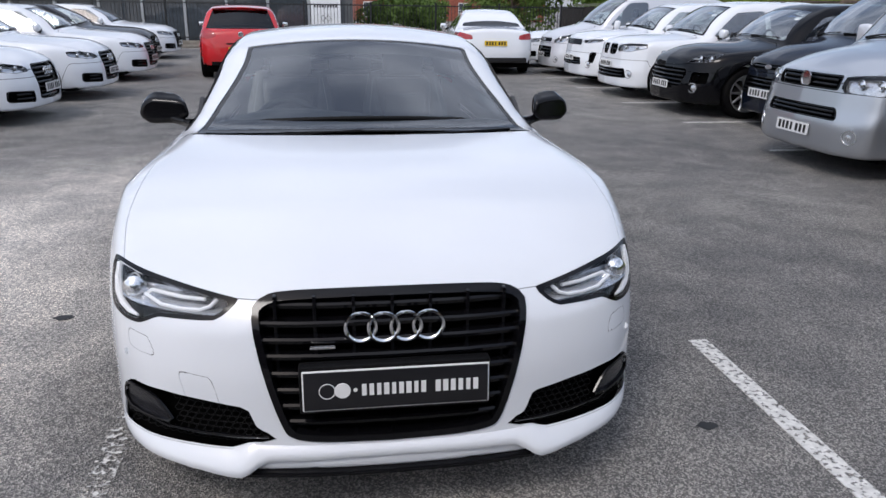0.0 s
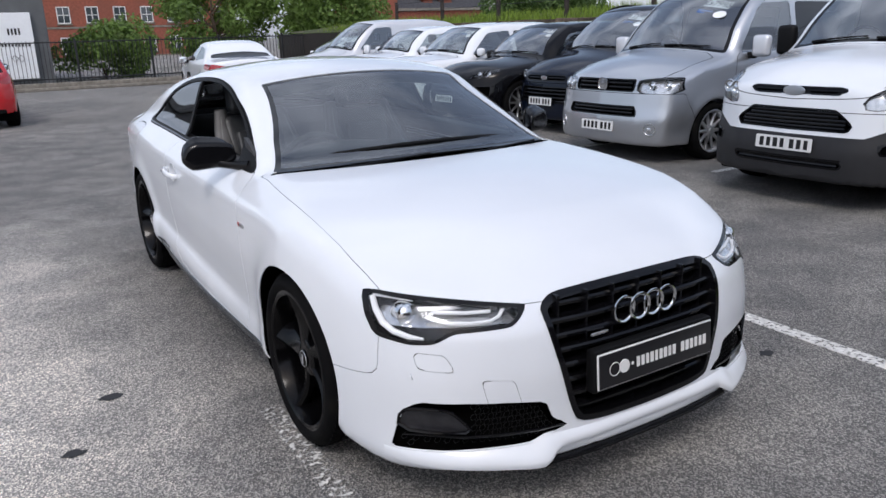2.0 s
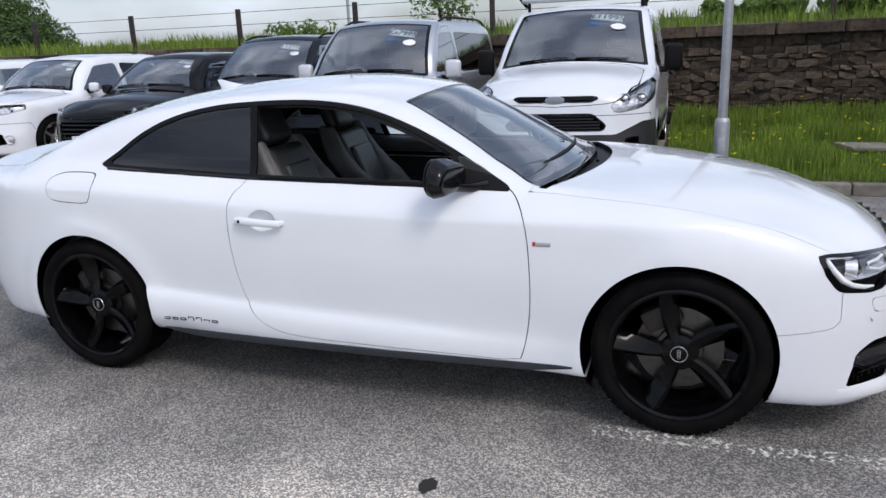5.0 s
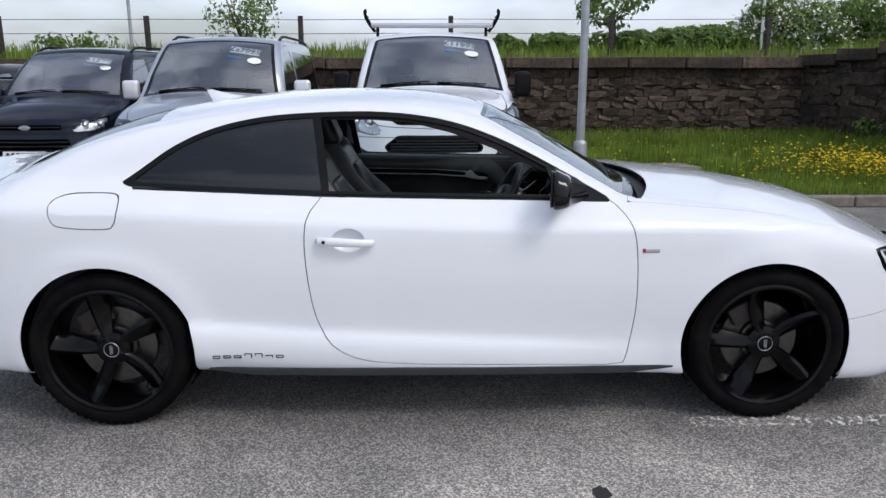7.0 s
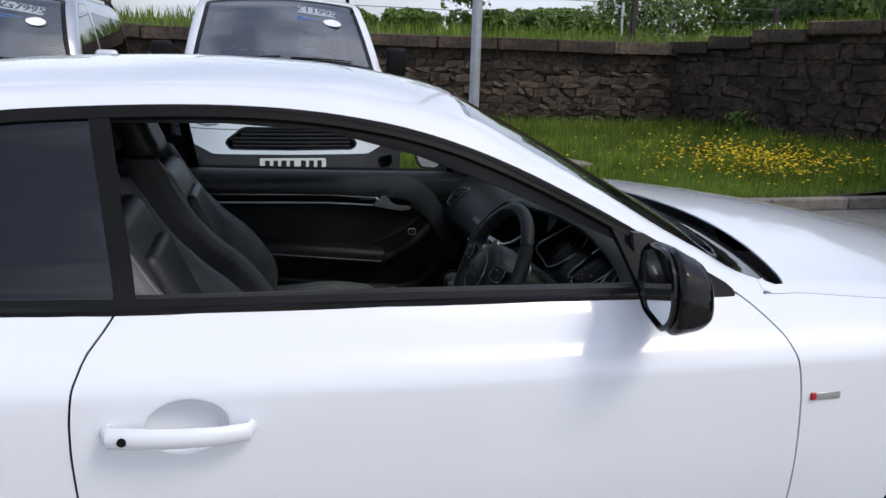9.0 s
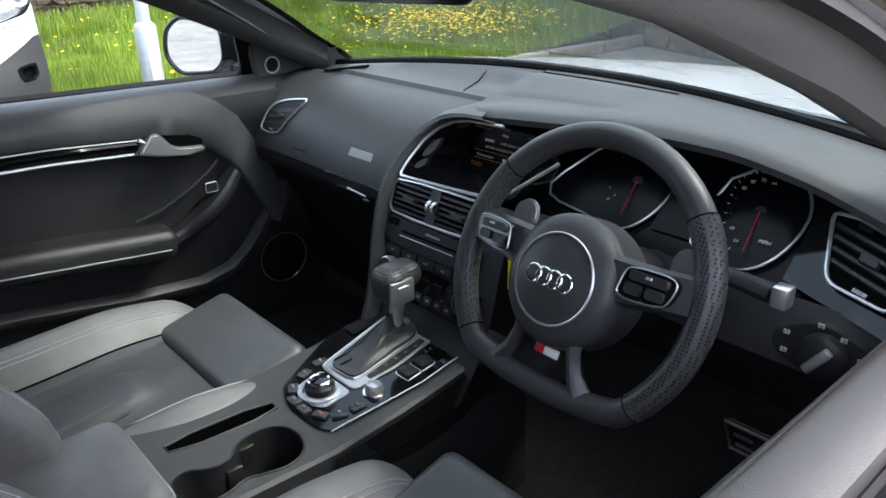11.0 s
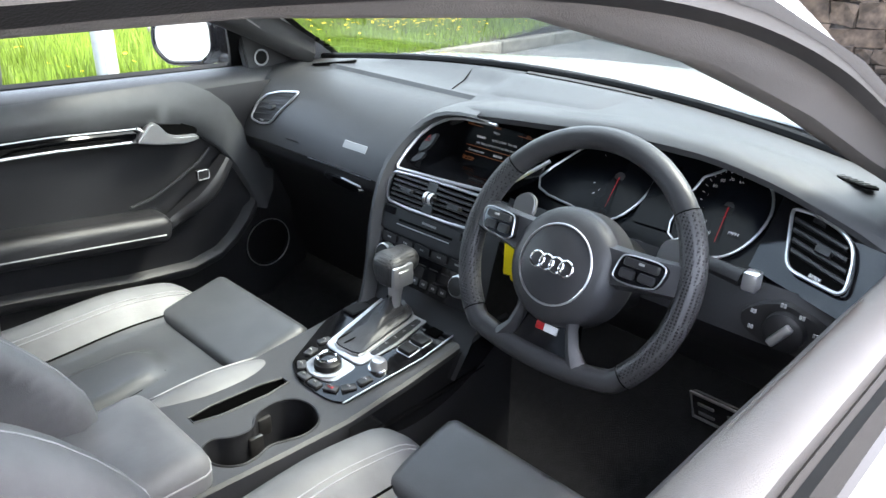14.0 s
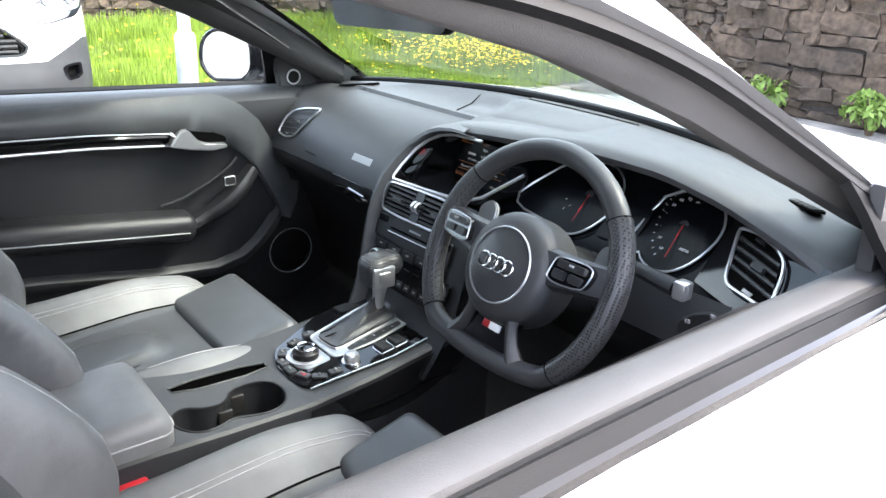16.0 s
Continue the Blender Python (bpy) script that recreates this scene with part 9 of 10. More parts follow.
            part("door_handle", bm, paint if paint != "silver" else "silver", ob)
    shell("body", mesh, fn, paint, ob)
    for where, z, *kind in plates:
        if where == "front":
            ys = np.linspace(-fo - 0.1, 0.3, 400)
            y = float(ys[np.argmax(fn(np.zeros(400), ys, np.full(400, z)) < 0)])
            plate(ob, pose(0, y - 0.012, z, -3), kind[0] if kind else "plate_white")
        else:
            ys = np.linspace(end + 0.1, end - 0.6, 400)
            y = float(ys[np.argmax(fn(np.zeros(400), ys, np.full(400, z)) < 0)])
            plate(ob, pose(0, y + 0.012, z, 4, 0, 180), kind[0] if kind else "plate_yellow")
    # dark cabin: seats, dashboard and floor
    bm = bmesh.new()
    dash_y = (screen[0] if screen else 0.6) + 0.30
    bz = float(s["belt"](0))
    box(bm, (-half + 0.14, dash_y - 0.12, bz - 0.35), (half - 0.14, dash_y + 0.28, bz - 0.04), 0.06)
    part("dashboard", bm, "plastic", ob)
    for x in (-0.38, 0.38):
        bm = bmesh.new()
        sy = dash_y + 0.95
        box(bm, (x - 0.25, sy - 0.45, bz - 0.62), (x + 0.25, sy + 0.05, bz - 0.40), 0.06)
        box(bm, (x - 0.24, sy - 0.02, bz - 0.50), (x + 0.24, sy + 0.14, bz + 0.16), 0.06, m=Matrix.Translation((0, sy, bz - 0.5)) @ Matrix.Rotation(-0.25, 4, 'X') @ Matrix.Translation((0, -sy, 0.5 - bz)))
        box(bm, (x - 0.13, sy + 0.16, bz + 0.16), (x + 0.13, sy + 0.26, bz + 0.36), 0.04)
        part("seat", bm, "plastic", ob)
    bm = bmesh.new()
    wheel_c = Vector((-0.38, dash_y + 0.36, bz - 0.02))
    tube(bm, [wheel_c + Matrix.Rotation(radians(-65), 3, 'X') @ Vector((0.19 * math.cos(i * math.pi / 12), 0.19 * math.sin(i * math.pi / 12), 0)) for i in range(24)], 0.016, 6, closed=True)
    part("steering_wheel", bm, "plastic", ob)
    # near-black underbody, set low to deepen the shade beneath the vehicle
    bm = bmesh.new()
    box(bm, (-half + 0.1, -fo + 0.35, s["tyre"] - 0.17), (half - 0.1, end - 0.2, s["tyre"] + 0.02), 0.02)
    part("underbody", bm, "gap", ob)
    for wy in s["axles"]:
        for sgn in (-1, 1):
            w = empty("wheel", pose(sgn * (half - 0.115), wy, s["tyre"]))
            w.parent = ob
            wheel_mesh_parts(s["tyre"], 0.22, s["tyre"] * 0.72, wheels[1], wheels[2], w, (wheels[0], wheels[0]), sgn, 32)
    if screen:
        bm = bmesh.new()
        for x in (-0.62, 0.05):
            pts = []
            for u in np.linspace(0, 1, 6):
                xx = x + 0.58 * u
                for zz in np.linspace(bz - 0.3, high, 200):
                    pass
                y = screen[0] + 0.035 + 0.02 * u + float(s["bow"](screen[0])) * xx * xx
                z = float(s["top"](y - s["bow"](y) * xx * xx) - s["crown"](y) * xx * xx)
                pts.append((xx, y, z + 0.012))
            tube(bm, pts, [0.012, 0.011, 0.009, 0.008, 0.007, 0.006], 6)
        part("wiper", bm, "plastic", ob)
    if mirrors:
        y, z, mw, mh, mk = mirrors
        for sgn in (-1, 1):
            xs = np.linspace(half + 0.1, 0.3, 300)
            x = float(xs[np.argmax(fn(xs, np.full(300, y), np.full(300, z - mh * 0.3)) < 0)])
            mir = empty("door_mirror")
            mir.parent = ob
            bm = bmesh.new()
            box(bm, (sgn * (x + 0.06), y - 0.05, z - mh / 2), (sgn * (x + 0.06 + mw), y + 0.06, z + mh / 2), 0.045, seg=3)
            part("mirror_shell", bm, mk, mir)
            bm = bmesh.new()
            box(bm, (sgn * (x - 0.03), y - 0.03, z - mh / 2 - 0.02), (sgn * (x + 0.10), y + 0.03, z - mh / 2 + 0.05), 0.015)
            part("mirror_foot", bm, "plastic", mir)
            bm = bmesh.new()
            box(bm, (sgn * (x + 0.08), y + 0.058, z - mh / 2 + 0.025), (sgn * (x + 0.04 + mw), y + 0.064, z + mh / 2 - 0.025), 0.004)
            part("mirror_glass", bm, "chrome", mir)
    return ob, fn


def nose_y(fn, x, z, y0=-1.3, y1=0.8):
    ys = np.linspace(y0, y1, 700)
    return float(ys[np.argmax(fn(np.full(700, x), ys, np.full(700, z)) < 0)])


def top_z(fn, x, y, z1=2.3):
    zs = np.linspace(z1, 0.4, 900)
    return float(zs[np.argmax(fn(np.full(900, x), np.full(900, y), zs) < 0)])


def emblem(ob, fn, z, r, kind):
    """A plain badge shape on the nose."""
    bm = bmesh.new()
    y = nose_y(fn, 0.0, z) - 0.006
    m = Matrix.Translation((0, y, z)) @ Matrix.Rotation(radians(90), 4, 'X')
    if kind == "oval":
        lathe(bm, [(r, 0.0), (r * 0.98, 0.006), (r * 0.88, 0.008), (r * 0.86, 0.005), (0.0004, 0.006)], 32, m=m @ Matrix.Diagonal((1, 0.42, 1, 1)))
    elif kind == "rings":
        for k in range(4):
            tube(bm, [Vector(((k - 1.5) * r * 1.5 + r * math.cos(i * math.pi / 12), y, z + r * math.sin(i * math.pi / 12))) for i in range(24)], r * 0.14, 6, closed=True)
    else:
        lathe(bm, [(r, 0.0), (r, 0.010), (r * 0.84, 0.010), (r * 0.82, 0.004), (0.0004, 0.005)], 32, m=m)
    part("badge", bm, "chrome" if kind != "oval" else "alloy", ob, "plain bright badge")


def price(ob, fn, x, y, text, s=1.0):
    """A printed price strip behind the windscreen, with a round sticker under it."""
    p = Vector((x, y, top_z(fn, x, y)))
    e = 0.02
    d = Vector((0, -1, 0))
    zx = (top_z(fn, x + 0.1, y) - top_z(fn, x - 0.1, y)) / 0.2
    zy = (top_z(fn, x, y + 0.1) - top_z(fn, x, y - 0.1)) / 0.2
    n = Vector((-zx, -zy, 1)).normalized()
    ux = Vector((1, 0, zx)).normalized()
    uy = n.cross(ux).normalized()
    m = Matrix((ux, uy, n)).transposed().to_4x4()
    m.translation = p - n * 0.012
    bm = bmesh.new()
    box(bm, (-0.16 * s, -0.055 * s, -0.002), (0.16 * s, 0.055 * s, 0.0))
    bmesh.ops.transform(bm, matrix=m, verts=bm.verts)
    card = part("price_strip", bm, "paper", ob, "white price strip with black digits", smooth=False)
    cu = bpy.data.curves.new("digits", 'FONT')
    cu.body, cu.size, cu.align_x, cu.align_y = text, 0.115 * s, 'CENTER', 'CENTER'
    cu.offset = 0.003
    tmp = bpy.data.objects.new("digits", cu)
    scene.collection.objects.link(tmp)
    bpy.context.view_layer.update()
    me = bpy.data.meshes.new_from_object(tmp.evaluated_get(bpy.context.evaluated_depsgraph_get()))
    bpy.data.objects.remove(tmp)
    me.transform(m @ pose(0, 0, 0.002))
    put("digits", me, "ink", card)
    bm = bmesh.new()
    lathe(bm, [(0.075 * s, -0.001), (0.074 * s, 0.0), (0.0003, 0.0)], 20, m=m @ pose(0.13 * s, -0.15 * s, 0) @ Matrix.Diagonal((1, 0.75, 1, 1)))
    part("round_sticker", bm, "paper", ob, "white round sticker")
    bm = bmesh.new()
    box(bm, (-0.16 * s, -0.135 * s, -0.002), (0.02 * s, -0.115 * s, 0.0))
    box(bm, (-0.16 * s, -0.165 * s, -0.002), (-0.06 * s, -0.15 * s, 0.0))
    bmesh.ops.transform(bm, matrix=m, verts=bm.verts)
    part("small_print", bm, "blue", ob, "blue line of small print", smooth=False)


def roof_rails(ob, fn, x, y0, y1):
    for sgn in (-1, 1):
        bm = bmesh.new()
        pts = []
        for u in np.linspace(0, 1, 12):
            y = y0 + (y1 - y0) * u
            lift = 0.05 * min(1, u * 9, (1 - u) * 9)
            pts.append((sgn * x, y, top_z(fn, x, y) + lift))
        tube(bm, pts, 0.017, 8)
        part("roof_rail", bm, "plastic", ob, "black roof rail")


def fit_rack(ob, fn):
    """An aluminium roof roller with black hooked ends, and rub strips on the flanks."""
    z = top_z(fn, 0.0, 1.25) + 0.085
    bm = bmesh.new()
    for dy, r in ((0.0, 0.022), (0.07, 0.030), (0.15, 0.022)):
        cyl(bm, (-0.78, 1.22 + dy, z), (0.78, 1.22 + dy, z), r, seg=14)
    part("roof_bar", bm, "alloy", ob, "pale aluminium roof bar")
    for sgn in (-1, 1):
        bm = bmesh.new()
        tube(bm, [(sgn * 0.74, 1.35, z - 0.07), (sgn * 0.80, 1.30, z + 0.01), (sgn * 0.85, 1.26, z + 0.10), (sgn * 0.86, 1.22, z + 0.17), (sgn * 0.845, 1.18, z + 0.185), (sgn * 0.835, 1.16, z + 0.15)], [0.022, 0.022, 0.020, 0.018, 0.016, 0.012], 8)
        part("rack_hook", bm, "plastic", ob, "black ladder stop")
        for k in range(3):
            bm = bmesh.new()
            cyl(bm, (sgn * (0.79 + 0.02 * k), 1.20, z + 0.02 + 0.045 * k), (sgn * (0.79 + 0.02 * k), 1.40, z + 0.02 + 0.045 * k), 0.012, seg=8)
            part("rack_rung", bm, "plastic", ob)
        bm = bmesh.new()
        cyl(bm, (sgn * 0.70, 1.29, top_z(fn, 0.70, 1.29) - 0.02), (sgn * 0.70, 1.29, z), 0.02, seg=8)
        part("rack_foot", bm, "plastic", ob)
        bm = bmesh.new()
        rows = []
        for y in np.linspace(0.62, 2.42, 16):
            xs = np.linspace(1.1, 0.4, 300)
            x = float(xs[np.argmax(fn(xs, np.full(300, y), np.full(300, 0.55)) < 0)])
            rows.append([(sgn * (x - 0.01), y, 0.50), (sgn * (x + 0.014), y, 0.515), (sgn * (x + 0.014), y, 0.605), (sgn * (x - 0.01), y, 0.62)])
        sheet(bm, rows)
        part("rub_strip", bm, "greyplastic", ob, "grey plastic rub strip")


def facing(x, y, deg):
    """Pose of a vehicle whose nose (local -y) points towards the given heading: 0 = -y, 90 = ... turned about z."""
    return pose(x, y, 0, 0, 0, deg)


# white panel van with grey bumper and roof ladder rack; its nose points to -x
S = solid(0.93, 2.93, 1.10, 0.985, 1.98, 1.02, 0.14, 1.28, 0.98, 3.6, 3.9, 1.80, 1.28, 0.20, tyre=0.335, edge=0.085, floor=0.22, round_nose=0.30)
van, van_fn = vehicle("panel_van", facing(4.88, 1.35, -90), S, "white", "white panel van with grey plastic bumper and windscreen price strip", "van",
    windows=([(0.42, 1.22), (0.98, 1.80), (1.45, 1.82), (1.45, 1.22)],), screen=(0.17, 0.97, 0.84, 0.22),
    lamps=([(0.54, 0.83), (0.60, 0.93), (0.80, 1.06), (0.96, 1.16), (0.97, 0.94), (0.86, 0.85), (0.66, 0.81)],),
    grilles=(([(0.0, 0.985), (0.41, 0.985), (0.45, 0.960), (0.38, 0.920), (0.0, 0.920)], 0.03, 1), ([(0.0, 0.815), (0.38, 0.815), (0.53, 0.70), (0.50, 0.635), (0.0, 0.63)], 0.05, 5), ([(0.0, 0.42), (0.52, 0.42), (0.48, 0.34), (0.0, 0.34)], 0.04, 2), ([(0.70, 0.56), (0.84, 0.58), (0.84, 0.48), (0.72, 0.47)], 0.03, 3)),
    lower=(lambda x, y, z: np.maximum(z - 0.60 - 0.12 * np.clip((np.abs(x) - 0.62) / 0.25, 0, 1), y + 0.30), "greyplastic"),
    plates=(("front", 0.52),), wheels=("alloy", 8, "arm"), pillars=([(0.30, 0.35), (0.30, 1.15), (0.45, 1.25), (1.0, 1.86), (1.50, 1.90), (1.52, 0.35)],), mirrors=(0.62, 1.32, 0.20, 0.30, "plastic"))
fit_rack(van, van_fn)
emblem(van, van_fn, 0.950, 0.100, "oval")
price(van, van_fn, 0.34, 0.80, "£11995", 1.15)
# silver people carrier
S = solid(0.89, 3.00, 1.00, 0.952, 1.94, 0.98, 0.05, 1.21, 0.86, 3.5, 3.85, 1.75, 1.22, 0.20, tyre=0.33, edge=0.075, floor=0.2, round_nose=0.22)
carrier, carrier_fn = vehicle("people_carrier", facing(5.30, 4.08, -90), S, "silver", "silver people carrier with roof rails and windscreen price strip", "van",
    windows=([(0.40, 1.18), (0.86, 1.72), (1.40, 1.74), (1.40, 1.18)], [(1.50, 1.18), (1.50, 1.74), (3.5, 1.72), (3.55, 1.20)]), screen=(0.08, 0.85, 0.82, 0.22),
    lamps=([(0.50, 0.78), (0.50, 0.92), (0.70, 0.95), (0.90, 0.95), (0.92, 0.80), (0.86, 0.77)],),
    grilles=(([(0.0, 0.93), (0.48, 0.93), (0.47, 0.79), (0.0, 0.79)], 0.04, 2), ([(0.0, 0.64), (0.52, 0.64), (0.55, 0.52), (0.0, 0.52)], 0.05, 2)),
    plates=(("front", 0.40),), wheels=("alloy", 10, "arm"), pillars=([(0.30, 0.35), (0.30, 1.10), (0.45, 1.22), (0.9, 1.80), (1.44, 1.82), (1.46, 0.35)],), mirrors=(0.55, 1.25, 0.21, 0.24, "palesilver"))
roof_rails(carrier, carrier_fn, 0.70, 1.15, 3.55)
emblem(carrier, carrier_fn, 0.865, 0.080, "round")
price(carrier, carrier_fn, 0.36, 0.66, "£s7995", 1.15)
# dark navy small people carrier
S = solid(0.86, 2.66, 0.90, 0.915, 1.83, 0.92, 0.08, 1.16, 0.92, 3.0, 3.4, 1.65, 1.16, 0.24, tyre=0.32, edge=0.085, round_nose=0.30)
connect, connect_fn = vehicle("family_van", facing(6.25, 6.35, -90), S, "navy", "dark navy family van with roof rails and price strip", "van",
    windows=([(0.48, 1.14), (0.95, 1.64), (1.40, 1.66), (1.40, 1.14)], [(1.5, 1.14), (1.5, 1.66), (2.9, 1.64), (3.0, 1.16)]), screen=(0.12, 0.92, 0.80, 0.22),
    lamps=([(0.50, 0.74), (0.62, 0.86), (0.86, 0.96), (0.88, 0.86), (0.78, 0.76)],),
    grilles=(([(0.0, 0.85), (0.42, 0.85), (0.46, 0.80), (0.42, 0.76), (0.0, 0.76)], 0.03, 1), ([(0.0, 0.68), (0.52, 0.68), (0.58, 0.45), (0.0, 0.42)], 0.05, 4)),
    plates=(("front", 0.47),), wheels=("alloy", 5, "arm"), mirrors=(0.58, 1.16, 0.17, 0.2, "navy"))
roof_rails(connect, connect_fn, 0.66, 1.10, 3.1)
emblem(connect, connect_fn, 0.805, 0.07, "oval")
price(connect, connect_fn, 0.36, 0.72, "£12995", 1.0)
# black SUV
S = solid(0.90, 2.80, 0.95, 0.955, 1.62, 0.86, 0.38, 1.08, 1.12, 2.9, 3.55, 1.15, 1.06, 0.42, tyre=0.365, edge=0.10)
suv, suv_fn = vehicle("sport_utility_car", facing(5.75, 8.20, -90), S, "black", "glossy black sport utility car with bright many-spoked wheels, on the asphalt", "car",
    windows=([(0.70, 1.04), (1.15, 1.42), (1.65, 1.47), (1.65, 1.05)], [(1.75, 1.05), (1.75, 1.47), (2.5, 1.42), (2.9, 1.12)]), screen=(0.42, 1.10, 0.78, 0.5),
    lamps=([(0.52, 0.78), (0.62, 0.86), (0.80, 0.92), (0.86, 0.86), (0.80, 0.79), (0.66, 0.76)],), lamp_in="lamp_dark",
    grilles=(([(0.0, 0.70), (0.55, 0.70), (0.60, 0.62), (0.52, 0.42), (0.0, 0.40)], 0.05, 4), ([(0.64, 0.66), (0.86, 0.66), (0.86, 0.48), (0.64, 0.46)], 0.05, 2)),
    plates=(("front", 0.44),), wheels=("alloy", 10, "arm"), mirrors=(0.80, 1.08, 0.18, 0.15, "black"))
price(suv, suv_fn, 0.40, 1.0, "£12995", 0.8)
# white SUV with upright double grille
S = solid(0.84, 2.81, 0.98, 0.94, 1.66, 0.98, 0.40, 1.10, 1.14, 3.1, 3.6, 1.15, 1.08, 0.38, tyre=0.365, edge=0.10)
suv2, suv2_fn = vehicle("sport_utility_car", facing(5.62, 10.45, -90), S, "white", "white sport utility car with twin chrome grilles, on the asphalt", "car",
    windows=([(0.72, 1.07), (1.18, 1.46), (1.70, 1.50), (1.70, 1.07)], [(1.8, 1.07), (1.8, 1.50), (2.6, 1.46), (3.0, 1.14)]), screen=(0.44, 1.12, 0.78, 0.45),
    lamps=([(0.34, 0.80), (0.34, 0.90), (0.60, 0.94), (0.84, 0.94), (0.86, 0.86), (0.66, 0.80)],),
    grilles=(([(0.03, 0.92), (0.29, 0.92), (0.31, 0.84), (0.27, 0.74), (0.06, 0.74)], 0.04, 1), ([(0.0, 0.50), (0.62, 0.52), (0.66, 0.36), (0.0, 0.34)], 0.05, 2)),
    plates=(("front", 0.58),), wheels=("alloy", 5, "arm"), mirrors=(0.82, 1.12, 0.17, 0.15, "white"))
price(suv2, suv2_fn, 0.40, 1.0, "£10", 0.8)
# white compact SUV with black roof pillars
S = solid(0.86, 2.68, 0.83, 0.95, 1.64, 0.98, 0.42, 1.12, 1.12, 2.9, 3.35, 1.2, 1.10, 0.40, tyre=0.365, edge=0.10)
suv3, suv3_fn = vehicle("sport_utility_car", facing(5.70, 12.75, -90), S, "white", "white compact sport utility car with slim headlights, on the asphalt", "car",
    windows=([(0.72, 1.09), (1.14, 1.46), (2.6, 1.48), (2.9, 1.2), (2.7, 1.12)],), screen=(0.46, 1.10, 0.78, 0.45), glass_key="vanglass",
    lamps=([(0.50, 0.84), (0.52, 0.90), (0.86, 0.93), (0.88, 0.88), (0.70, 0.84)],),
    grilles=(([(0.0, 0.91), (0.44, 0.91), (0.44, 0.80), (0.0, 0.79)], 0.03, 3), ([(0.0, 0.56), (0.50, 0.56), (0.56, 0.42), (0.0, 0.40)], 0.05, 2), ([(0.70, 0.66), (0.82, 0.68), (0.80, 0.46), (0.72, 0.46)], 0.04, 1)),
    plates=(("front", 0.55),), wheels=("wheel_black", 5, "arm"), mirrors=(0.82, 1.14, 0.18, 0.16, "white"))
# pale silver small van
S = solid(0.86, 2.66, 0.90, 0.915, 1.84, 0.92, 0.08, 1.16, 0.92, 3.1, 3.4, 1.70, 1.16, 0.20, tyre=0.32, edge=0.085, round_nose=0.30)
van2, van2_fn = vehicle("small_van", facing(5.75, 15.05, -90), S, "palesilver", "pale silver small panel van, on the asphalt", "van",
    windows=([(0.48, 1.14), (0.95, 1.64), (1.40, 1.66), (1.40, 1.14)],), screen=(0.12, 0.92, 0.80, 0.22),
    lamps=([(0.50, 0.74), (0.62, 0.86), (0.86, 0.96), (0.88, 0.86), (0.78, 0.76)],),
    grilles=(([(0.0, 0.85), (0.42, 0.85), (0.46, 0.80), (0.42, 0.76), (0.0, 0.76)], 0.03, 1), ([(0.0, 0.66), (0.50, 0.66), (0.54, 0.42), (0.0, 0.40)], 0.05, 3)),
    plates=(("front", 0.47),), wheels=("alloy", 5, "arm"), mirrors=(0.58, 1.16, 0.17, 0.2, "white"))
emblem(van2, van2_fn, 0.805, 0.07, "oval")


def saloon(half=0.93, high=1.46, fo=0.92, wb=2.91, ro=1.08):
    return solid(fo, wb, ro, half, high, 0.80, 0.55, 1.0, 1.28, 2.55, 3.25, 1.08, 0.98, 0.62, tyre=0.335, edge=0.08)


def white_saloon(m, paint, label):
    v, f = vehicle("saloon_car", m, saloon(), paint, label, "car",
        windows=([(0.85, 0.98), (1.30, 1.30), (1.75, 1.34), (1.75, 1.0)], [(1.83, 1.0), (1.83, 1.34), (2.4, 1.28), (2.8, 1.06)]), screen=(0.58, 1.26, 0.74, 0.7),
        lamps=([(0.46, 0.66), (0.50, 0.72), (0.70, 0.76), (0.86, 0.76), (0.86, 0.68), (0.66, 0.64)],),
        grilles=(([(0.0, 0.74), (0.36, 0.74), (0.40, 0.66), (0.34, 0.30), (0.0, 0.28)], 0.05, 7), ([(0.48, 0.42), (0.80, 0.44), (0.80, 0.30), (0.46, 0.28)], 0.05, 2)),
        plates=(("front", 0.44),), wheels=("alloy", 10, "arm"), mirrors=(0.92, 1.02, 0.17, 0.14, paint), tails=([(0.55, 0.82), (0.55, 0.93), (0.93, 0.95), (0.93, 0.84)],))
    emblem(v, f, 0.64, 0.045, "rings")
    return v


# the row that faces +x
s1 = white_saloon(facing(-4.70, 7.85, 90), "white", "white saloon car with black grille, parked in a row")
for y in (10.75, 13.9):
    copy_thing(s1, facing(-4.62, y - 0.2, 90))
white_saloon(facing(-5.2, 17.0, 90), "darkgrey", "dark grey saloon car, parked in a row")
copy_thing(s1, facing(-5.3, 20.4, 90))
copy_thing(s1, facing(5.9, 17.6, -90))
# white saloon seen from behind
S = saloon(half=0.93, high=1.46, fo=0.85, wb=2.97, ro=1.10)
vehicle("saloon_car", pose(4.0, 18.55, 0, 0, 0, 175), S, "white", "white saloon car with yellow rear plate and red tail lights", "car",
    windows=([(0.85, 0.98), (1.30, 1.30), (1.75, 1.34), (1.75, 1.0)], [(1.83, 1.0), (1.83, 1.34), (2.4, 1.28), (2.85, 1.06)]), screen=(0.58, 1.26, 0.74, 0.7), rear=(1.07, 1.41, 0.70, 0.5),
    tails=([(0.52, 0.80), (0.55, 0.90), (0.80, 0.95), (0.95, 0.95), (0.95, 0.84), (0.80, 0.80)],), plates=(("rear", 0.72),), wheels=("alloy", 5, "arm"), mirrors=(0.92, 1.02, 0.17, 0.14, "white"), hood_line=False,
    lower=(lambda x, y, z: np.maximum(np.maximum(z - 0.40, np.abs(x) - 0.75), 3.7 - y), "greyplastic"))
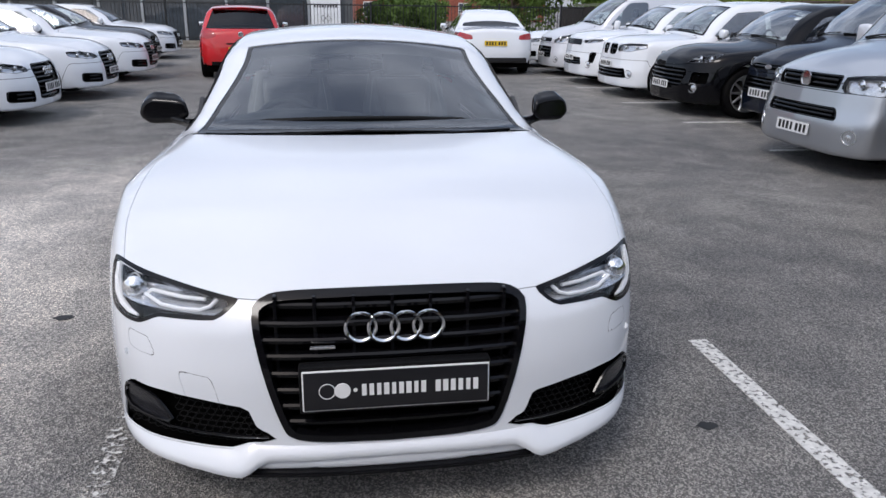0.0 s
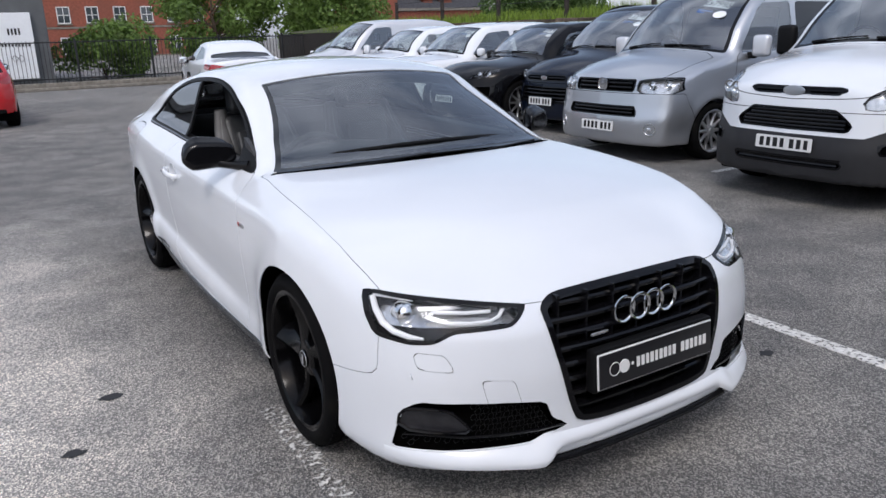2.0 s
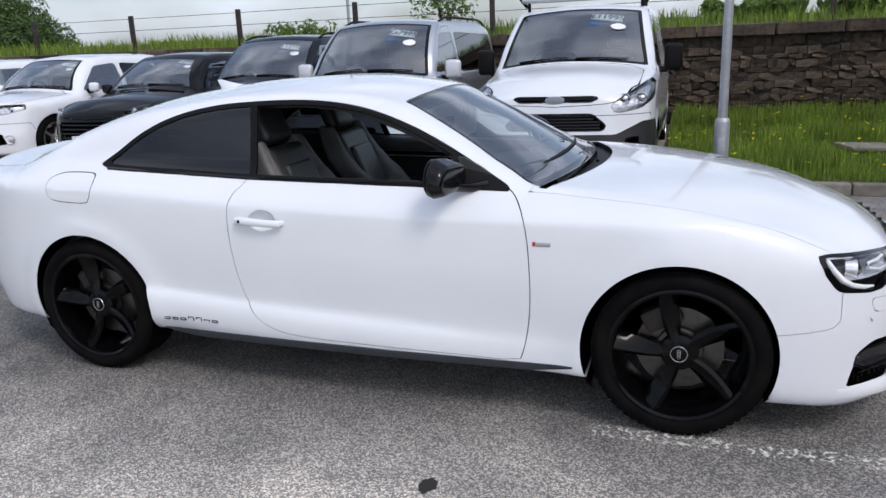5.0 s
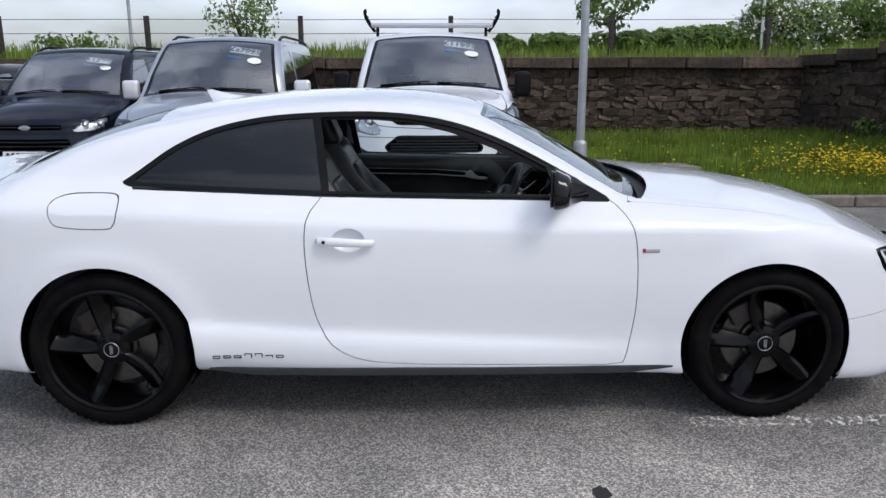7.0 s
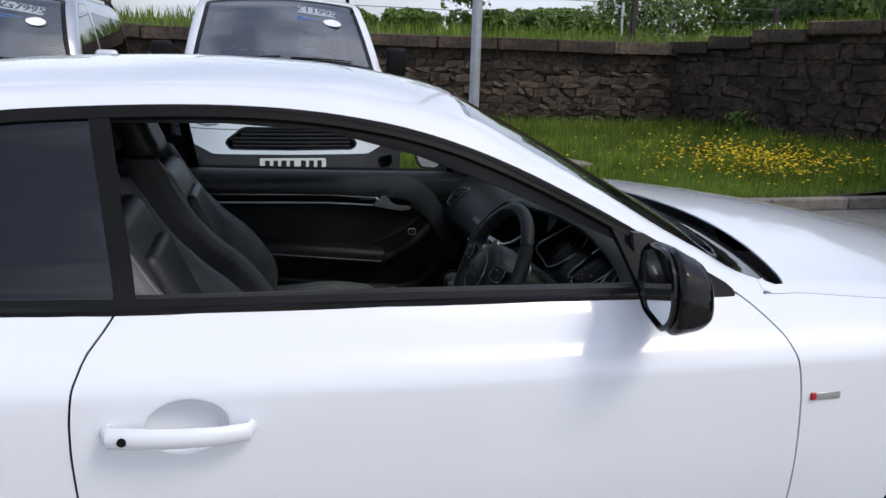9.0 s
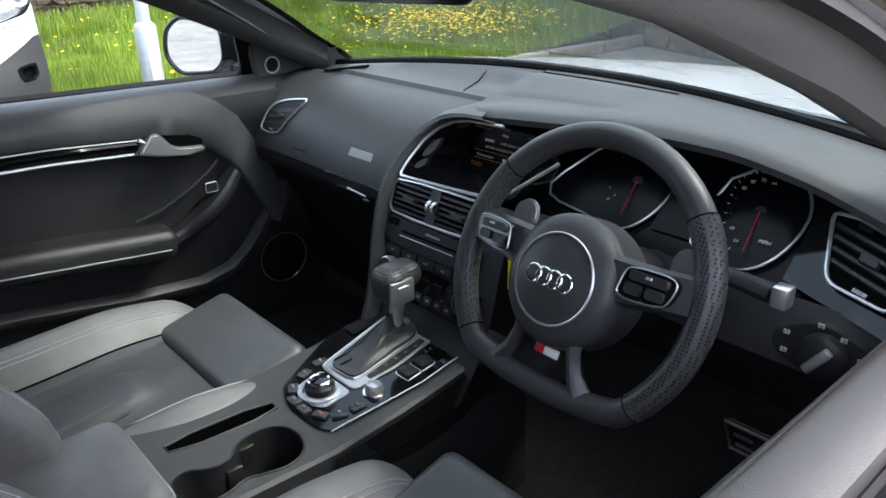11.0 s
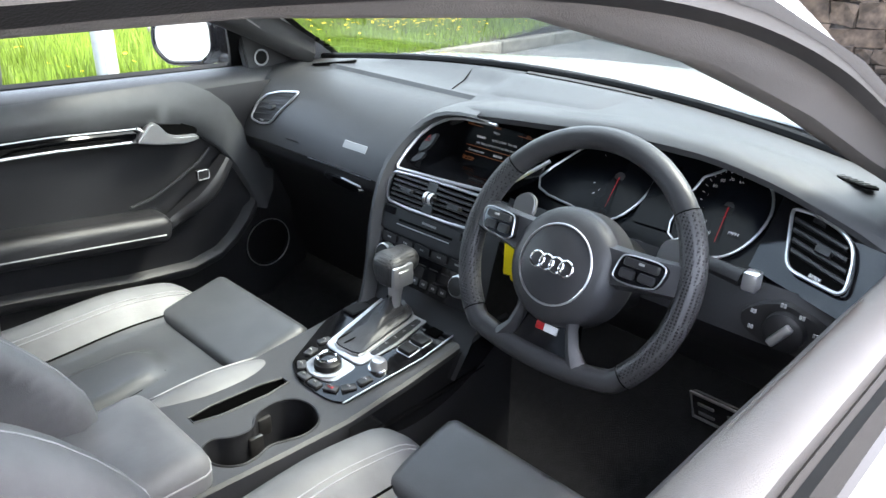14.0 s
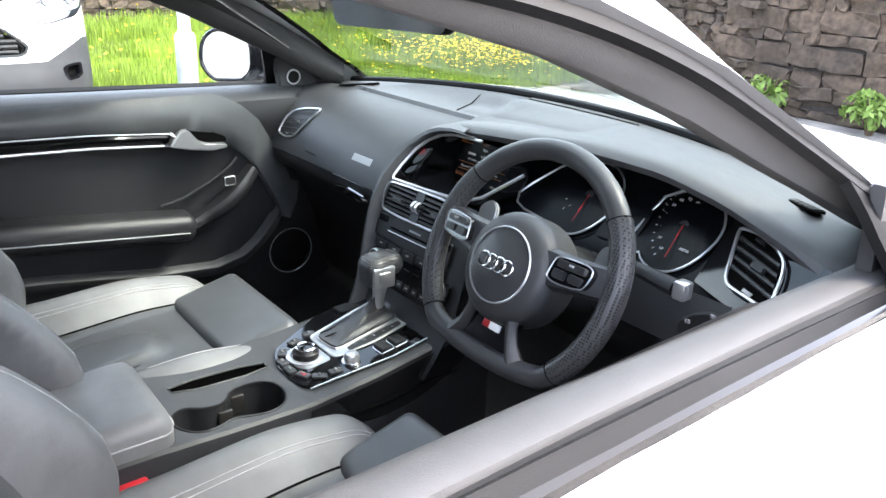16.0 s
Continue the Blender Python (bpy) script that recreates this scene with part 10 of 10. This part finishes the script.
# red hatchback seen from behind
S = solid(0.80, 2.51, 0.70, 0.87, 1.48, 0.85, 0.35, 1.02, 1.05, 2.55, 3.05, 1.02, 1.0, 0.36, tyre=0.31, edge=0.10, stern_lean=0.30)
hatch, hatch_fn = vehicle("hatchback_car", pose(-2.15, 16.7, 0, 0, 0, 184), S, "red", "red hatchback with yellow rear plate, on the asphalt", "car",
    windows=([(0.75, 1.0), (1.10, 1.34), (1.6, 1.38), (1.6, 1.0)], [(1.7, 1.0), (1.7, 1.38), (2.3, 1.32), (2.5, 1.1)]), screen=(0.38, 1.03, 0.70, 0.5), rear=(1.01, 1.38, 0.70, 0.38),
    tails=([(0.48, 0.86), (0.52, 0.96), (0.72, 1.02), (0.90, 1.06), (0.92, 0.84), (0.70, 0.80)],), plates=(("rear", 0.60),), wheels=("alloy", 5, "arm"), mirrors=(0.78, 1.06, 0.16, 0.14, "black"), hood_line=False,
    lower=(lambda x, y, z: np.maximum(np.maximum(z - 0.36, np.abs(x) - 0.62), 2.8 - y), "gloss_black"))
ys = np.linspace(3.4, 2.6, 500)
for z, r, mk, nm in ((0.90, 0.055, "chrome", "badge"), (0.72, 0.0, "gap", "boot_handle")):
    y = float(ys[np.argmax(hatch_fn(np.zeros(500), ys, np.full(500, z)) < 0)])
    bm = bmesh.new()
    if r:
        lathe(bm, [(r, -0.004), (r, 0.008), (r * 0.8, 0.010), (0.0004, 0.006)], 24, m=Matrix.Translation((0, y, z)) @ Matrix.Rotation(radians(-90), 4, 'X'))
    else:
        box(bm, (-0.30, y - 0.02, z - 0.012), (0.30, y + 0.010, z + 0.012), 0.006)
    part(nm, bm, mk, hatch)
bm = bmesh.new()
sheet(bm, [[(x, 2.52, top_z(hatch_fn, x, 2.52) + 0.004), (x, 2.66, top_z(hatch_fn, x, 2.52) + 0.010), (x, 2.70, top_z(hatch_fn, x, 2.52) - 0.004), (x, 2.58, top_z(hatch_fn, x, 2.60) - 0.02)] for x in np.linspace(-0.56, 0.56, 11)])
part("roof_spoiler", bm, "red", hatch)


# ---- distance: railing, shop front, brick buildings, trees ----
def railing(x0, x1, y, z0, z1):
    ob = empty("railing_fence", label="black upright-bar railing on a low kerb wall", category="fence")
    for z in (z0 + 0.12, z1 - 0.06):
        bm = bmesh.new()
        box(bm, (x0, y - 0.02, z - 0.02), (x1, y + 0.02, z + 0.02), 0.004)
        part("rail", bm, "rail", ob)
    bm = bmesh.new()
    box(bm, (-0.009, -0.009, z0), (0.009, 0.009, z1), 0.002)
    me = bpy.data.meshes.new("bar")
    bm.to_mesh(me)
    bm.free()
    me.materials.append(M["rail"])
    bm = bmesh.new()
    box(bm, (-0.035, -0.035, 0), (0.035, 0.035, z1 + 0.06), 0.006)
    me2 = bpy.data.meshes.new("post")
    bm.to_mesh(me2)
    bm.free()
    me2.materials.append(M["rail"])
    n = int((x1 - x0) / 0.125)
    for i in range(n + 1):
        o = new("bar" if i % 20 else "post", me if i % 20 else me2)
        o.parent = ob
        o.matrix_basis = pose(x0 + (x1 - x0) * i / n, y, 0)


railing(-16.0, 16.0, 27.0, 0.2, 1.6)
bm = bmesh.new()
box(bm, (-18, 26.85, 0), (16, 27.15, 0.2), 0.02)
box(bm, (-18, 25.6, 0), (16, 25.75, 0.11), 0.02)
tagged(part("railing_kerb", bm, "kerb"), "low concrete kerb wall under the railing", "kerb", kind="structure")


def window_at(parent, x, y, z, w, h, bars_across=1, face=-1):
    win = empty("window", pose(x, y, z))
    win.parent = parent
    bm = bmesh.new()
    for a, b in (((-w / 2, -h / 2), (w / 2, -h / 2 + 0.09)), ((-w / 2, h / 2 - 0.09), (w / 2, h / 2)), ((-w / 2, -h / 2), (-w / 2 + 0.09, h / 2)), ((w / 2 - 0.09, -h / 2), (w / 2, h / 2)), ((-0.03, -h / 2), (0.03, h / 2)), ((-w / 2, -0.03), (w / 2, 0.03))):
        box(bm, (a[0], face * 0.06, a[1]), (b[0], 0.02, b[1]))
    part("frame", bm, "frame", win, smooth=False)
    bm = bmesh.new()
    box(bm, (-w / 2, face * 0.02, -h / 2), (w / 2, 0.03, h / 2))
    part("pane", bm, "winglass", win, smooth=False)
    bm = bmesh.new()
    box(bm, (-w / 2 - 0.1, face * 0.14, -h / 2 - 0.14), (w / 2 + 0.1, 0.02, -h / 2))
    part("sill", bm, "kerb", win, smooth=False)


# glazed shop behind the railing
shop = empty("shop_building", label="grey shop building with dark glazing and a white letting board", category="building")
bm = bmesh.new()
box(bm, (-16, 29.2, 0), (0.9, 39, 4.2), 0.02)
part("wall", bm, "clad", shop, smooth=False)
bm = bmesh.new()
box(bm, (-16.2, 29.0, 4.2), (1.1, 39.2, 4.5), 0.03)
part("roof", bm, "clad", shop, smooth=False)
for k in range(9):
    x = -15.2 + 1.6 * k
    bm = bmesh.new()
    box(bm, (x, 29.14, 0.15), (x + 1.45, 29.22, 2.9), 0.01)
    part("window", bm, "winglass", shop, smooth=False)
    bm = bmesh.new()
    box(bm, (x + 1.47, 29.08, 0.0), (x + 1.58, 29.24, 4.2), 0.01)
    part("mullion", bm, "galv", shop, smooth=False)
board = empty("letting_board", pose(-0.20, 29.02, 0.0), "white letting board with black lettering on the shop wall", "sign")
bm = bmesh.new()
box(bm, (-0.60, -0.03, 0.3), (0.60, 0.15, 2.6), 0.01)
part("panel", bm, "paper", board, smooth=False)
bars(board, "lettering", 0.95, 0.13, 9, pose(0, -0.034, 1.50), "ink", 0.7)
bars(board, "lettering", 0.45, 0.22, 4, pose(0, -0.034, 1.95), "ink", 0.7)
for s in (-1, 1):
    bm = bmesh.new()
    tube(bm, [(s * 0.10 - 0.10, -0.034, 1.02), (s * 0.10, -0.034, 1.15), (s * 0.10 + 0.10, -0.034, 1.02), (s * 0.10, -0.034, 0.90)], 0.012, 6, closed=True)
    part("mark", bm, "ink", board)


# red-brick office building
def brick_block(name, x0, x1, y, depth, storeys, label, first=1.2, pitch=2.6, storey=2.9):
    b = empty(name, label=label, category="building")
    top = first + storeys * storey + 0.4
    bm = bmesh.new()
    box(bm, (x0, y, 0), (x1, y + depth, top))
    part("wall", bm, "brick", b, smooth=False)
    bm = bmesh.new()
    box(bm, (x0 - 0.3, y - 0.3, top), (x1 + 0.3, y + depth + 0.3, top + 0.35), 0.05)
    part("roof", bm, "slate", b, smooth=False)
    for k in range(storeys):
        bm = bmesh.new()
        box(bm, (x0, y - 0.05, first + k * storey - 0.15), (x1, y + 0.1, first + k * storey + 0.05))
        part("string_course", bm, "kerb", b, smooth=False)
        x = x0 + 1.4
        while x < x1 - 1:
            window_at(b, x, y, first + k * storey + 1.15, 1.2, 1.6)
            x += pitch
    return b


brick_block("office_building", 3.0, 24.0, 82.0, 12, 3, "red-brick office building with white-framed windows", first=0.1)
# station building: long slate roof, chimneys, gable with a round window
sta = empty("station_building", label="red-brick station building with slate roof and tall chimneys", category="building")
bm = bmesh.new()
box(bm, (41, 80.5, 0), (57, 90, 4.2))
part("wall", bm, "brick", sta, smooth=False)
bm = bmesh.new()
box(bm, (40.9, 80.2, 4.1), (57.3, 80.6, 4.5), 0.04)
part("eave_board", bm, "kerb", sta, smooth=False)
for k in range(12):
    bm = bmesh.new()
    y0, z0 = 80.2 + 0.40 * k, 4.4 + 0.14 * k
    box(bm, (42.6 + 0.0 * k, y0, z0), (56.9 - 0.12 * k, y0 + 0.46, z0 + 0.15), 0.01)
    part("slate_course", bm, "slate", sta, smooth=False)
bm = bmesh.new()
for k in range(1):
    vs = [bm.verts.new(p) for p in ((38.6, 80, 0), (43.2, 80, 0), (43.2, 80, 6.4), (40.9, 80, 9.6), (38.6, 80, 6.4), (38.6, 88, 0), (43.2, 88, 0), (43.2, 88, 6.4), (40.9, 88, 9.6), (38.6, 88, 6.4))]
    for f in ((0, 1, 2, 3, 4), (5, 9, 8, 7, 6), (1, 6, 7, 2), (0, 4, 9, 5), (3, 2, 7, 8), (4, 3, 8, 9)):
        bm.faces.new([vs[i] for i in f])
part("gable", bm, "brick", sta, smooth=False)
bm = bmesh.new()
tube(bm, [(40.95 + 0.75 * math.cos(a * math.pi / 12), 79.95, 6.25 + 0.75 * math.sin(a * math.pi / 12)) for a in range(24)], 0.14, 6, closed=True)
for a in range(4):
    c, s = 0.7 * math.cos(a * math.pi / 4), 0.7 * math.sin(a * math.pi / 4)
    tube(bm, [(40.95 - c, 79.95, 6.25 - s), (40.95 + c, 79.95, 6.25 + s)], 0.05, 5)
part("round_window", bm, "frame", sta)
bm = bmesh.new()
cyl(bm, (40.95, 79.98, 6.25), (40.95, 80.05, 6.25), 0.72, seg=24)
part("round_pane", bm, "winglass", sta)
for x, w in ((48.7, 0.65), (51.4, 0.8)):
    ch = empty("chimney")
    ch.parent = sta
    bm = bmesh.new()
    box(bm, (x - w, 82.0, 4.8), (x + w, 83.2, 9.2), 0.03)
    part("shaft", bm, "brick", ch, smooth=False)
    bm = bmesh.new()
    box(bm, (x - w - 0.25, 81.8, 5.5), (x + w + 0.25, 83.4, 5.9), 0.08)
    part("stack_base", bm, "kerb", ch, smooth=False)
bm = bmesh.new()
box(bm, (44.9, 83, 5.5), (47.1, 85, 6.1), 0.05)
lathe(bm, [(1.2, 6.1), (0.9, 6.6), (0.3, 7.1), (0.01, 7.2)], 8, m=Matrix.Translation((46.0, 84, 0)))
part("roof_vent", bm, "slate", sta)
tower = empty("stone_tower", label="small grey tower with an iron railed roof", category="tower")
bm = bmesh.new()
box(bm, (54.6, 83.5, 0), (58.4, 87, 6.6), 0.05)
box(bm, (54.3, 83.2, 6.4), (58.7, 87.3, 6.8), 0.05)
part("wall", bm, "slate", tower, smooth=False)
for z in (6.95, 8.1):
    bm = bmesh.new()
    tube(bm, [(54.5, 83.4, z), (58.5, 83.4, z), (58.5, 87.0, z), (54.5, 87.0, z)], 0.06, 5, closed=True)
    part("rail", bm, "rail", tower)
for k in range(9):
    bm = bmesh.new()
    cyl(bm, (54.5 + 0.5 * k, 83.4, 6.8), (54.5 + 0.5 * k, 83.4, 8.1), 0.035, seg=6)
    part("bar", bm, "rail", tower)

# trees and bushes of the distance
tree("tree", 16.5, 40.5, 0, 6.6, 4.0, "broad leafy tree behind the parked cars", "leaf", 26000, 0.13, 11, 60, bare=0.12)
tree("tree", 10.5, 42, 0, 5.0, 3.0, "leafy tree beside the brick building", "leaf", 12000, 0.13, 12, 40, bare=0.12)
bush("bush", 3.2, 33, 0, 3.4, 2.6, "rounded green bush behind the railing", "leaf", 7000, 0.10, 13)
tree("tree", 41.8, 51.5, 0.60, 5.5, 5.2, "dense dark green tree on the bank", "leaf_dark", 26000, 0.16, 14, 70, bare=0.10)
bush("bush", 47.5, 53, 2.2, 4.0, 1.8, "low green bush on the bank", "leaf", 4000, 0.14, 15)
bush("bush", 12.4, 5.2, 1.85, 1.0, 1.5, "loose leafy bush above the wall", "leaf", 1300, 0.045, 16)
bush("bush", 12.0, 8.6, 1.85, 1.2, 0.42, "low leafy weeds above the wall", "leaf", 700, 0.05, 17)
tree("sapling", 12.5, -2.6, 1.85, 1.45, 0.85, "thin sapling with long leaves above the wall", "leaf", 620, 0.075, 18, 16, bare=0.35)
for x, y, w, h, sd, lf in ((13.2, -3.6, 2.2, 0.40, 21, "leaf"), (13.8, -5.2, 2.0, 0.55, 22, "leaf"), (13.2, -1.0, 1.6, 0.35, 23, "leaf"), (16.5, -6.6, 3.0, 0.75, 24, "leaf"), (15.5, -10.0, 3.4, 1.5, 25, "leaf"), (12.0, -10.5, 3.0, 1.6, 26, "leaf_dark"), (9.0, -10.5, 3.0, 1.4, 27, "leaf"), (5.5, -8.6, 3.0, 1.2, 28, "leaf"), (1.5, -8.0, 3.0, 1.3, 29, "leaf_dark"), (-2.5, -7.8, 3.0, 1.3, 30, "leaf")):
    bush("bush", x, y, 1.9, w, h, "green bush on the bank above the stone wall", lf, 6500, 0.075, sd)
for x, y, sd in ((2.7, -5.35, 41), (1.6, -5.3, 42), (8.4, -5.85, 43)):
    bush("weed", x, y, 0.0 if x < 4 else 0.3, 0.35, 0.45, "leafy weed at the foot of the wall", "leaf", 260, 0.05, sd)
bush("hawthorn", 13.6, -6.9, 1.95, 1.9, 1.15, "hawthorn bush in white blossom above the wall", "leaf", 6000, 0.065, 31, extra="blossom")
# far wooded slope
bm = bmesh.new()
rows = []
for k in range(7):
    rows.append([(30 + 9 * k + 3 * noise.noise(Vector((j * 0.4, k, 0))), 20 - 6 * j, (0.5 + 0.55 * k * min(1, max(0.15, j / 9))) + 0.5 * noise.noise(Vector((j * 0.7, k * 0.7, 5)))) for j in range(16)])
sheet(bm, rows)
M["wood"] = mat("distant_scrub", (0.05, 0.085, 0.03), 0.95, vary=0.5, scale=0.8, bump=1.0, bscale=3)
tagged(part("far_slope", bm, "wood"), "distant scrub-covered slope", "hill", kind="structure")
for x, y, h, r, mk, lb in ((13.0, 7.8, 4.2, 0.035, "galv", "thin grey pole on the bank"), (13.0, -5.97, 3.6, 0.03, "frame", "thin white pole on the bank")):
    pole = empty("pole", pose(x, y, 1.8), lb, "pole")
    bm = bmesh.new()
    lathe(bm, [(r * 1.2, -0.2), (r, 0.6), (r * 0.9, h), (0.0005, h)], 12)
    part("shaft", bm, mk, pole)
    bm = bmesh.new()
    lathe(bm, [(r * 1.6, -0.2), (r * 1.6, 0.25), (r * 1.2, 0.28)], 12)
    part("collar", bm, mk, pole)
